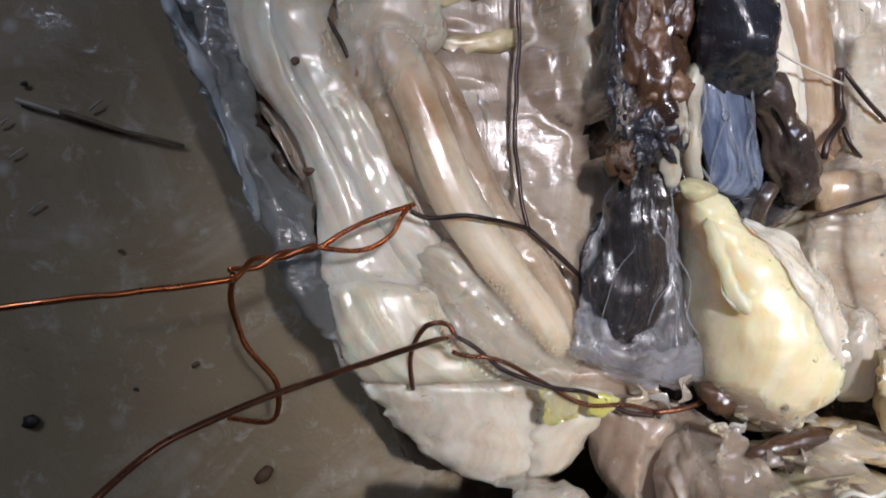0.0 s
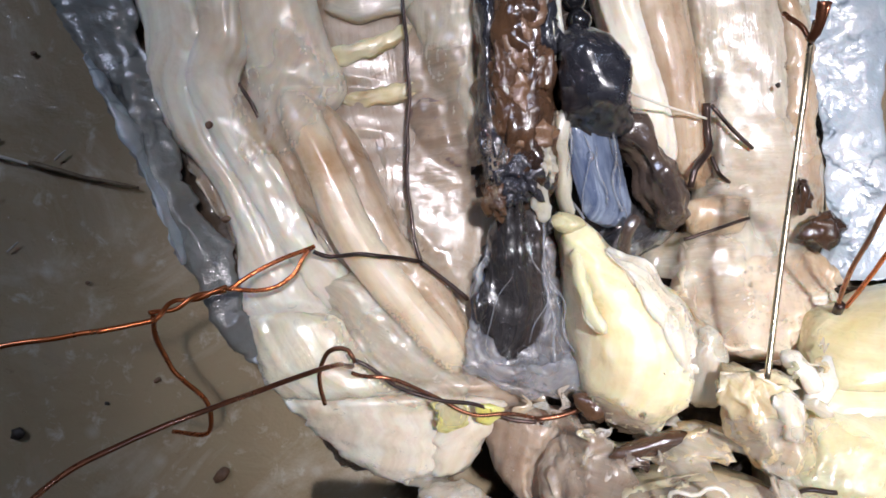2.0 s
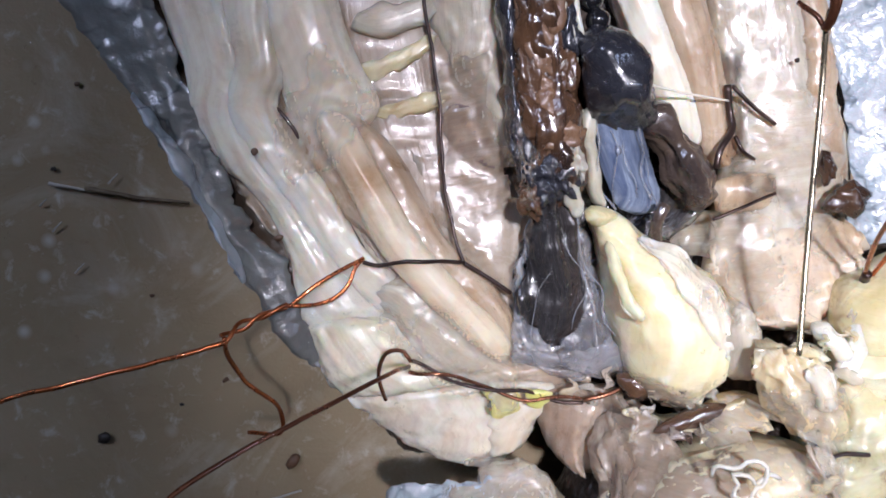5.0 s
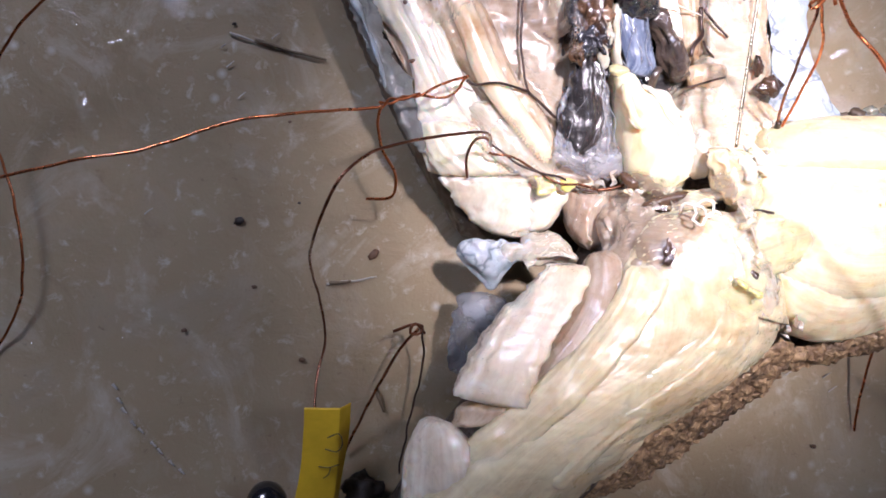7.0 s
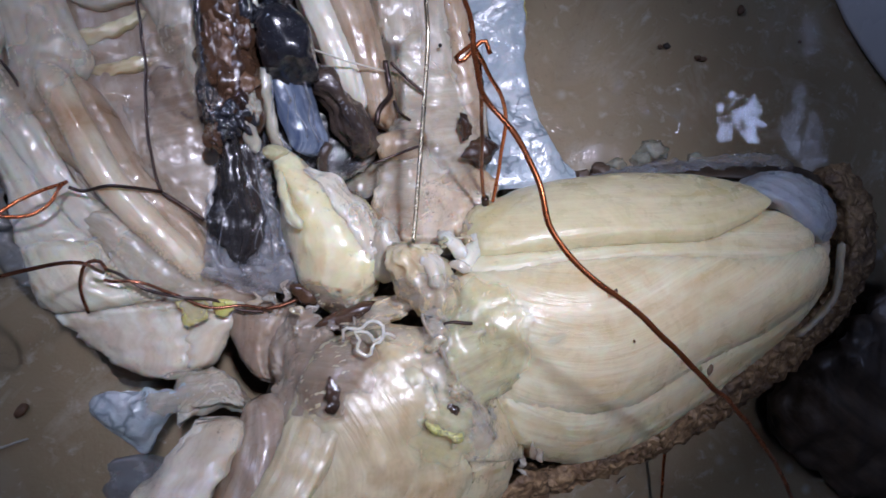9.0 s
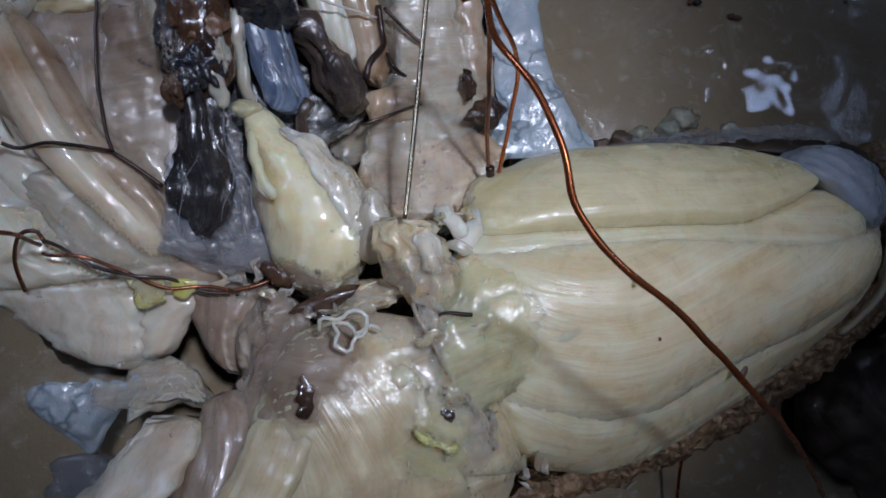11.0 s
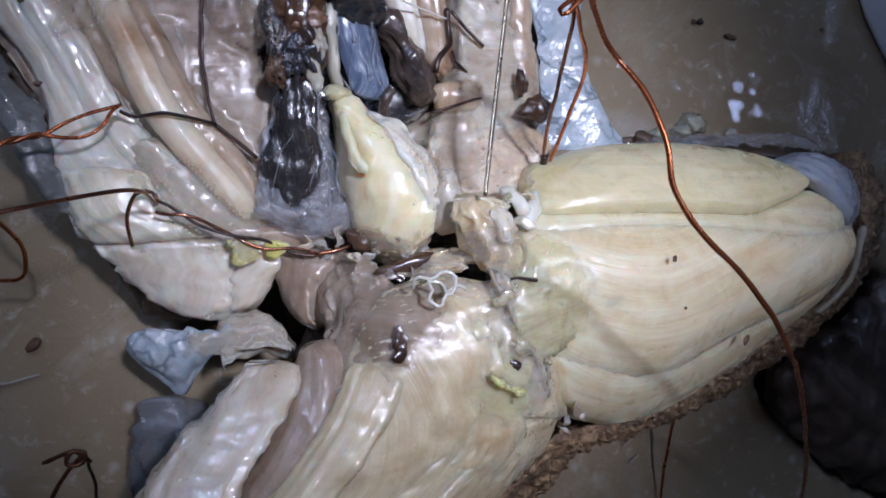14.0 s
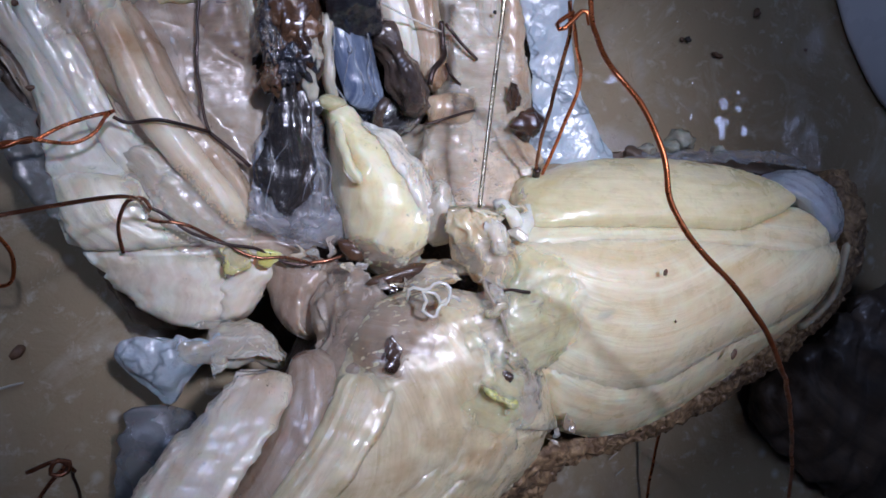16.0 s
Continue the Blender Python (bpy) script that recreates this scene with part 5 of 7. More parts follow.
strand("sinew_streak", [
    (106.8, -14.9, 21.4, 105.9, -14.8, 21.4, 0.8, 0.4),
    (106.1, -21.7, 19.4, 105.2, -21.1, 19.4, 0.8, 0.4),
    (103.3, -25.0, 19.4, 102.3, -24.4, 19.4, 0.8, 0.4),
    (98.5, -28.0, 19.4, 97.6, -27.2, 19.4, 0.8, 0.4),
], FASCIA, specimen, seed=49.0, around=14, ends=(0.5, 0.5), rise=1.05, soft=True)
strand("rim_film", [
    (70.3, -1.3, 15.5, 70.5, -3.2, 19.0, 0.2, 0.3),
    (77.8, -0.5, 15.5, 77.6, -2.2, 18.5, 0.3, 0.3),
    (85.4, -0.2, 15.5, 85.0, -1.8, 18.0, 0.3, 0.3),
    (93.4, -0.1, 15.5, 92.6, -2.2, 18.0, 0.3, 0.3),
    (99.5, -0.4, 15.5, 98.6, -2.4, 18.0, 0.2, 0.3),
    (104.6, -1.8, 15.0, 103.0, -3.6, 18.0, 0.2, 0.3),
], GAUZE, specimen, label="wet translucent film along the thigh's upper edge", seed=99.0, jag=1.1, lump=0.6, ridge=0.4, around=24, ends=(1, 1), fine=0.3)
for n, (x, y, r) in enumerate(((82.9, 1.6, 1.7), (81.0, 0.6, 1.2), (77.0, 0.3, 1.0), (89.5, -0.1, 1.0), (74.4, -0.6, 1.3), (71.5, -1.0, 1.0), (68.0, -1.6, 1.4))):
    lump("gel_clot", (x, y, 14.0), (r * 1.3, r, r), GEL if n < 4 else DARKSKIN, specimen, "", rough=0.5, seed=40.0 + n, freq=1.4)
strand("brown_skin_fold", [
    (104.9, -35.5, 5.0, 101.0, -43.3, 2.0, 2.0, 3.0),
    (111.9, -31.0, 8.0, 109.8, -52.3, 2.0, 3.0, 5.0),
    (120.4, -25.8, 8.0, 117.8, -59.5, 2.0, 4.0, 5.0),
    (130.5, -22.6, 8.0, 127.5, -65.0, 2.0, 4.0, 5.0),
    (143.3, -23.4, 8.0, 141.6, -72.4, 2.0, 4.0, 5.0),
    (156.1, -29.6, 6.0, 155.6, -71.3, 2.0, 3.0, 4.0),
], DARKSKIN, specimen, label="dark brown mottled skin of the lower limb", seed=50.0, warts=0.12, lump=1.6, ends=(3, 3), around=56)
strand("leg_muscle", [
    (34.4, -17.4, 28.8, 44.8, -18.1, 30.0, 2.5, 6.0),
    (30.3, -20.2, 29.9, 48.9, -23.1, 29.9, 4.0, 8.0),
    (27.8, -24.3, 30.0, 52.1, -29.8, 28.8, 5.5, 9.0),
    (25.4, -29.1, 30.1, 54.3, -36.3, 26.7, 6.0, 10.0),
    (24.1, -34.2, 30.2, 54.6, -35.1, 24.6, 6.5, 10.0),
    (17.8, -40.0, 30.3, 51.5, -41.9, 22.5, 7.0, 10.0),
    (11.1, -45.7, 30.3, 40.3, -49.4, 22.5, 7.0, 10.0),
    (3.6, -53.2, 30.3, 29.3, -55.9, 22.5, 7.0, 10.0),
    (-3.9, -60.7, 29.4, 20.4, -65.4, 20.4, 7.0, 10.0),
    (-13.2, -70.5, 27.3, 10.1, -74.0, 20.5, 7.0, 10.0),
], LEG, specimen, label="large cream leg muscle with soft folds", seed=51.0, ridge=0.2, lump=0.35, ridges=0.4, ends=(2, 0), around=56, rise=1.05, soft=True)
strand("leg_muscle", [
    (16.2, -26.1, 27.0, 22.1, -26.4, 29.2, 1.6, 4.0),
    (11.5, -30.7, 27.7, 19.3, -32.0, 31.7, 2.0, 5.0),
    (6.4, -35.7, 28.7, 15.5, -37.3, 33.1, 2.3, 6.0),
    (2.8, -40.6, 29.7, 12.4, -42.0, 34.1, 2.3, 6.0),
    (0.4, -44.7, 29.7, 10.9, -46.5, 34.2, 2.0, 6.0),
    (-0.0, -46.3, 29.9, 10.7, -47.8, 33.8, 1.7, 5.0),
], WHITE, specimen, label="cut white leg muscle with a blunt end", seed=52.0, ridge=0.2, lump=0.35, jag=0.7, ends=(0.5, 0.3), square=0.6, rise=1.05, soft=True, around=64)
strand("leg_muscle", [
    (22.5, -23.9, 26.8, 27.2, -24.4, 28.0, 2.5, 5.0),
    (19.9, -30.0, 27.8, 26.0, -30.9, 29.0, 3.5, 5.0),
    (16.1, -36.3, 28.8, 22.8, -36.8, 30.0, 3.6, 5.0),
    (12.4, -41.7, 29.9, 18.2, -41.8, 29.9, 3.2, 5.0),
    (9.9, -45.5, 29.9, 14.2, -45.1, 29.9, 2.4, 4.0),
], ROSY, specimen, seed=53.0, ridge=0.2, lump=0.35, ends=(2, 2), rise=1.05, around=64)
strand("leg_muscle", [
    (0.3, -47.5, 27.9, 12.2, -45.1, 29.1, 1.9, 3.0),
    (0.5, -49.8, 27.8, 11.5, -47.0, 30.0, 2.4, 4.0),
    (-0.4, -51.2, 27.8, 8.9, -50.0, 30.0, 2.2, 4.0),
], TAN, specimen, seed=54.0, ridge=0.2, lump=0.35, ends=(1, 1), rise=1.05, soft=True, around=64)
strand("leg_muscle", [
    (-3.5, -49.2, 25.6, 2.6, -51.5, 31.2, 3.0, 6.0),
    (-6.3, -54.2, 24.5, 3.2, -56.5, 31.3, 4.0, 8.0),
    (-7.3, -59.4, 24.6, 3.6, -61.0, 30.2, 4.0, 8.0),
    (-7.8, -66.4, 24.7, 3.9, -67.2, 29.1, 4.0, 8.0),
    (-9.2, -72.5, 24.7, 4.0, -72.2, 29.1, 4.0, 8.0),
], WHITE, specimen, label="white rounded muscle end", seed=55.0, ridge=0.2, lump=0.35, ends=(2, 0), rise=1.05, soft=True, around=64)
strand("leg_muscle", [
    (27.5, -49.4, 29.3, 32.9, -51.2, 22.5, 2.5, 5.0),
    (19.5, -52.4, 31.5, 31.0, -57.5, 20.3, 3.5, 7.0),
    (11.7, -56.8, 31.6, 25.3, -62.2, 19.2, 3.8, 7.0),
    (4.2, -61.0, 30.6, 16.5, -66.9, 18.2, 3.8, 7.0),
    (-4.2, -67.4, 29.5, 9.0, -74.0, 18.3, 3.8, 7.0),
], LEG, specimen, seed=56.0, ridge=0.2, lump=0.35, ends=(2, 0), rise=1.05, soft=True, around=64)
strand("leg_muscle", [
    (27.3, -25.6, 31.2, 33.8, -27.5, 33.4, 1.1, 3.0),
    (23.9, -31.5, 31.9, 30.8, -32.4, 34.2, 1.7, 4.0),
    (19.3, -37.2, 32.9, 26.2, -38.0, 35.1, 1.9, 4.0),
    (13.3, -42.9, 32.9, 21.2, -43.6, 35.1, 1.9, 4.0),
    (5.9, -49.1, 31.9, 14.8, -49.8, 34.2, 1.7, 4.0),
    (-0.5, -55.7, 29.8, 6.7, -57.1, 32.0, 2.2, 3.0),
], LEG, specimen, seed=71.0, ridge=0.2, lump=0.35, ends=(2, 2), rise=1.05, around=64)
strand("leg_muscle", [
    (38.8, -34.0, 32.3, 43.0, -38.0, 31.7, 1.3, 2.0),
    (32.2, -38.0, 33.2, 37.5, -43.9, 32.1, 1.4, 2.0),
    (24.4, -42.8, 33.3, 30.8, -48.9, 31.6, 1.4, 2.0),
    (16.7, -48.5, 33.3, 23.1, -54.8, 31.1, 1.4, 2.0),
    (10.2, -55.2, 32.3, 16.2, -61.5, 30.6, 1.3, 2.0),
], LEG, specimen, seed=72.0, ridge=0.2, lump=0.35, ends=(3, 2), rise=1.05, soft=True, around=64)
strand("leg_muscle", [
    (41.2, -37.6, 32.3, 50.6, -39.5, 25.5, 2.2, 3.0),
    (34.5, -42.3, 33.3, 45.0, -45.8, 25.5, 2.5, 4.0),
    (28.6, -46.4, 33.3, 36.5, -50.1, 25.5, 2.5, 4.0),
    (22.9, -49.8, 32.3, 30.0, -53.9, 25.5, 2.2, 4.0),
], LEG, specimen, seed=73.0, ridge=0.2, lump=0.35, ends=(2, 2), rise=1.05, soft=True, around=64)
strand("warty_skin", [
    (57.5, -39.2, 22.0, 60.3, -42.3, 16.0, 1.5, 10.0),
    (51.1, -41.3, 23.0, 59.3, -46.9, 14.0, 2.0, 12.0),
    (44.4, -44.9, 23.0, 53.5, -52.5, 12.0, 2.0, 12.0),
    (37.7, -48.4, 23.0, 46.4, -58.1, 10.0, 2.0, 12.0),
    (31.9, -53.1, 22.0, 41.6, -62.3, 9.0, 2.0, 12.0),
    (28.8, -58.5, 21.0, 36.8, -65.3, 9.0, 2.0, 10.0),
    (22.4, -62.1, 20.0, 28.8, -68.0, 8.0, 1.5, 10.0),
    (13.9, -65.6, 20.0, 18.4, -71.1, 8.0, 1.5, 10.0),
    (5.5, -71.7, 20.0, 9.1, -77.8, 8.0, 1.5, 10.0),
], WARTS, specimen, label="brown warty outer skin of the leg", seed=57.0, warts=0.95, lump=0.6, fine=0.36, around=96, ends=(1.5, 0))
strand("groin_tissue", [
    (27.6, -14.7, 19.9, 31.9, -16.1, 22.1, 1.9, 4.0),
    (26.3, -17.7, 21.6, 33.7, -19.5, 27.2, 2.5, 5.0),
    (25.5, -21.5, 23.5, 32.8, -23.8, 30.3, 2.8, 6.0),
    (24.5, -25.9, 25.6, 29.7, -27.8, 31.2, 2.6, 6.0),
    (21.9, -30.0, 26.8, 27.0, -31.2, 31.3, 1.9, 5.0),
], ROSY, specimen, label="brownish stringy groin tissue", seed=58.0, lump=1.2, ridge=0.7, ends=(1.5, 2), rise=1.05, soft=True, around=64)
strand("groin_tissue", [
    (29.7, -15.9, 22.0, 33.0, -17.5, 23.0, 1.2, 3.0),
    (33.7, -16.8, 23.0, 36.8, -18.4, 25.0, 1.4, 3.0),
    (37.9, -15.3, 24.0, 40.9, -17.2, 26.0, 1.4, 3.0),
    (41.3, -14.5, 25.0, 43.5, -16.4, 27.0, 1.2, 3.0),
], STRAW, specimen, seed=59.0, lump=1.0, ends=(1, 1), soft=True)
wire("seam_vein", [(42.7, -16.5, 34.0), (44.0, -19.8, 34.6), (45.4, -23.8, 34.8), (47.7, -27.9, 34.2), (49.8, -32.3, 32.8)], 0.22, ROSY, specimen, label="brown seam between leg and thigh", wiggle=0.6)
strand("groin_membrane", [
    (43.4, -16.6, 32.6, 44.7, -17.4, 33.2, 1.4, 1.0),
    (43.2, -21.0, 33.1, 47.0, -22.1, 33.1, 1.6, 1.0),
    (43.9, -25.6, 33.1, 48.7, -26.8, 32.6, 1.6, 1.0),
    (45.3, -30.5, 32.2, 50.5, -31.2, 31.1, 1.6, 1.0),
    (47.3, -35.1, 30.4, 51.8, -35.7, 28.1, 1.3, 1.0),
], FASCIA, specimen, label="shiny seam of connective tissue", seed=60.0, lump=1.0, ridge=0.6, jag=0.8, ends=(1, 1.5), rise=1.05, soft=True, around=64)
strand("groin_membrane", [
    (44.6, -18.0, 34.0, 47.0, -18.2, 33.0, 0.7, 1.0),
    (44.9, -21.2, 34.5, 51.8, -21.8, 33.0, 0.8, 1.0),
    (46.3, -24.6, 34.0, 53.1, -25.0, 32.0, 0.7, 1.0),
    (49.3, -28.2, 33.0, 52.6, -28.2, 31.0, 0.5, 1.0),
], FILM, specimen, label="yellowish fatty film", seed=61.0, jag=1.0, lump=0.8, ends=(1, 1), soft=True)
strand("yellow_fat", [
    (41.3, -28.3, 36.0, 41.8, -29.1, 36.0, 0.3, 0.5),
    (42.8, -29.4, 36.2, 43.1, -30.4, 36.2, 0.3, 0.5),
    (45.4, -30.7, 35.5, 45.3, -31.5, 35.5, 0.4, 0.5),
], YELLOW, specimen, seed=62.0, around=18, ends=(0.6, 0.6), jag=1.0, lump=0.6, ridge=0.4, square=0.55, fine=0.2)
strand("tissue_knot", [
    (40.1, -8.6, 31.0, 45.3, -8.5, 31.0, 1.9, 2.0),
    (40.1, -10.6, 30.9, 46.1, -10.5, 30.9, 2.4, 4.0),
    (41.1, -13.2, 29.9, 47.1, -13.0, 29.9, 3.0, 5.0),
    (43.1, -15.3, 29.9, 48.3, -14.9, 29.9, 2.8, 5.0),
    (44.4, -18.1, 29.9, 48.4, -17.9, 29.9, 2.2, 4.0),
], STRAW, specimen, label="raised straw-brown knot of tissue at the pin", seed=63.0, lump=1.2, ridge=0.8, jag=0.6, ends=(1, 2), rise=1.05, soft=True, around=64)
strand("tissue_knot", [
    (43.8, -10.3, 32.6, 45.7, -10.1, 32.6, 1.6, 1.0),
    (44.0, -12.8, 33.1, 46.3, -12.5, 33.1, 1.7, 1.0),
    (44.7, -14.7, 33.2, 46.6, -14.6, 33.2, 1.4, 1.0),
], WHITE, specimen, seed=64.0, around=22, ends=(1, 1), lump=0.6, jag=0.4, rise=1.05, soft=True)
strand("tissue_tuft", [
    (46.8, -7.5, 27.0, 48.3, -7.2, 27.0, 0.8, 0.6),
    (47.0, -8.8, 28.0, 48.9, -8.4, 28.0, 0.8, 0.6),
    (47.9, -10.2, 28.5, 49.8, -9.6, 28.5, 0.8, 0.6),
    (49.1, -11.4, 28.5, 50.0, -11.0, 28.5, 0.8, 0.6),
], WHITE, specimen, label="white tuft of tissue", seed=65.0, around=26, fine=0.2, square=0.9, rise=1.0, ends=(0.5, 0.5), lump=0.35, jag=0.25, ridge=0.15)
strand("tissue_tuft", [
    (52.9, -5.9, 25.0, 54.2, -5.8, 25.0, 0.8, 0.6),
    (51.4, -8.3, 26.5, 53.1, -8.6, 26.5, 0.8, 0.6),
    (49.5, -10.3, 28.0, 51.9, -10.9, 28.0, 0.8, 0.6),
    (48.2, -12.0, 28.5, 50.2, -12.4, 28.5, 0.8, 0.6),
], WHITE, specimen, seed=66.0, around=26, fine=0.2, square=0.9, rise=1.0, ends=(0.5, 0.5), lump=0.35, jag=0.25, ridge=0.15)
strand("tissue_leaf", [
    (40.0, -4.7, 26.3, 41.1, -4.9, 26.3, 1.0, 0.4),
    (38.8, -7.9, 26.2, 42.4, -8.0, 26.2, 1.3, 0.4),
    (38.3, -10.9, 25.2, 41.8, -11.5, 26.3, 1.3, 0.4),
    (38.4, -12.6, 24.3, 41.6, -13.2, 25.4, 1.0, 0.4),
], FASCIA, specimen, seed=67.0, around=22, ends=(1, 1), jag=0.5, rise=1.05)
strand("dark_clot", [
    (31.5, -22.3, 34.6, 32.3, -22.5, 34.7, 0.1, 0.8),
    (31.3, -23.7, 34.8, 32.8, -23.6, 34.9, 0.2, 0.8),
    (31.3, -25.0, 34.8, 32.6, -24.6, 34.9, 0.2, 0.8),
    (31.5, -26.4, 34.7, 32.2, -26.3, 34.8, 0.1, 0.8),
], BROWN, specimen, label="flat dark brown spot", seed=95.0, around=20, jag=1.0, lump=0.5, ends=(0.5, 0.5), fine=0.2)
lump("dark_clot", (45.0, -28.0, 34.2), (0.8, 1.0, 0.4), BROWN, specimen, "", rough=0.5, seed=5.0)
lump("dark_clot", (31.3, -12.8, 22.0), (2.2, 1.6, 1.2), BROWN, specimen, "", rough=0.7, seed=6.0, freq=1.5)
lump("dark_clot", (35.4, -16.2, 25.5), (3.5, 1.0, 0.8), BROWN, specimen, "", rough=0.6, seed=7.0, turn=0.25)
lump("dark_clot", (55.6, 3.5, 19.0), (2.0, 1.5, 1), BROWN, specimen, "", rough=0.7, seed=8.0, freq=1.6)
lump("dark_clot", (54.1, 7.2, 18.0), (0.9, 1.6, 0.8), BROWN, specimen, "", rough=0.7, seed=9.0, freq=1.6)
lump("dark_clot", (-6.3, 15.9, 20.6), (0.39, 0.35, 0.15), GRIT_BROWN, specimen, "", rough=0.4, seed=1.0)
lump("dark_clot", (-5.2, 6.7, 19.8), (0.42, 0.35, 0.18), GRIT_BROWN, specimen, "", rough=0.5, seed=2.0)
lump("dark_clot", (8.5, 28.8, 17.6), (0.84, 0.35, 0.15), GRIT_BROWN, specimen, "", rough=0.4, seed=4.0)
lump("dark_clot", (57.0, 4.9, 15.5), (0.63, 0.63, 0.36), GRIT, specimen, "", rough=0.4, seed=11.0)
lump("dark_clot", (52.3, 18.9, 16.8), (0.28, 0.28, 0.18), GRIT, specimen, "", rough=0.4, seed=12.0)
lump("dark_clot", (66.0, -17.3, 34.6), (0.32, 0.42, 0.12), GRIT_BROWN, specimen, "", rough=0.4, seed=13.0)
lump("dark_clot", (79.6, -28.9, 28.9), (0.35, 0.7, 0.15), GRIT_BROWN, specimen, "", rough=0.4, seed=14.0, turn=-0.6)
lump("dark_clot", (68.3, -23.5, 32.9), (0.17, 0.21, 0.09), GRIT_BROWN, specimen, "", rough=0.4, seed=15.0)
wire("nerve_curl", [(33.6, -18.3, 34.3), (34.1, -17.1, 35.0), (35.8, -17.7, 35.4), (36.9, -17.0, 35.8), (38.2, -17.7, 36.0), (37.8, -19.2, 36.0), (36.7, -19.4, 36.3), (36.2, -20.6, 36.0), (34.9, -19.8, 35.8), (35.5, -18.7, 36.2), (35.0, -17.8, 36.4), (36.5, -18.1, 36.6), (37.1, -19.0, 36.2), (38.7, -18.4, 35.8), (39.7, -19.0, 35.4)], 0.2, SINEW, specimen, label="pale curled nerve thread", wiggle=0.5)
strand("hip_fold", [
    (38.8, -22.0, 33.4, 43.0, -23.0, 33.9, 0.8, 2.0),
    (39.7, -27.0, 33.9, 43.9, -28.8, 34.4, 0.8, 2.0),
    (40.0, -30.8, 33.9, 46.1, -33.8, 33.4, 0.8, 2.0),
    (38.4, -35.9, 33.5, 46.5, -38.0, 31.8, 0.8, 2.0),
    (34.9, -39.8, 33.5, 42.9, -42.3, 31.3, 0.8, 2.0),
], LEG, specimen, seed=94.0, ridge=0.2, lump=0.5, ends=(3, 3), rise=1.05, soft=True, around=64)
wire("white_thread", [(34.3, 17.9, 22.5), (38.5, 16.7, 20.5), (43.9, 15.4, 18.5)], 0.13, SINEW, specimen, label="white thread")
wire("white_thread", [(27.9, 28.1, 23.0), (28.2, 24.0, 23.0), (28.3, 21.6, 22.0)], 0.35, SINEW, specimen, wiggle=0.4)
wire("white_thread", [(26.4, 28.3, 23.0), (27.1, 24.6, 23.5), (27.2, 21.1, 23.0)], 0.4, SINEW, specimen, wiggle=0.4, seed=2.0)
wire("dark_vessel", [(40.9, 3.3, 19.2), (44.3, 3.9, 19.0), (48.1, 5.0, 18.8)], 0.18, DARK_WIRE, specimen, label="dark thin vessel", wiggle=0.3)
wire("dark_vessel", [(34.3, 1.4, 20.0), (34.5, 3.9, 22.0), (35.3, 5.4, 22.0)], 0.7, LIVER, specimen, wiggle=0.6)
# Dark strand laid along a crease; its colour stands in for the shade.
wire("dark_vessel", [(-4.8, 22.0, 18.6), (-2.3, 17.9, 18.3), (-0.2, 11.4, 18.0), (2.0, 7.3, 17.8), (3.4, 4.3, 17.6)], 0.2, DARK_WIRE, specimen, wiggle=0.2)
wire("dark_vessel", [(48.6, -18.6, 33.5), (46.5, -18.3, 33.5), (44.7, -18.6, 33.8)], 0.22, DARK_WIRE, specimen, wiggle=0.2)


def shreds(count, corner, across, down, heights, mats, seed, size=(1.2, 3.2)):
    """Ragged scraps of tissue strewn over a patch of the specimen."""
    dice = random.Random(seed)
    for i in range(count):
        u, v = dice.random(), dice.random()
        x = corner[0] + across[0] * u + down[0] * v
        y = corner[1] + across[1] * u + down[1] * v
        z = heights[0] + (heights[1] - heights[0]) * u + (heights[2] - heights[0]) * v + dice.uniform(-0.4, 0.3)
        a, n = dice.uniform(0, 6.28), dice.uniform(*size)
        w = n * dice.uniform(0.1, 0.3)
        dx, dy = math.cos(a), math.sin(a)
        rows = [(x + dx * s * n + dy * w * k + dy * b, y + dy * s * n - dx * w * k - dx * b, z + h, x + dx * s * n - dy * w * k + dy * b, y + dy * s * n + dx * w * k - dx * b, z + h + 0.1, 0.09, 0.12)
                for s, k, h, b in ((-0.5, 0.5, -0.3, 0), (-0.15, 1.0, 0.15, dice.uniform(-0.4, 0.4)), (0.2, 0.8, 0.3, dice.uniform(-0.5, 0.5)), (0.5, 0.3, dice.uniform(-0.2, 0.6), dice.uniform(-0.6, 0.6)))]
        strand("tissue_shred", rows, dice.choice(mats), specimen, lump=0.12, ridge=0.12, jag=0.5, ends=(0.2, 0.2), fine=0.2, seed=seed + i * 1.3, around=16)


shreds(16, (41.4, -6.5), (12.4, 0.5), (-0.8, -8.0), (29, 27, 32.5), (SINEW, FASCIA, STRAW, FILM), 5, (1.2, 3.2))
shreds(8, (27.7, -13.7), (9.0, -2.6), (0.7, -4.1), (23, 26, 26), (FASCIA, STRAW, BROWN), 7, (1.2, 3.2))
shreds(10, (43.2, -15.9), (7.0, -4.4), (-0.4, -15.2), (34.5, 33.5, 35), (FASCIA, FILM, STRAW), 8, (1.5, 3.5))
shreds(6, (18.6, -11.8), (9.5, -0.5), (0.3, -6.9), (20, 20.5, 19.5), (FASCIA, MUSCLE), 9, (1.2, 3.2))
shreds(6, (47.7, -36.6), (3.7, 3.5), (7.6, -3.9), (28, 28, 26), (FASCIA, ROSY), 13, (1.2, 3.2))
settle(SOFT_PARTS)
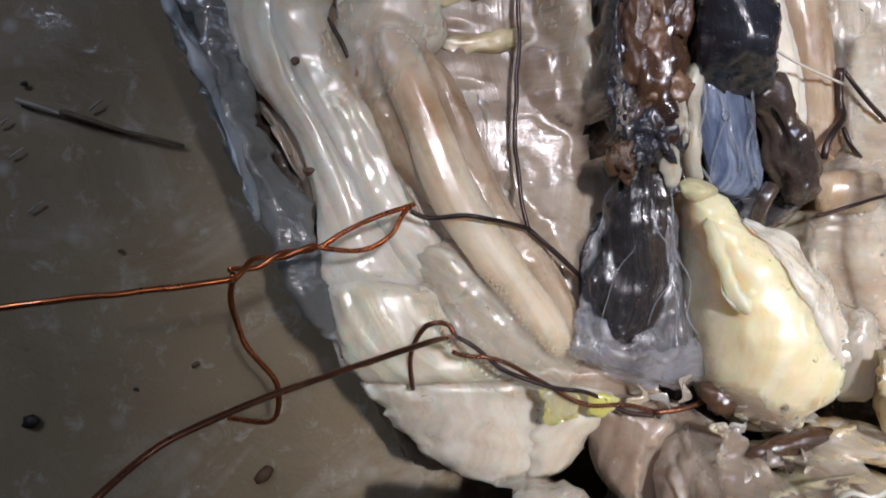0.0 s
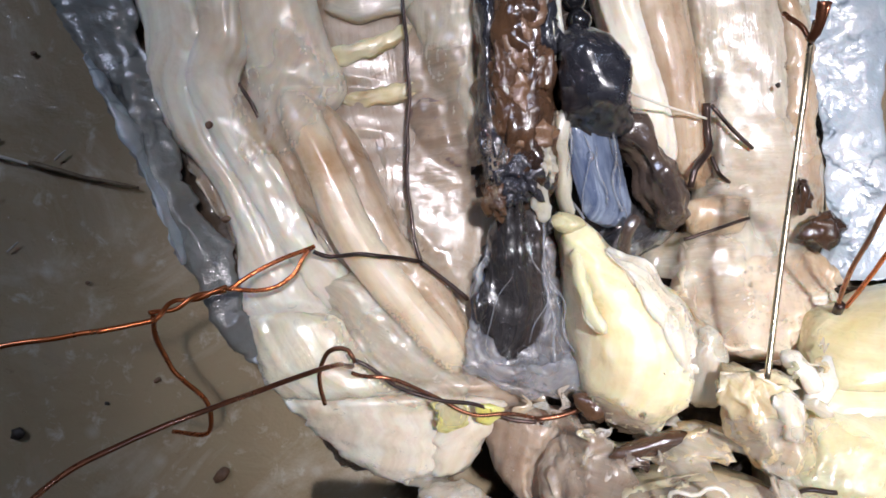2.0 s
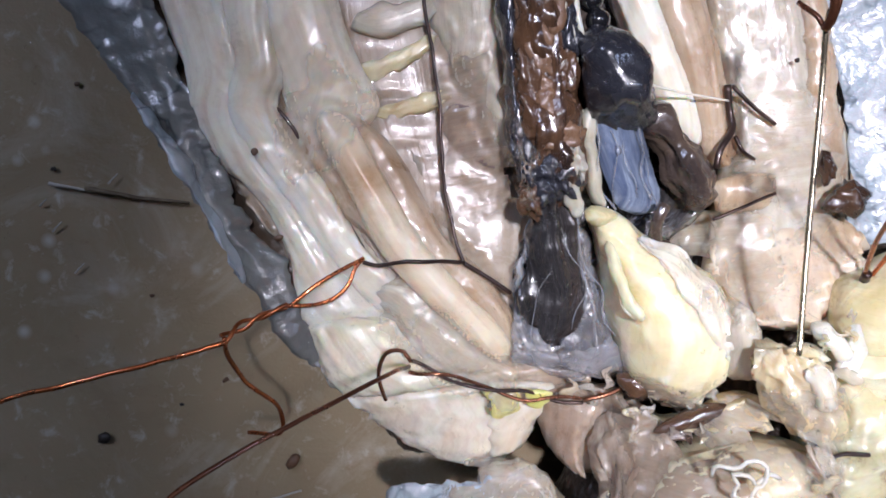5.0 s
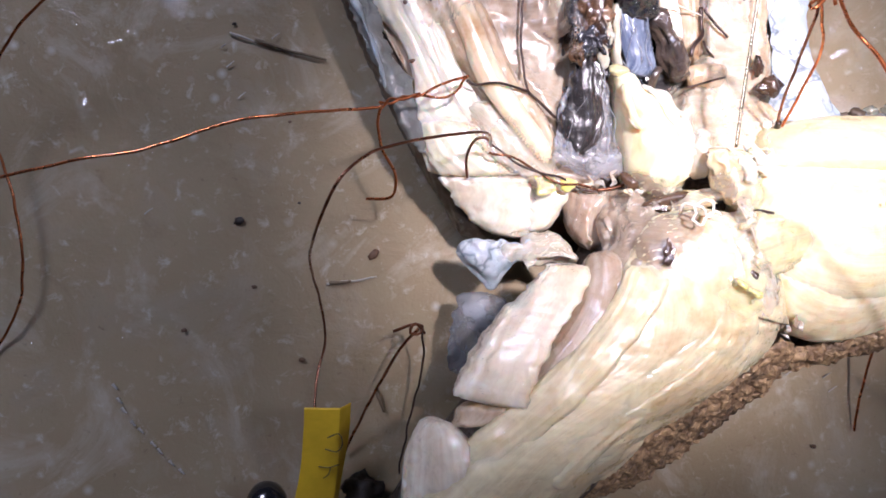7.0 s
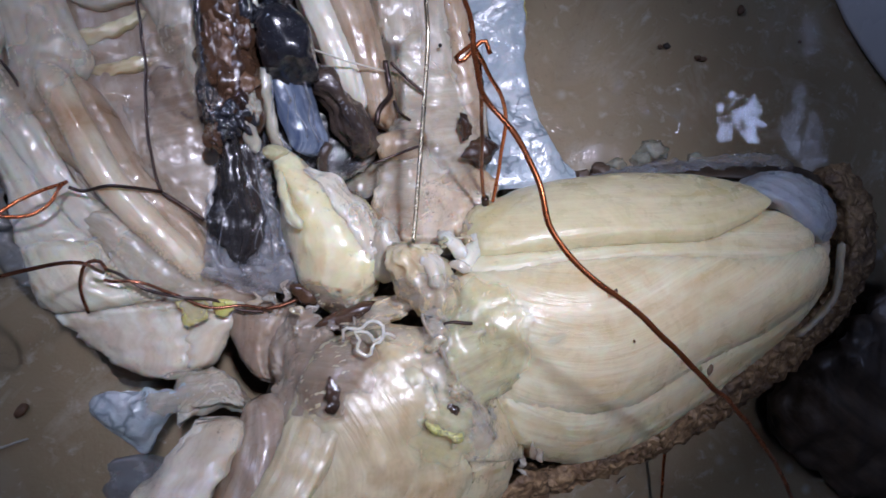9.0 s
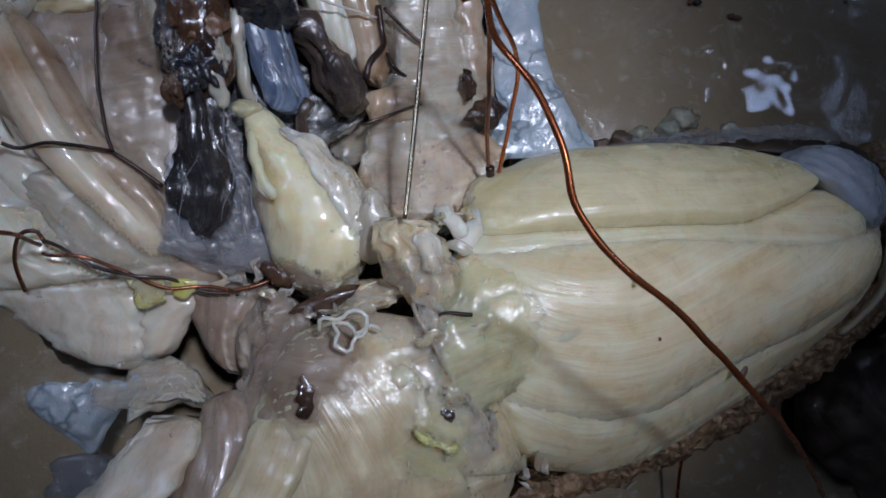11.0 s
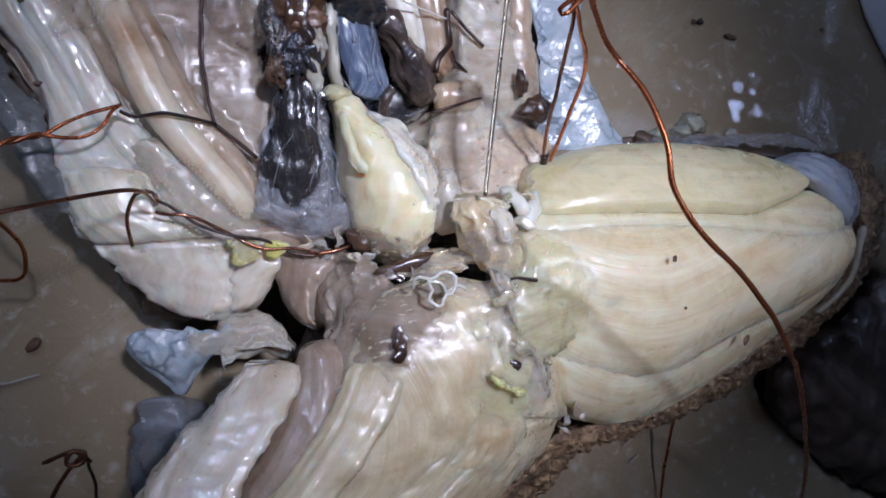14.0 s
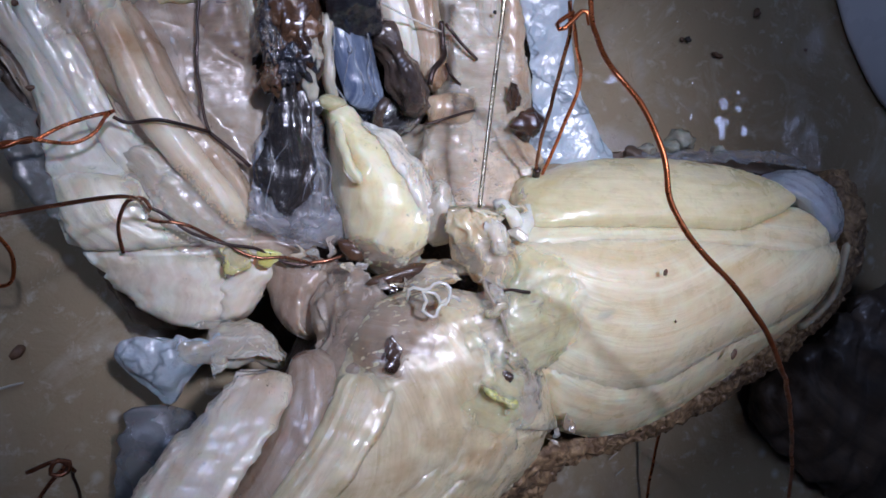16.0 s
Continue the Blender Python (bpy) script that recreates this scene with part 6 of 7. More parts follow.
for n, (x, y, rx, ry, mat, turn) in enumerate((
        (32.5, -20.5, 6.5, 9.0, BROWN_FILM, -0.2),
        (41.0, -17.0, 8.0, 5.5, WET_FILM, -0.3),
        (46.3, -26.0, 4.5, 12.0, WET_FILM, 0.25),
        (50.0, -22.0, 6.0, 8.0, YELLOW_FILM, 0.2),
        (43.5, -30.5, 4.0, 5.0, YELLOW_FILM, -0.4),
        (1.5, 19.0, 7.0, 4.5, WHITE_FILM, 1.1),
        (12.0, -8.5, 11.0, 5.0, WET_FILM, -0.7),
        (42.5, -1.5, 6.0, 8.0, WET_FILM, 0.0),
        (15.0, -23.5, 6.0, 3.0, WET_FILM, 0.0),
        (50.5, 9.0, 7.0, 13.0, WET_FILM, 0.0),
        (17.0, 14.0, 5.0, 10.0, BROWN_FILM, 0.1),
        (31.5, -14.8, 6.5, 2.6, BROWN_FILM, -0.2))):
    drape("film", x, y, rx, ry, mat, 3.0 + 2.7 * n, "translucent wet film clinging to the tissue" if n == 0 else "", turn)
moisture([((44.7, 29.7), (12.3, -1.6), (-2.1, -40.9), 936),
          ((40.6, -11.9), (13.0, -1.7), (-2.3, -30.7), 576),
          ((-4.3, -17.1), (14.7, -1.1), (3.1, -18.0), 540),
          ((32.9, -12.2), (6.8, -4.1), (-1.4, -23.3), 324),
          ((39.1, -23.3), (11.9, -1.0), (0.1, -21.3), 468),
          ((41.2, -40.5), (8.9, -2.4), (0.2, -31.4), 468),
          ((3.4, 18.6), (16.8, -0.2), (8.5, -46.0), 540),
          ((-13.2, 13.3), (10.8, -0.2), (14.3, -43.8), 324),
          ((-1.4, -35.3), (21.9, -2.8), (7.1, -16.9), 396),
          ((20.8, 31.0), (8.0, -1.1), (-2.0, -40.8), 468),
          ((28.6, 21.7), (6.7, -0.9), (4.9, -33.8), 432),
          ((18.8, -7.7), (11.0, -0.5), (-0.3, -27.3), 396),
          ((25.3, -40.8), (14.6, -2.1), (-1.1, -18.4), 396),
          ((36.3, -53.9), (9.7, -3.3), (-2.9, -39.5), 216)], 3)

# ---- wires and pins ----
wire_upper = thing("copper_wire", "orange enamelled copper wire twisted over the flank, dark at its tip", "wire", group="tie wires")
wire("lead", [(-90.6, -21.6, 20.0), (-74.4, -15.5, 26.0), (-65.3, -13.2, 28.5), (-54.5, -10.9, 30.0), (-44.3, -9.2, 30.0), (-33.0, -5.2, 30.0), (-21.5, -3.7, 30.0), (-9.9, -2.3, 27.5)], 0.25, COPPER, wire_upper, wiggle=0.3)
twist("wire_strand", [(-10.5, -1.9, 27.5), (-8.3, -0.9, 26.0), (-4.2, 0.2, 25.0)], 0.22, 0.36, 1.5, (COPPER, COPPER), wire_upper)
wire("strand", [(-4.2, 0.2, 25.0), (-0.5, 2.1, 24.0), (3.7, 3.8, 22.5)], 0.22, COPPER, wire_upper, wiggle=0.2)
wire("strand", [(-4.2, 0.2, 25.0), (-0.5, 0.0, 24.0), (1.7, 1.3, 23.5), (2.8, 3.0, 23.0), (3.7, 3.8, 22.5)], 0.22, COPPER, wire_upper, wiggle=0.2, seed=2.0)
wire("tail", [(-10.3, -1.9, 27.5), (-10.8, -4.4, 25.0), (-9.9, -8.3, 22.0), (-7.9, -12.1, 19.0), (-8.6, -15.1, 17.0), (-12.6, -15.4, 15.0)], 0.25, COPPER, wire_upper, wiggle=0.4, seed=3.0)
wire("dark_tip", [(3.4, 3.4, 21.5), (5.2, 2.7, 21.0), (7.8, 2.8, 22.0), (9.5, 2.6, 22.2), (11.8, 2.3, 21.0), (13.9, 1.8, 20.0)], 0.22, DARK_WIRE, wire_upper, label="blackened wire end", wiggle=0.2)
wire("dark_tip", [(13.9, 1.8, 20.0), (16.2, -0.1, 19.5), (18.6, -2.3, 19.0)], 0.25, DARK_WIRE, wire_upper, wiggle=0.1)
wire("dark_tip", [(13.9, 1.8, 20.0), (13.4, 5.2, 19.5), (12.8, 11.1, 19.0), (13.5, 20.0, 18.5), (13.1, 28.9, 18.0), (14.1, 33.0, 18.0)], 0.2, DARK_WIRE, wire_upper, wiggle=0.4)
wire_lower = thing("copper_wire", "dark copper wire looped from tag to groin", "wire", group="tie wires")
wire("lead", [(-21.7, -50.6, 13.0), (-21.3, -45.1, 10.0), (-20.0, -39.3, 9.5), (-20.6, -32.2, 14.0), (-21.1, -25.8, 28.0), (-19.0, -20.8, 42.0), (-16.0, -15.0, 46.0), (-12.4, -11.5, 43.5), (-8.6, -9.8, 41.0), (-2.1, -8.0, 37.0), (5.2, -6.6, 31.0), (7.0, -7.7, 24.0)], 0.23, BROWN_WIRE, wire_lower, wiggle=0.1)
wire("loop", [(3.7, -12.1, 19.5), (3.6, -8.9, 21.0), (4.7, -6.5, 22.5), (6.4, -6.2, 23.0), (7.2, -7.5, 23.0)], 0.23, BROWN_WIRE, wire_lower, wiggle=0.2)
twist("wire_strand", [(7.0, -7.9, 23.0), (9.7, -9.0, 23.0), (13.1, -10.7, 22.5), (17.2, -12.4, 22.0), (21.3, -13.6, 21.5), (24.9, -14.4, 21.0)], 0.2, 0.5, 1.6, (BROWN_WIRE, DARK_WIRE), wire_lower)
wire("tip", [(24.9, -14.4, 21.0), (27.9, -14.0, 21.0), (30.8, -13.0, 20.5)], 0.25, BROWN_WIRE, wire_lower)
wire_arch = thing("copper_wire", "long orange and brown copper wire arching high over the thigh", "wire", group="tie wires")
wire("lead", [(48.9, 18.7, 44.0), (48.6, 12.0, 50.0), (48.2, 7.1, 52.0), (47.7, 2.2, 56.0), (49.4, -1.7, 58.0), (50.5, -5.5, 59.0), (51.1, -9.9, 59.0), (53.6, -13.9, 59.0), (58.3, -18.2, 58.0), (63.4, -23.4, 56.0), (73.6, -31.4, 46.0), (85.6, -42.4, 32.0), (95.8, -55.6, 18.0), (104.7, -70.0, 1.0)], 0.27, COPPER, wire_arch, wiggle=0.2)
wire_pair = thing("copper_wire", "copper wire bent double with a looped top, stuck into the hip", "wire", group="tie wires")
wire("strand", [(54.3, -4.9, 23.5), (53.3, -0.4, 28.0), (52.6, 4.6, 34.0), (51.6, 8.9, 40.0), (50.0, 11.8, 44.0)], 0.24, BROWN_WIRE, wire_pair, wiggle=0.2)
wire("strand", [(55.3, -4.2, 23.5), (55.6, 0.4, 29.0), (55.3, 5.1, 35.0), (52.6, 8.3, 40.0), (50.2, 10.7, 44.0)], 0.24, COPPER, wire_pair, wiggle=0.2, seed=3.0)
wire("loop", [(50.2, 10.7, 44.0), (48.1, 9.3, 44.5), (48.5, 8.6, 45.0), (51.1, 10.7, 45.0), (51.6, 9.2, 45.0)], 0.25, COPPER, wire_pair, wiggle=0.1, seed=4.0)
wire("tip", [(54.7, -6.3, 22.0), (54.3, -4.9, 23.5), (54.0, -3.6, 25.0)], 0.5, DARK_WIRE, wire_pair)
pin = thing("dissecting_pin", "long dull steel pin standing in the hip tissue", "pin")
wire("shaft", [(43.0, -8.8, 33.0), (45.2, 1.1, 31.5), (47.9, 14.7, 30.5), (48.2, 19.8, 31.4), (48.6, 21.9, 31.7)], 0.27, STEEL, pin, label="scratched steel shaft")
wire("wire_wrap", [(46.6, 23.3, 30.0), (47.6, 21.5, 31.5), (48.1, 20.0, 32.0), (48.7, 21.2, 32.5), (49.2, 23.2, 33.0)], 0.25, BROWN_WIRE, pin, label="brown wire wound on the head", wiggle=0.3)
wire("wire_wrap", [(47.9, 20.1, 32.0), (48.3, 21.2, 32.8), (48.4, 23.2, 33.5)], 0.42, BROWN_WIRE, pin, wiggle=0.3, seed=3.0)
wire_hook = thing("dark_wire", "dark wire hook lying in the body cavity", "wire", group="dark hooks")
wire("hook", [(44.3, 17.3, 17.5), (44.6, 14.2, 17.0), (44.5, 12.3, 17.5), (42.6, 10.3, 18.5), (42.0, 8.4, 18.5)], 0.38, DARK_WIRE, wire_hook, wiggle=0.2)
wire_splint = thing("dark_wire", "thin dark wire lying against the body wall", "wire", group="dark hooks")
wire("splint", [(45.1, 17.0, 16.8), (47.2, 14.5, 16.8), (49.5, 12.3, 16.6)], 0.22, DARK_WIRE, wire_splint)
wire("splint", [(44.9, 11.6, 17.0), (45.5, 9.9, 17.2), (46.9, 8.8, 16.6)], 0.22, DARK_WIRE, wire_splint)
wire_edge = thing("copper_wire", "copper wire curving down to the wax at the tray's side", "wire", group="tie wires")
wire("lead", [(-57.3, 17.3, 22.0), (-64.8, 14.5, 18.0), (-72.6, 8.2, 12.0), (-76.3, -2.3, 8.0), (-74.5, -9.8, 6.0), (-72.9, -19.4, 5.0), (-72.6, -28.3, 4.0), (-74.7, -35.3, 2.5), (-79.0, -41.9, 0.5)], 0.25, COPPER, wire_edge, wiggle=0.3)
wire_knot = thing("copper_wire", "reddish copper wire with a knotted top beside the tag", "wire", group="tie wires")
wire("strand", [(-4.1, -37.2, 14.0), (-7.9, -42.3, 11.0), (-11.8, -49.8, 7.0), (-15.5, -57.6, 3.0), (-17.1, -61.2, 1.0)], 0.27, BROWN_WIRE, wire_knot, wiggle=0.2)
wire("strand", [(-3.6, -37.4, 14.0), (-2.9, -41.3, 12.0), (-3.9, -47.6, 9.0), (-5.6, -56.2, 6.0), (-7.3, -65.4, 2.0)], 0.2, DARK_WIRE, wire_knot, wiggle=0.6)
wire("knot", [(-8.4, -37.6, 14.0), (-5.1, -36.6, 15.0), (-3.4, -36.9, 15.0), (-4.0, -38.2, 15.0), (-5.6, -37.8, 15.4), (-4.7, -36.3, 15.4), (-3.0, -38.1, 14.5)], 0.27, BROWN_WIRE, wire_knot, wiggle=0.2)
wire_rear = thing("copper_wire", "thin copper wire standing under the thigh skin", "wire", group="tie wires")
wire("lead", [(82.4, -40.0, 8.0), (82.3, -46.2, 5.0), (82.0, -52.0, 3.0), (82.3, -60.0, 0.3)], 0.25, COPPER, wire_rear, wiggle=0.2)

# ---- tag ----
tag = thing("paper_tag", "bright yellow folded card tag with a pencil mark", "tag")
strand("card", [
    (-23.2, -50.1, 15.0, -17.3, -50.4, 14.5, 0.1, 0.1),
    (-23.6, -55.1, 13.0, -17.6, -54.8, 13.0, 0.1, 0.1),
    (-24.3, -61.5, 10.5, -17.9, -61.2, 10.5, 0.1, 0.1),
    (-25.7, -68.0, 8.0, -18.9, -68.3, 8.0, 0.1, 0.1),
    (-27.5, -75.0, 5.0, -19.5, -75.3, 5.0, 0.1, 0.1),
    (-28.5, -81.5, 1.0, -20.3, -81.9, 1.0, 0.1, 0.1),
], TAG, tag, lump=0.05, ridge=0.0, square=0.35, around=24, rise=1.0)
strand("fold", [
    (-17.3, -50.4, 14.5, -15.6, -50.2, 11.0, 0.1, 0.1),
    (-17.6, -54.8, 13.0, -16.0, -56.0, 10.0, 0.1, 0.1),
    (-17.9, -61.2, 10.5, -17.3, -63.4, 8.0, 0.1, 0.1),
    (-18.9, -68.3, 8.0, -18.2, -68.9, 6.0, 0.1, 0.1),
], TAG, tag, lump=0.05, ridge=0.0, square=0.35, around=20, rise=1.0)
wire("pencil_mark", [(-19.5, -55.6, 13.5), (-17.6, -54.9, 13.7), (-17.0, -56.7, 13.2), (-18.0, -58.2, 12.6), (-20.0, -57.7, 12.5)], 0.1, INK, tag, label="grey pencil stroke")
wire("pencil_mark", [(-21.2, -61.0, 11.2), (-19.4, -61.2, 11.2), (-17.7, -60.7, 11.4)], 0.1, INK, tag)
wire("pencil_mark", [(-19.1, -61.1, 11.2), (-19.5, -62.5, 10.7), (-20.4, -63.2, 10.4)], 0.1, INK, tag)
lump("weight", (-14.0, -67.4, 2.2), (3.4, 2.6, 2.2), GRIT, None, "", rough=0.6, seed=2.0, freq=1.5)
tagged(bpy.data.objects["weight"], "black crumbly lump beside the tag", "lump")
bpy.data.objects["weight"].name = "black_lump"
lump("pin_head", (-30.6, -68.3, 6.0), (3.6, 3.6, 3.2), PEARL, None, "", rough=0.05)
tagged(bpy.data.objects["pin_head"], "black round pin head by the tag", "pin")
wire("shaft", [(-30.6, -68.3, 4.0), (-30.6, -68.3, 0.2)], 0.5, STEEL, bpy.data.objects["pin_head"])

# ---- debris on the wax ----
def crumb(x, y, size, mat, seed, label, turn=0.0, flat=0.5):
    ob = lump("crumb", (0, 0, 0), (size[0], size[1], min(size) * flat), mat, None, "", 0.5, seed, 2, turn, 1.3)
    ob.location = (x / 1000, y / 1000, min(size) * flat * 0.5 / 1000)
    return tagged(ob, label, "crumb", "crumbs on the wax")


crumb(-36.1, -18.5, (0.95, 0.75), GRIT, 0.0, "small black crumb on the wax", 0.20, 0.50)
crumb(-11.6, -24.9, (1.20, 0.75), GRIT_BROWN, 1.0, "small brown crumb on the wax", 0.70, 0.50)
crumb(-36.8, 17.7, (0.40, 0.30), GRIT, 3.0, "small black crumb on the wax", 0.00, 0.50)
crumb(-32.0, 28.0, (0.40, 0.30), GRIT_BROWN, 4.0, "small brown crumb on the wax", 0.00, 0.50)
crumb(-24.8, -44.2, (0.60, 0.50), GRIT_BROWN, 5.0, "small brown crumb on the wax", 0.00, 0.50)
crumb(-46.1, -38.4, (0.50, 0.40), GRIT_BROWN, 6.0, "small brown crumb on the wax", 0.00, 0.50)
crumb(-33.5, -30.6, (0.50, 0.30), GRIT_BROWN, 7.0, "small brown crumb on the wax", 0.00, 0.50)
crumb(109.0, 26.5, (0.90, 0.60), GRIT_BROWN, 8.0, "small brown crumb on the wax", 1.00, 0.50)
crumb(100.9, 18.5, (0.70, 0.40), GRIT_BROWN, 9.0, "small brown crumb on the wax", 0.00, 0.50)
crumb(94.6, 21.2, (0.60, 0.50), GRIT, 10.0, "small black crumb on the wax", 0.00, 0.50)
crumb(119.4, 20.2, (0.40, 0.30), GRIT_BROWN, 11.0, "small brown crumb on the wax", 0.00, 0.50)
crumb(99.9, 18.8, (0.60, 0.50), GRIT_BROWN, 12.0, "small brown crumb on the wax", 0.00, 0.50)
crumb(93.3, 21.1, (0.45, 0.40), GRIT_BROWN, 13.0, "small brown crumb on the wax", 0.00, 0.50)
crumb(74.1, -62.9, (0.50, 0.40), GRIT_BROWN, 15.0, "small brown crumb on the wax", 0.00, 0.50)
crumb(59.2, -55.0, (0.50, 0.35), GRIT_BROWN, 16.0, "small brown crumb on the wax", 0.00, 0.50)
crumb(-26.8, -0.2, (0.35, 0.25), GRIT_BROWN, 17.0, "small brown crumb on the wax", 0.00, 0.50)
crumb(-18.9, -12.6, (0.50, 0.30), GRIT_BROWN, 18.0, "small brown crumb on the wax", 0.50, 0.50)
crumb(-25.2, -15.2, (0.30, 0.20), GRIT, 19.0, "small black crumb on the wax", 0.00, 0.50)

def shred(name, points, radius, mat, label, category="shred"):
    return tagged(wire(name, points, radius, mat, None, "", 0.5, radius * 9, 0, 0.5), label, category, "shreds on the wax")


shred("shred", [(-33.0, 14.7, 0.4), (-29.6, 13.9, 0.5), (-25.5, 12.3, 0.5), (-22.8, 11.7, 0.4), (-20.1, 11.2, 0.3)], 0.36, STRAND_DRY, "brown dry shred on the wax")
shred("shred", [(-37.4, 16.0, 0.3), (-35.0, 15.3, 0.4), (-32.7, 14.6, 0.3)], 0.25, SCUFF, "pale shred on the wax")
shred("shred", [(-20.1, -30.2, 0.3), (-16.7, -29.6, 0.4), (-10.9, -28.9, 0.3)], 0.25, SCUFF, "pale sliver on the bed")
shred("shred", [(-20.0, -30.0, 0.5), (-18.0, -29.7, 0.6), (-15.7, -29.4, 0.5)], 0.4, STRAND_DRY, "brown dry shred on the wax")
shred("shred", [(-11.3, -50.0, 0.3), (-10.3, -52.1, 0.4), (-9.6, -54.0, 0.3)], 0.5, STRAND_DRY, "brown dry shred on the wax")
shred("shred", [(-58.7, -48.0, 0.1), (-58.2, -48.6, 0.3), (-58.0, -49.0, 0.1)], 0.3, SCUFF, "pale scratch ridge in the wax")
shred("shred", [(-57.9, -50.5, 0.1), (-57.5, -51.1, 0.3), (-57.2, -51.6, 0.1)], 0.3, SCUFF, "pale scratch ridge in the wax")
shred("shred", [(-57.1, -52.3, 0.1), (-56.7, -52.9, 0.3), (-56.4, -53.3, 0.1)], 0.3, SCUFF, "pale scratch ridge in the wax")
shred("shred", [(-55.5, -54.7, 0.1), (-55.1, -55.3, 0.3), (-54.9, -55.7, 0.1)], 0.3, SCUFF, "pale scratch ridge in the wax")
shred("shred", [(-54.2, -56.1, 0.1), (-53.7, -56.6, 0.3), (-53.5, -57.1, 0.1)], 0.3, SCUFF, "pale scratch ridge in the wax")
shred("shred", [(-52.0, -58.6, 0.1), (-51.5, -59.2, 0.3), (-51.3, -59.6, 0.1)], 0.3, SCUFF, "pale scratch ridge in the wax")
shred("shred", [(-50.8, -59.9, 0.1), (-50.4, -60.5, 0.3), (-50.1, -61.0, 0.1)], 0.3, SCUFF, "pale scratch ridge in the wax")
shred("shred", [(-48.8, -62.1, 0.1), (-48.4, -62.6, 0.3), (-48.1, -63.1, 0.1)], 0.3, SCUFF, "pale scratch ridge in the wax")
shred("shred", [(-47.0, -63.7, 0.1), (-46.6, -64.2, 0.3), (-46.3, -64.7, 0.1)], 0.3, SCUFF, "pale scratch ridge in the wax")
# Small pale slivers whose colour stands in for tiny glints on the wax.
shred("shred", [(-52.7, -17.4, 0.2), (-52.0, -16.8, 0.3), (-51.4, -16.3, 0.2)], 0.14, SCUFF, "pale sliver on the bed")
shred("shred", [(-36.0, 3.8, 0.2), (-35.3, 4.4, 0.3), (-34.7, 5.0, 0.2)], 0.14, SCUFF, "pale sliver on the bed")
shred("shred", [(-38.0, 9.5, 0.2), (-37.3, 10.1, 0.3), (-36.7, 10.7, 0.2)], 0.14, SCUFF, "pale sliver on the bed")
shred("shred", [(-29.8, 14.8, 0.2), (-29.1, 15.4, 0.3), (-28.5, 16.0, 0.2)], 0.14, SCUFF, "pale sliver on the bed")
shred("shred", [(76.2, -49.7, 0.2), (76.9, -49.1, 0.3), (77.7, -48.6, 0.2)], 0.14, SCUFF, "pale sliver on the bed")
shred("shred", [(77.3, -52.5, 0.2), (78.0, -51.9, 0.3), (78.8, -51.3, 0.2)], 0.14, SCUFF, "pale sliver on the bed")
shred("shred", [(68.6, -49.0, 0.2), (69.4, -48.4, 0.3), (70.1, -47.9, 0.2)], 0.14, SCUFF, "pale sliver on the bed")
shred("shred", [(-39.0, 13.0, 0.2), (-38.5, 13.4, 0.4), (-38.1, 13.8, 0.2)], 0.14, SCUFF, "pale sliver on the bed")

# ---- water on the wax ----
def puddle(x, y, rx, ry, seed, label):
    """A shallow pool with a lobed outline, its film slightly rippled; centre and half sizes in millimetres."""
    rings, around = 14, 72
    verts, faces = [(x / 1000, y / 1000, 0.0013)], []
    for i in range(1, rings + 1):
        k = i / rings
        for j in range(around):
            a = 2 * math.pi * j / around
            d = Vector((math.cos(a), math.sin(a), seed))
            reach = k * (1 + 0.42 * noise.fractal(d * 1.7, 1.0, 2.0, 4))
            px, py = x + rx * reach * d.x, y + ry * reach * d.y
            h = 1.3 - 1.6 * k ** 6 + 0.05 * noise.fractal(Vector((px * 0.5, py * 0.5, seed)), 1.0, 2.0, 3)
            verts.append((px / 1000, py / 1000, h / 1000))
    faces += [(0, 1 + j, 1 + (j + 1) % around) for j in range(around)]
    for i in range(rings - 1):
        p, q = 1 + i * around, 1 + (i + 1) * around
        faces += [(p + j, q + j, q + (j + 1) % around, p + (j + 1) % around) for j in range(around)]
    ob = mesh_object("puddle", verts, faces, WATER)
    ob.visible_shadow = False
    return tagged(ob, label, "water", "water on the wax")


puddle(104.5, 8.5, 12.5, 9.5, 2.0, "shallow clear puddle on the olive wax")
puddle(77.8, 16.0, 5.5, 5.0, 7.0, "small rippled puddle on the olive wax")
puddle(-62.0, -8.0, 7.0, 10.0, 11.0, "shallow clear puddle on the olive wax")
puddle(-55.0, 12.0, 6.0, 5.0, 15.0, "small rippled puddle on the olive wax")


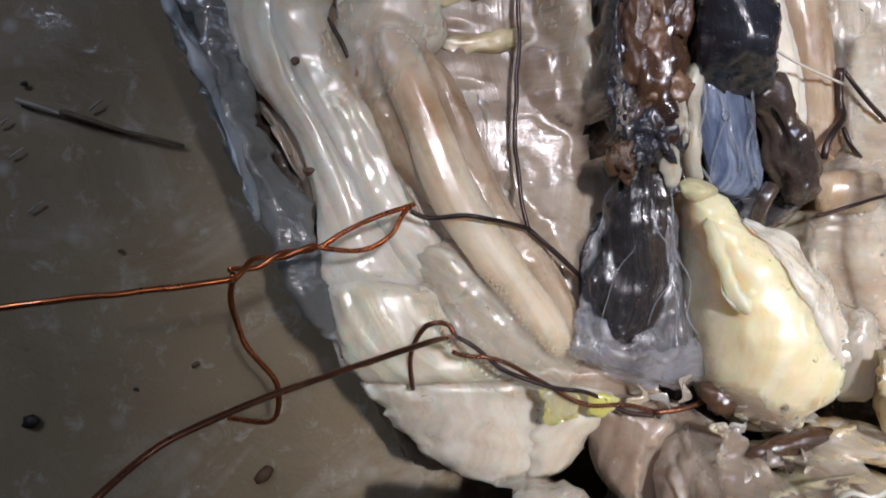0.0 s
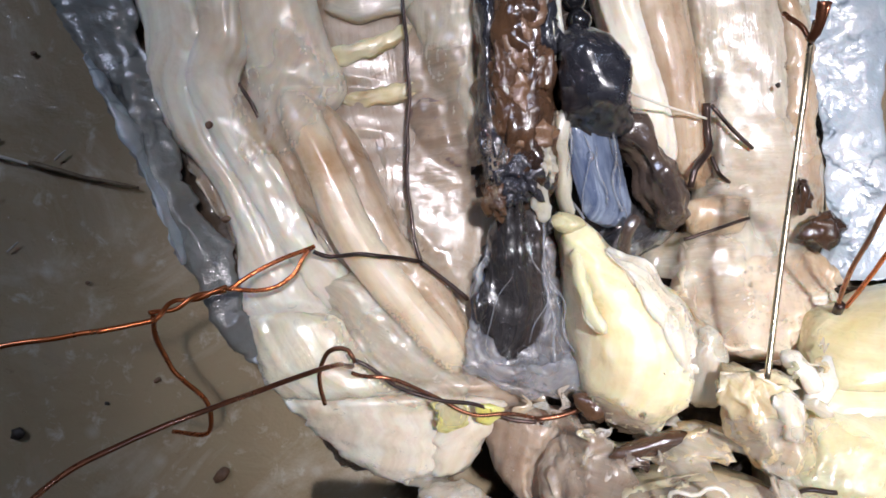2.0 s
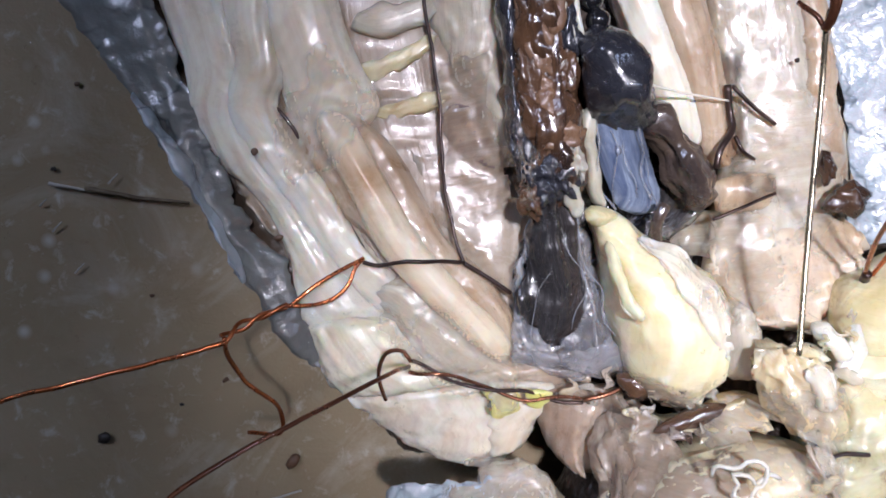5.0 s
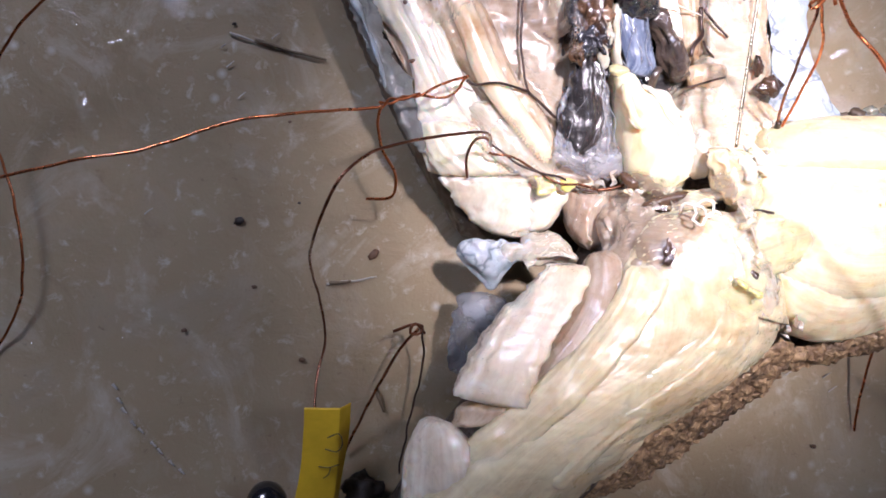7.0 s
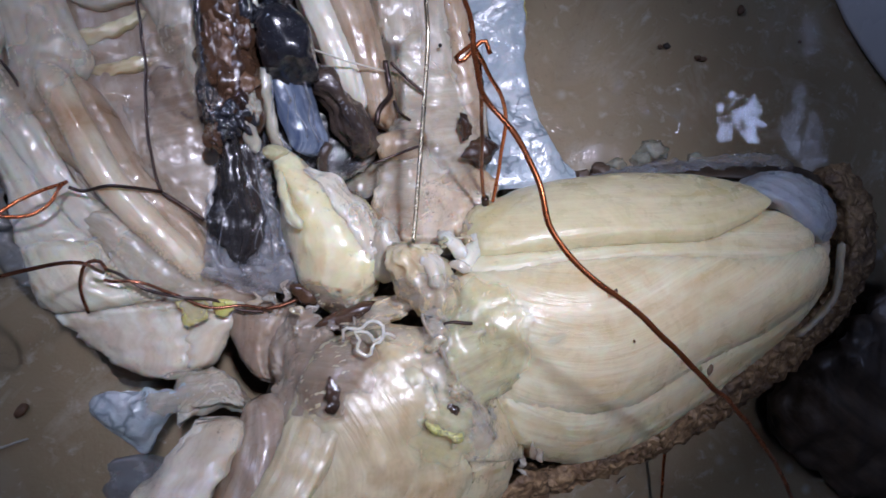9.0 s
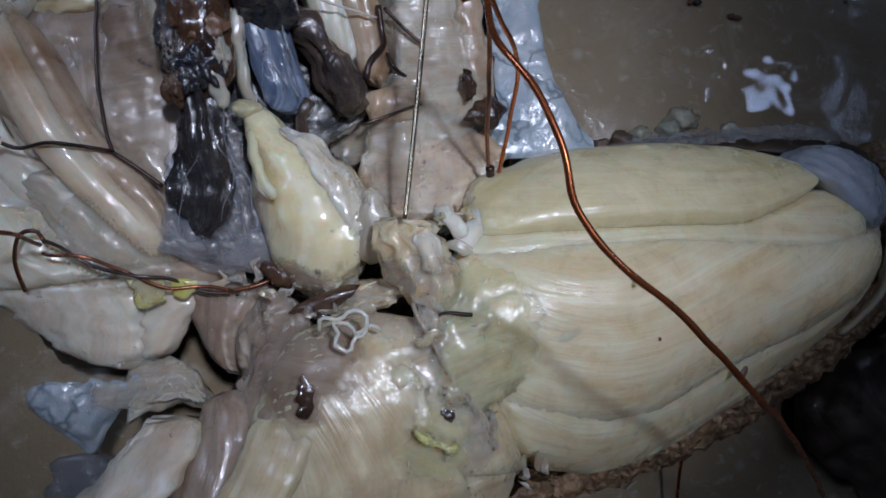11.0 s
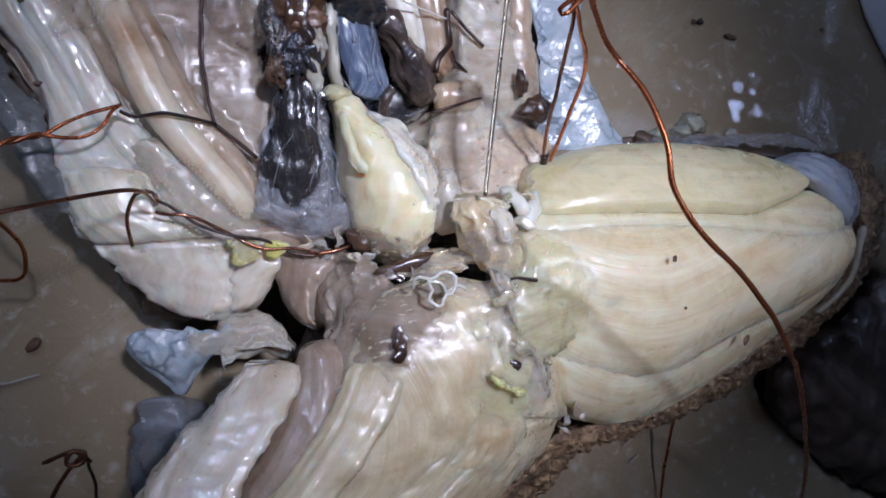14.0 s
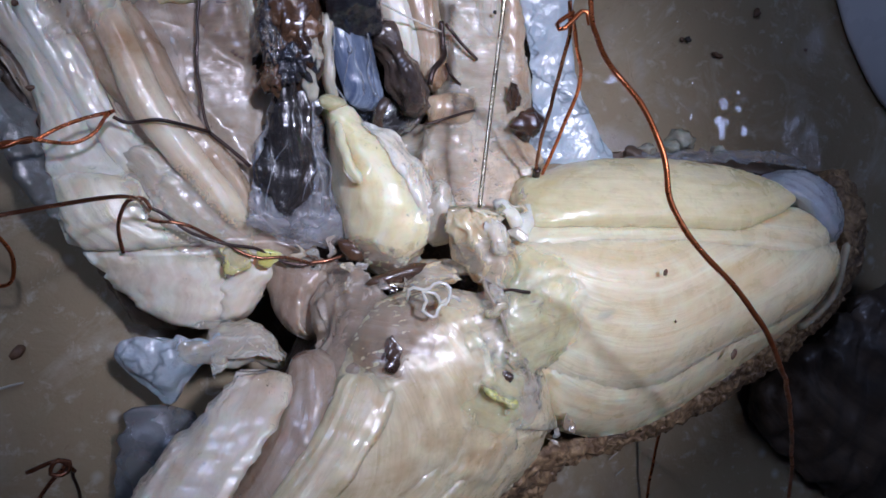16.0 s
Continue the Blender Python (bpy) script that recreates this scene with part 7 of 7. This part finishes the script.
def wax_drops(patches, seed):
    """Tiny domes of water strewn over the wax."""
    dice, verts, faces = random.Random(seed), [], []
    ball = bmesh.new()
    bmesh.ops.create_icosphere(ball, subdivisions=2, radius=1)
    unit, shape = [v.co.copy() for v in ball.verts], [tuple(v.index for v in f.verts) for f in ball.faces]
    ball.free()
    for x, y, rx, ry, count in patches:
        for n in range(count):
            px, py, r = dice.gauss(x, rx), dice.gauss(y, ry), dice.choice((0.12, 0.15, 0.2, 0.34)) * dice.uniform(0.8, 1.3)
            turn = Matrix.Rotation(dice.uniform(0, 6), 3, "Z") @ Matrix.Diagonal((r * dice.uniform(0.9, 2.2), r, r * 0.4))
            base = len(verts)
            verts += [tuple((turn @ c + Vector((px, py, 500 * noise.fractal(Vector(((px - 40) * 0.022, (py + 20) * 0.022, 2)), 1.0, 2.0, 3) / 1000 - 0.4))) / 1000) for c in unit]
            faces += [tuple(i + base for i in f) for f in shape]
    ob = mesh_object("water_drop", verts, faces, WATER)
    ob.visible_shadow = False
    return tagged(ob, "tiny drops of water strewn on the wax", "water", kind="stuff")


wax_drops(((78, 16, 6, 5, 150), (100, 26, 12, 2, 60), (76, -50, 4, 5, 40), (-40, 10, 14, 16, 120), (-55, -20, 14, 18, 120), (-20, -40, 10, 10, 30)), 5)
scrap = thing("green_scrap", "olive yellow-green scrap of tissue on the wax", "scrap")
strand("scrap_body", [
    (66.6, 33.0, 3.0, 69.6, 33.2, 3.4, 0.8, 1.5),
    (66.4, 29.5, 3.2, 70.0, 29.8, 3.4, 1.2, 1.8),
    (66.6, 26.0, 3.0, 69.8, 26.0, 3.2, 1.0, 1.8),
    (67.4, 24.0, 2.6, 68.8, 24.0, 2.6, 0.6, 1.5),
], YELLOW, scrap, seed=88.0, jag=0.6, lump=0.6, ends=(0.8, 0.8), around=26)

# ---- enamel dish beside the tray ----
dish = thing("enamel_dish", "pale enamel dish with a dark blue basin beyond the specimen", "dish")
RIM = ((113.0, 46.0, 0.96, 0.28), (119.0, 25.0, 0.95, 0.30), (122.0, 17.0, 0.92, 0.40), (128.0, 7.0, 0.83, 0.56), (135.0, 1.0, 0.66, 0.75), (146.0, -5.0, 0.48, 0.88), (160.0, -10.0, 0.30, 0.95))


def rim_band(name, inner, outer, low, high, swell, depth, mat):
    """A ring of the dish between two distances inward from its outer edge."""
    strand(name, [(x + nx * (inner + 8.0), y + ny * (inner + 8.0), low, x + nx * (outer + 8.0), y + ny * (outer + 8.0), high, swell, depth) for x, y, nx, ny in RIM], mat, dish, lump=0.0, ridge=0.0, around=28)


rim_band("wall", 0.0, 7.0, 1.5, 8.0, 0.6, 2.5, ENAMEL)
rim_band("lip", 6.2, 8.2, 9.0, 10.0, 0.6, 1.0, ENAMEL)
rim_band("rim_line", 8.0, 9.2, 9.2, 9.0, 0.3, 1.0, ENAMEL_RIM)
rim_band("basin", 9.0, 36.0, 7.6, 5.0, 0.2, 1.0, PEARL)
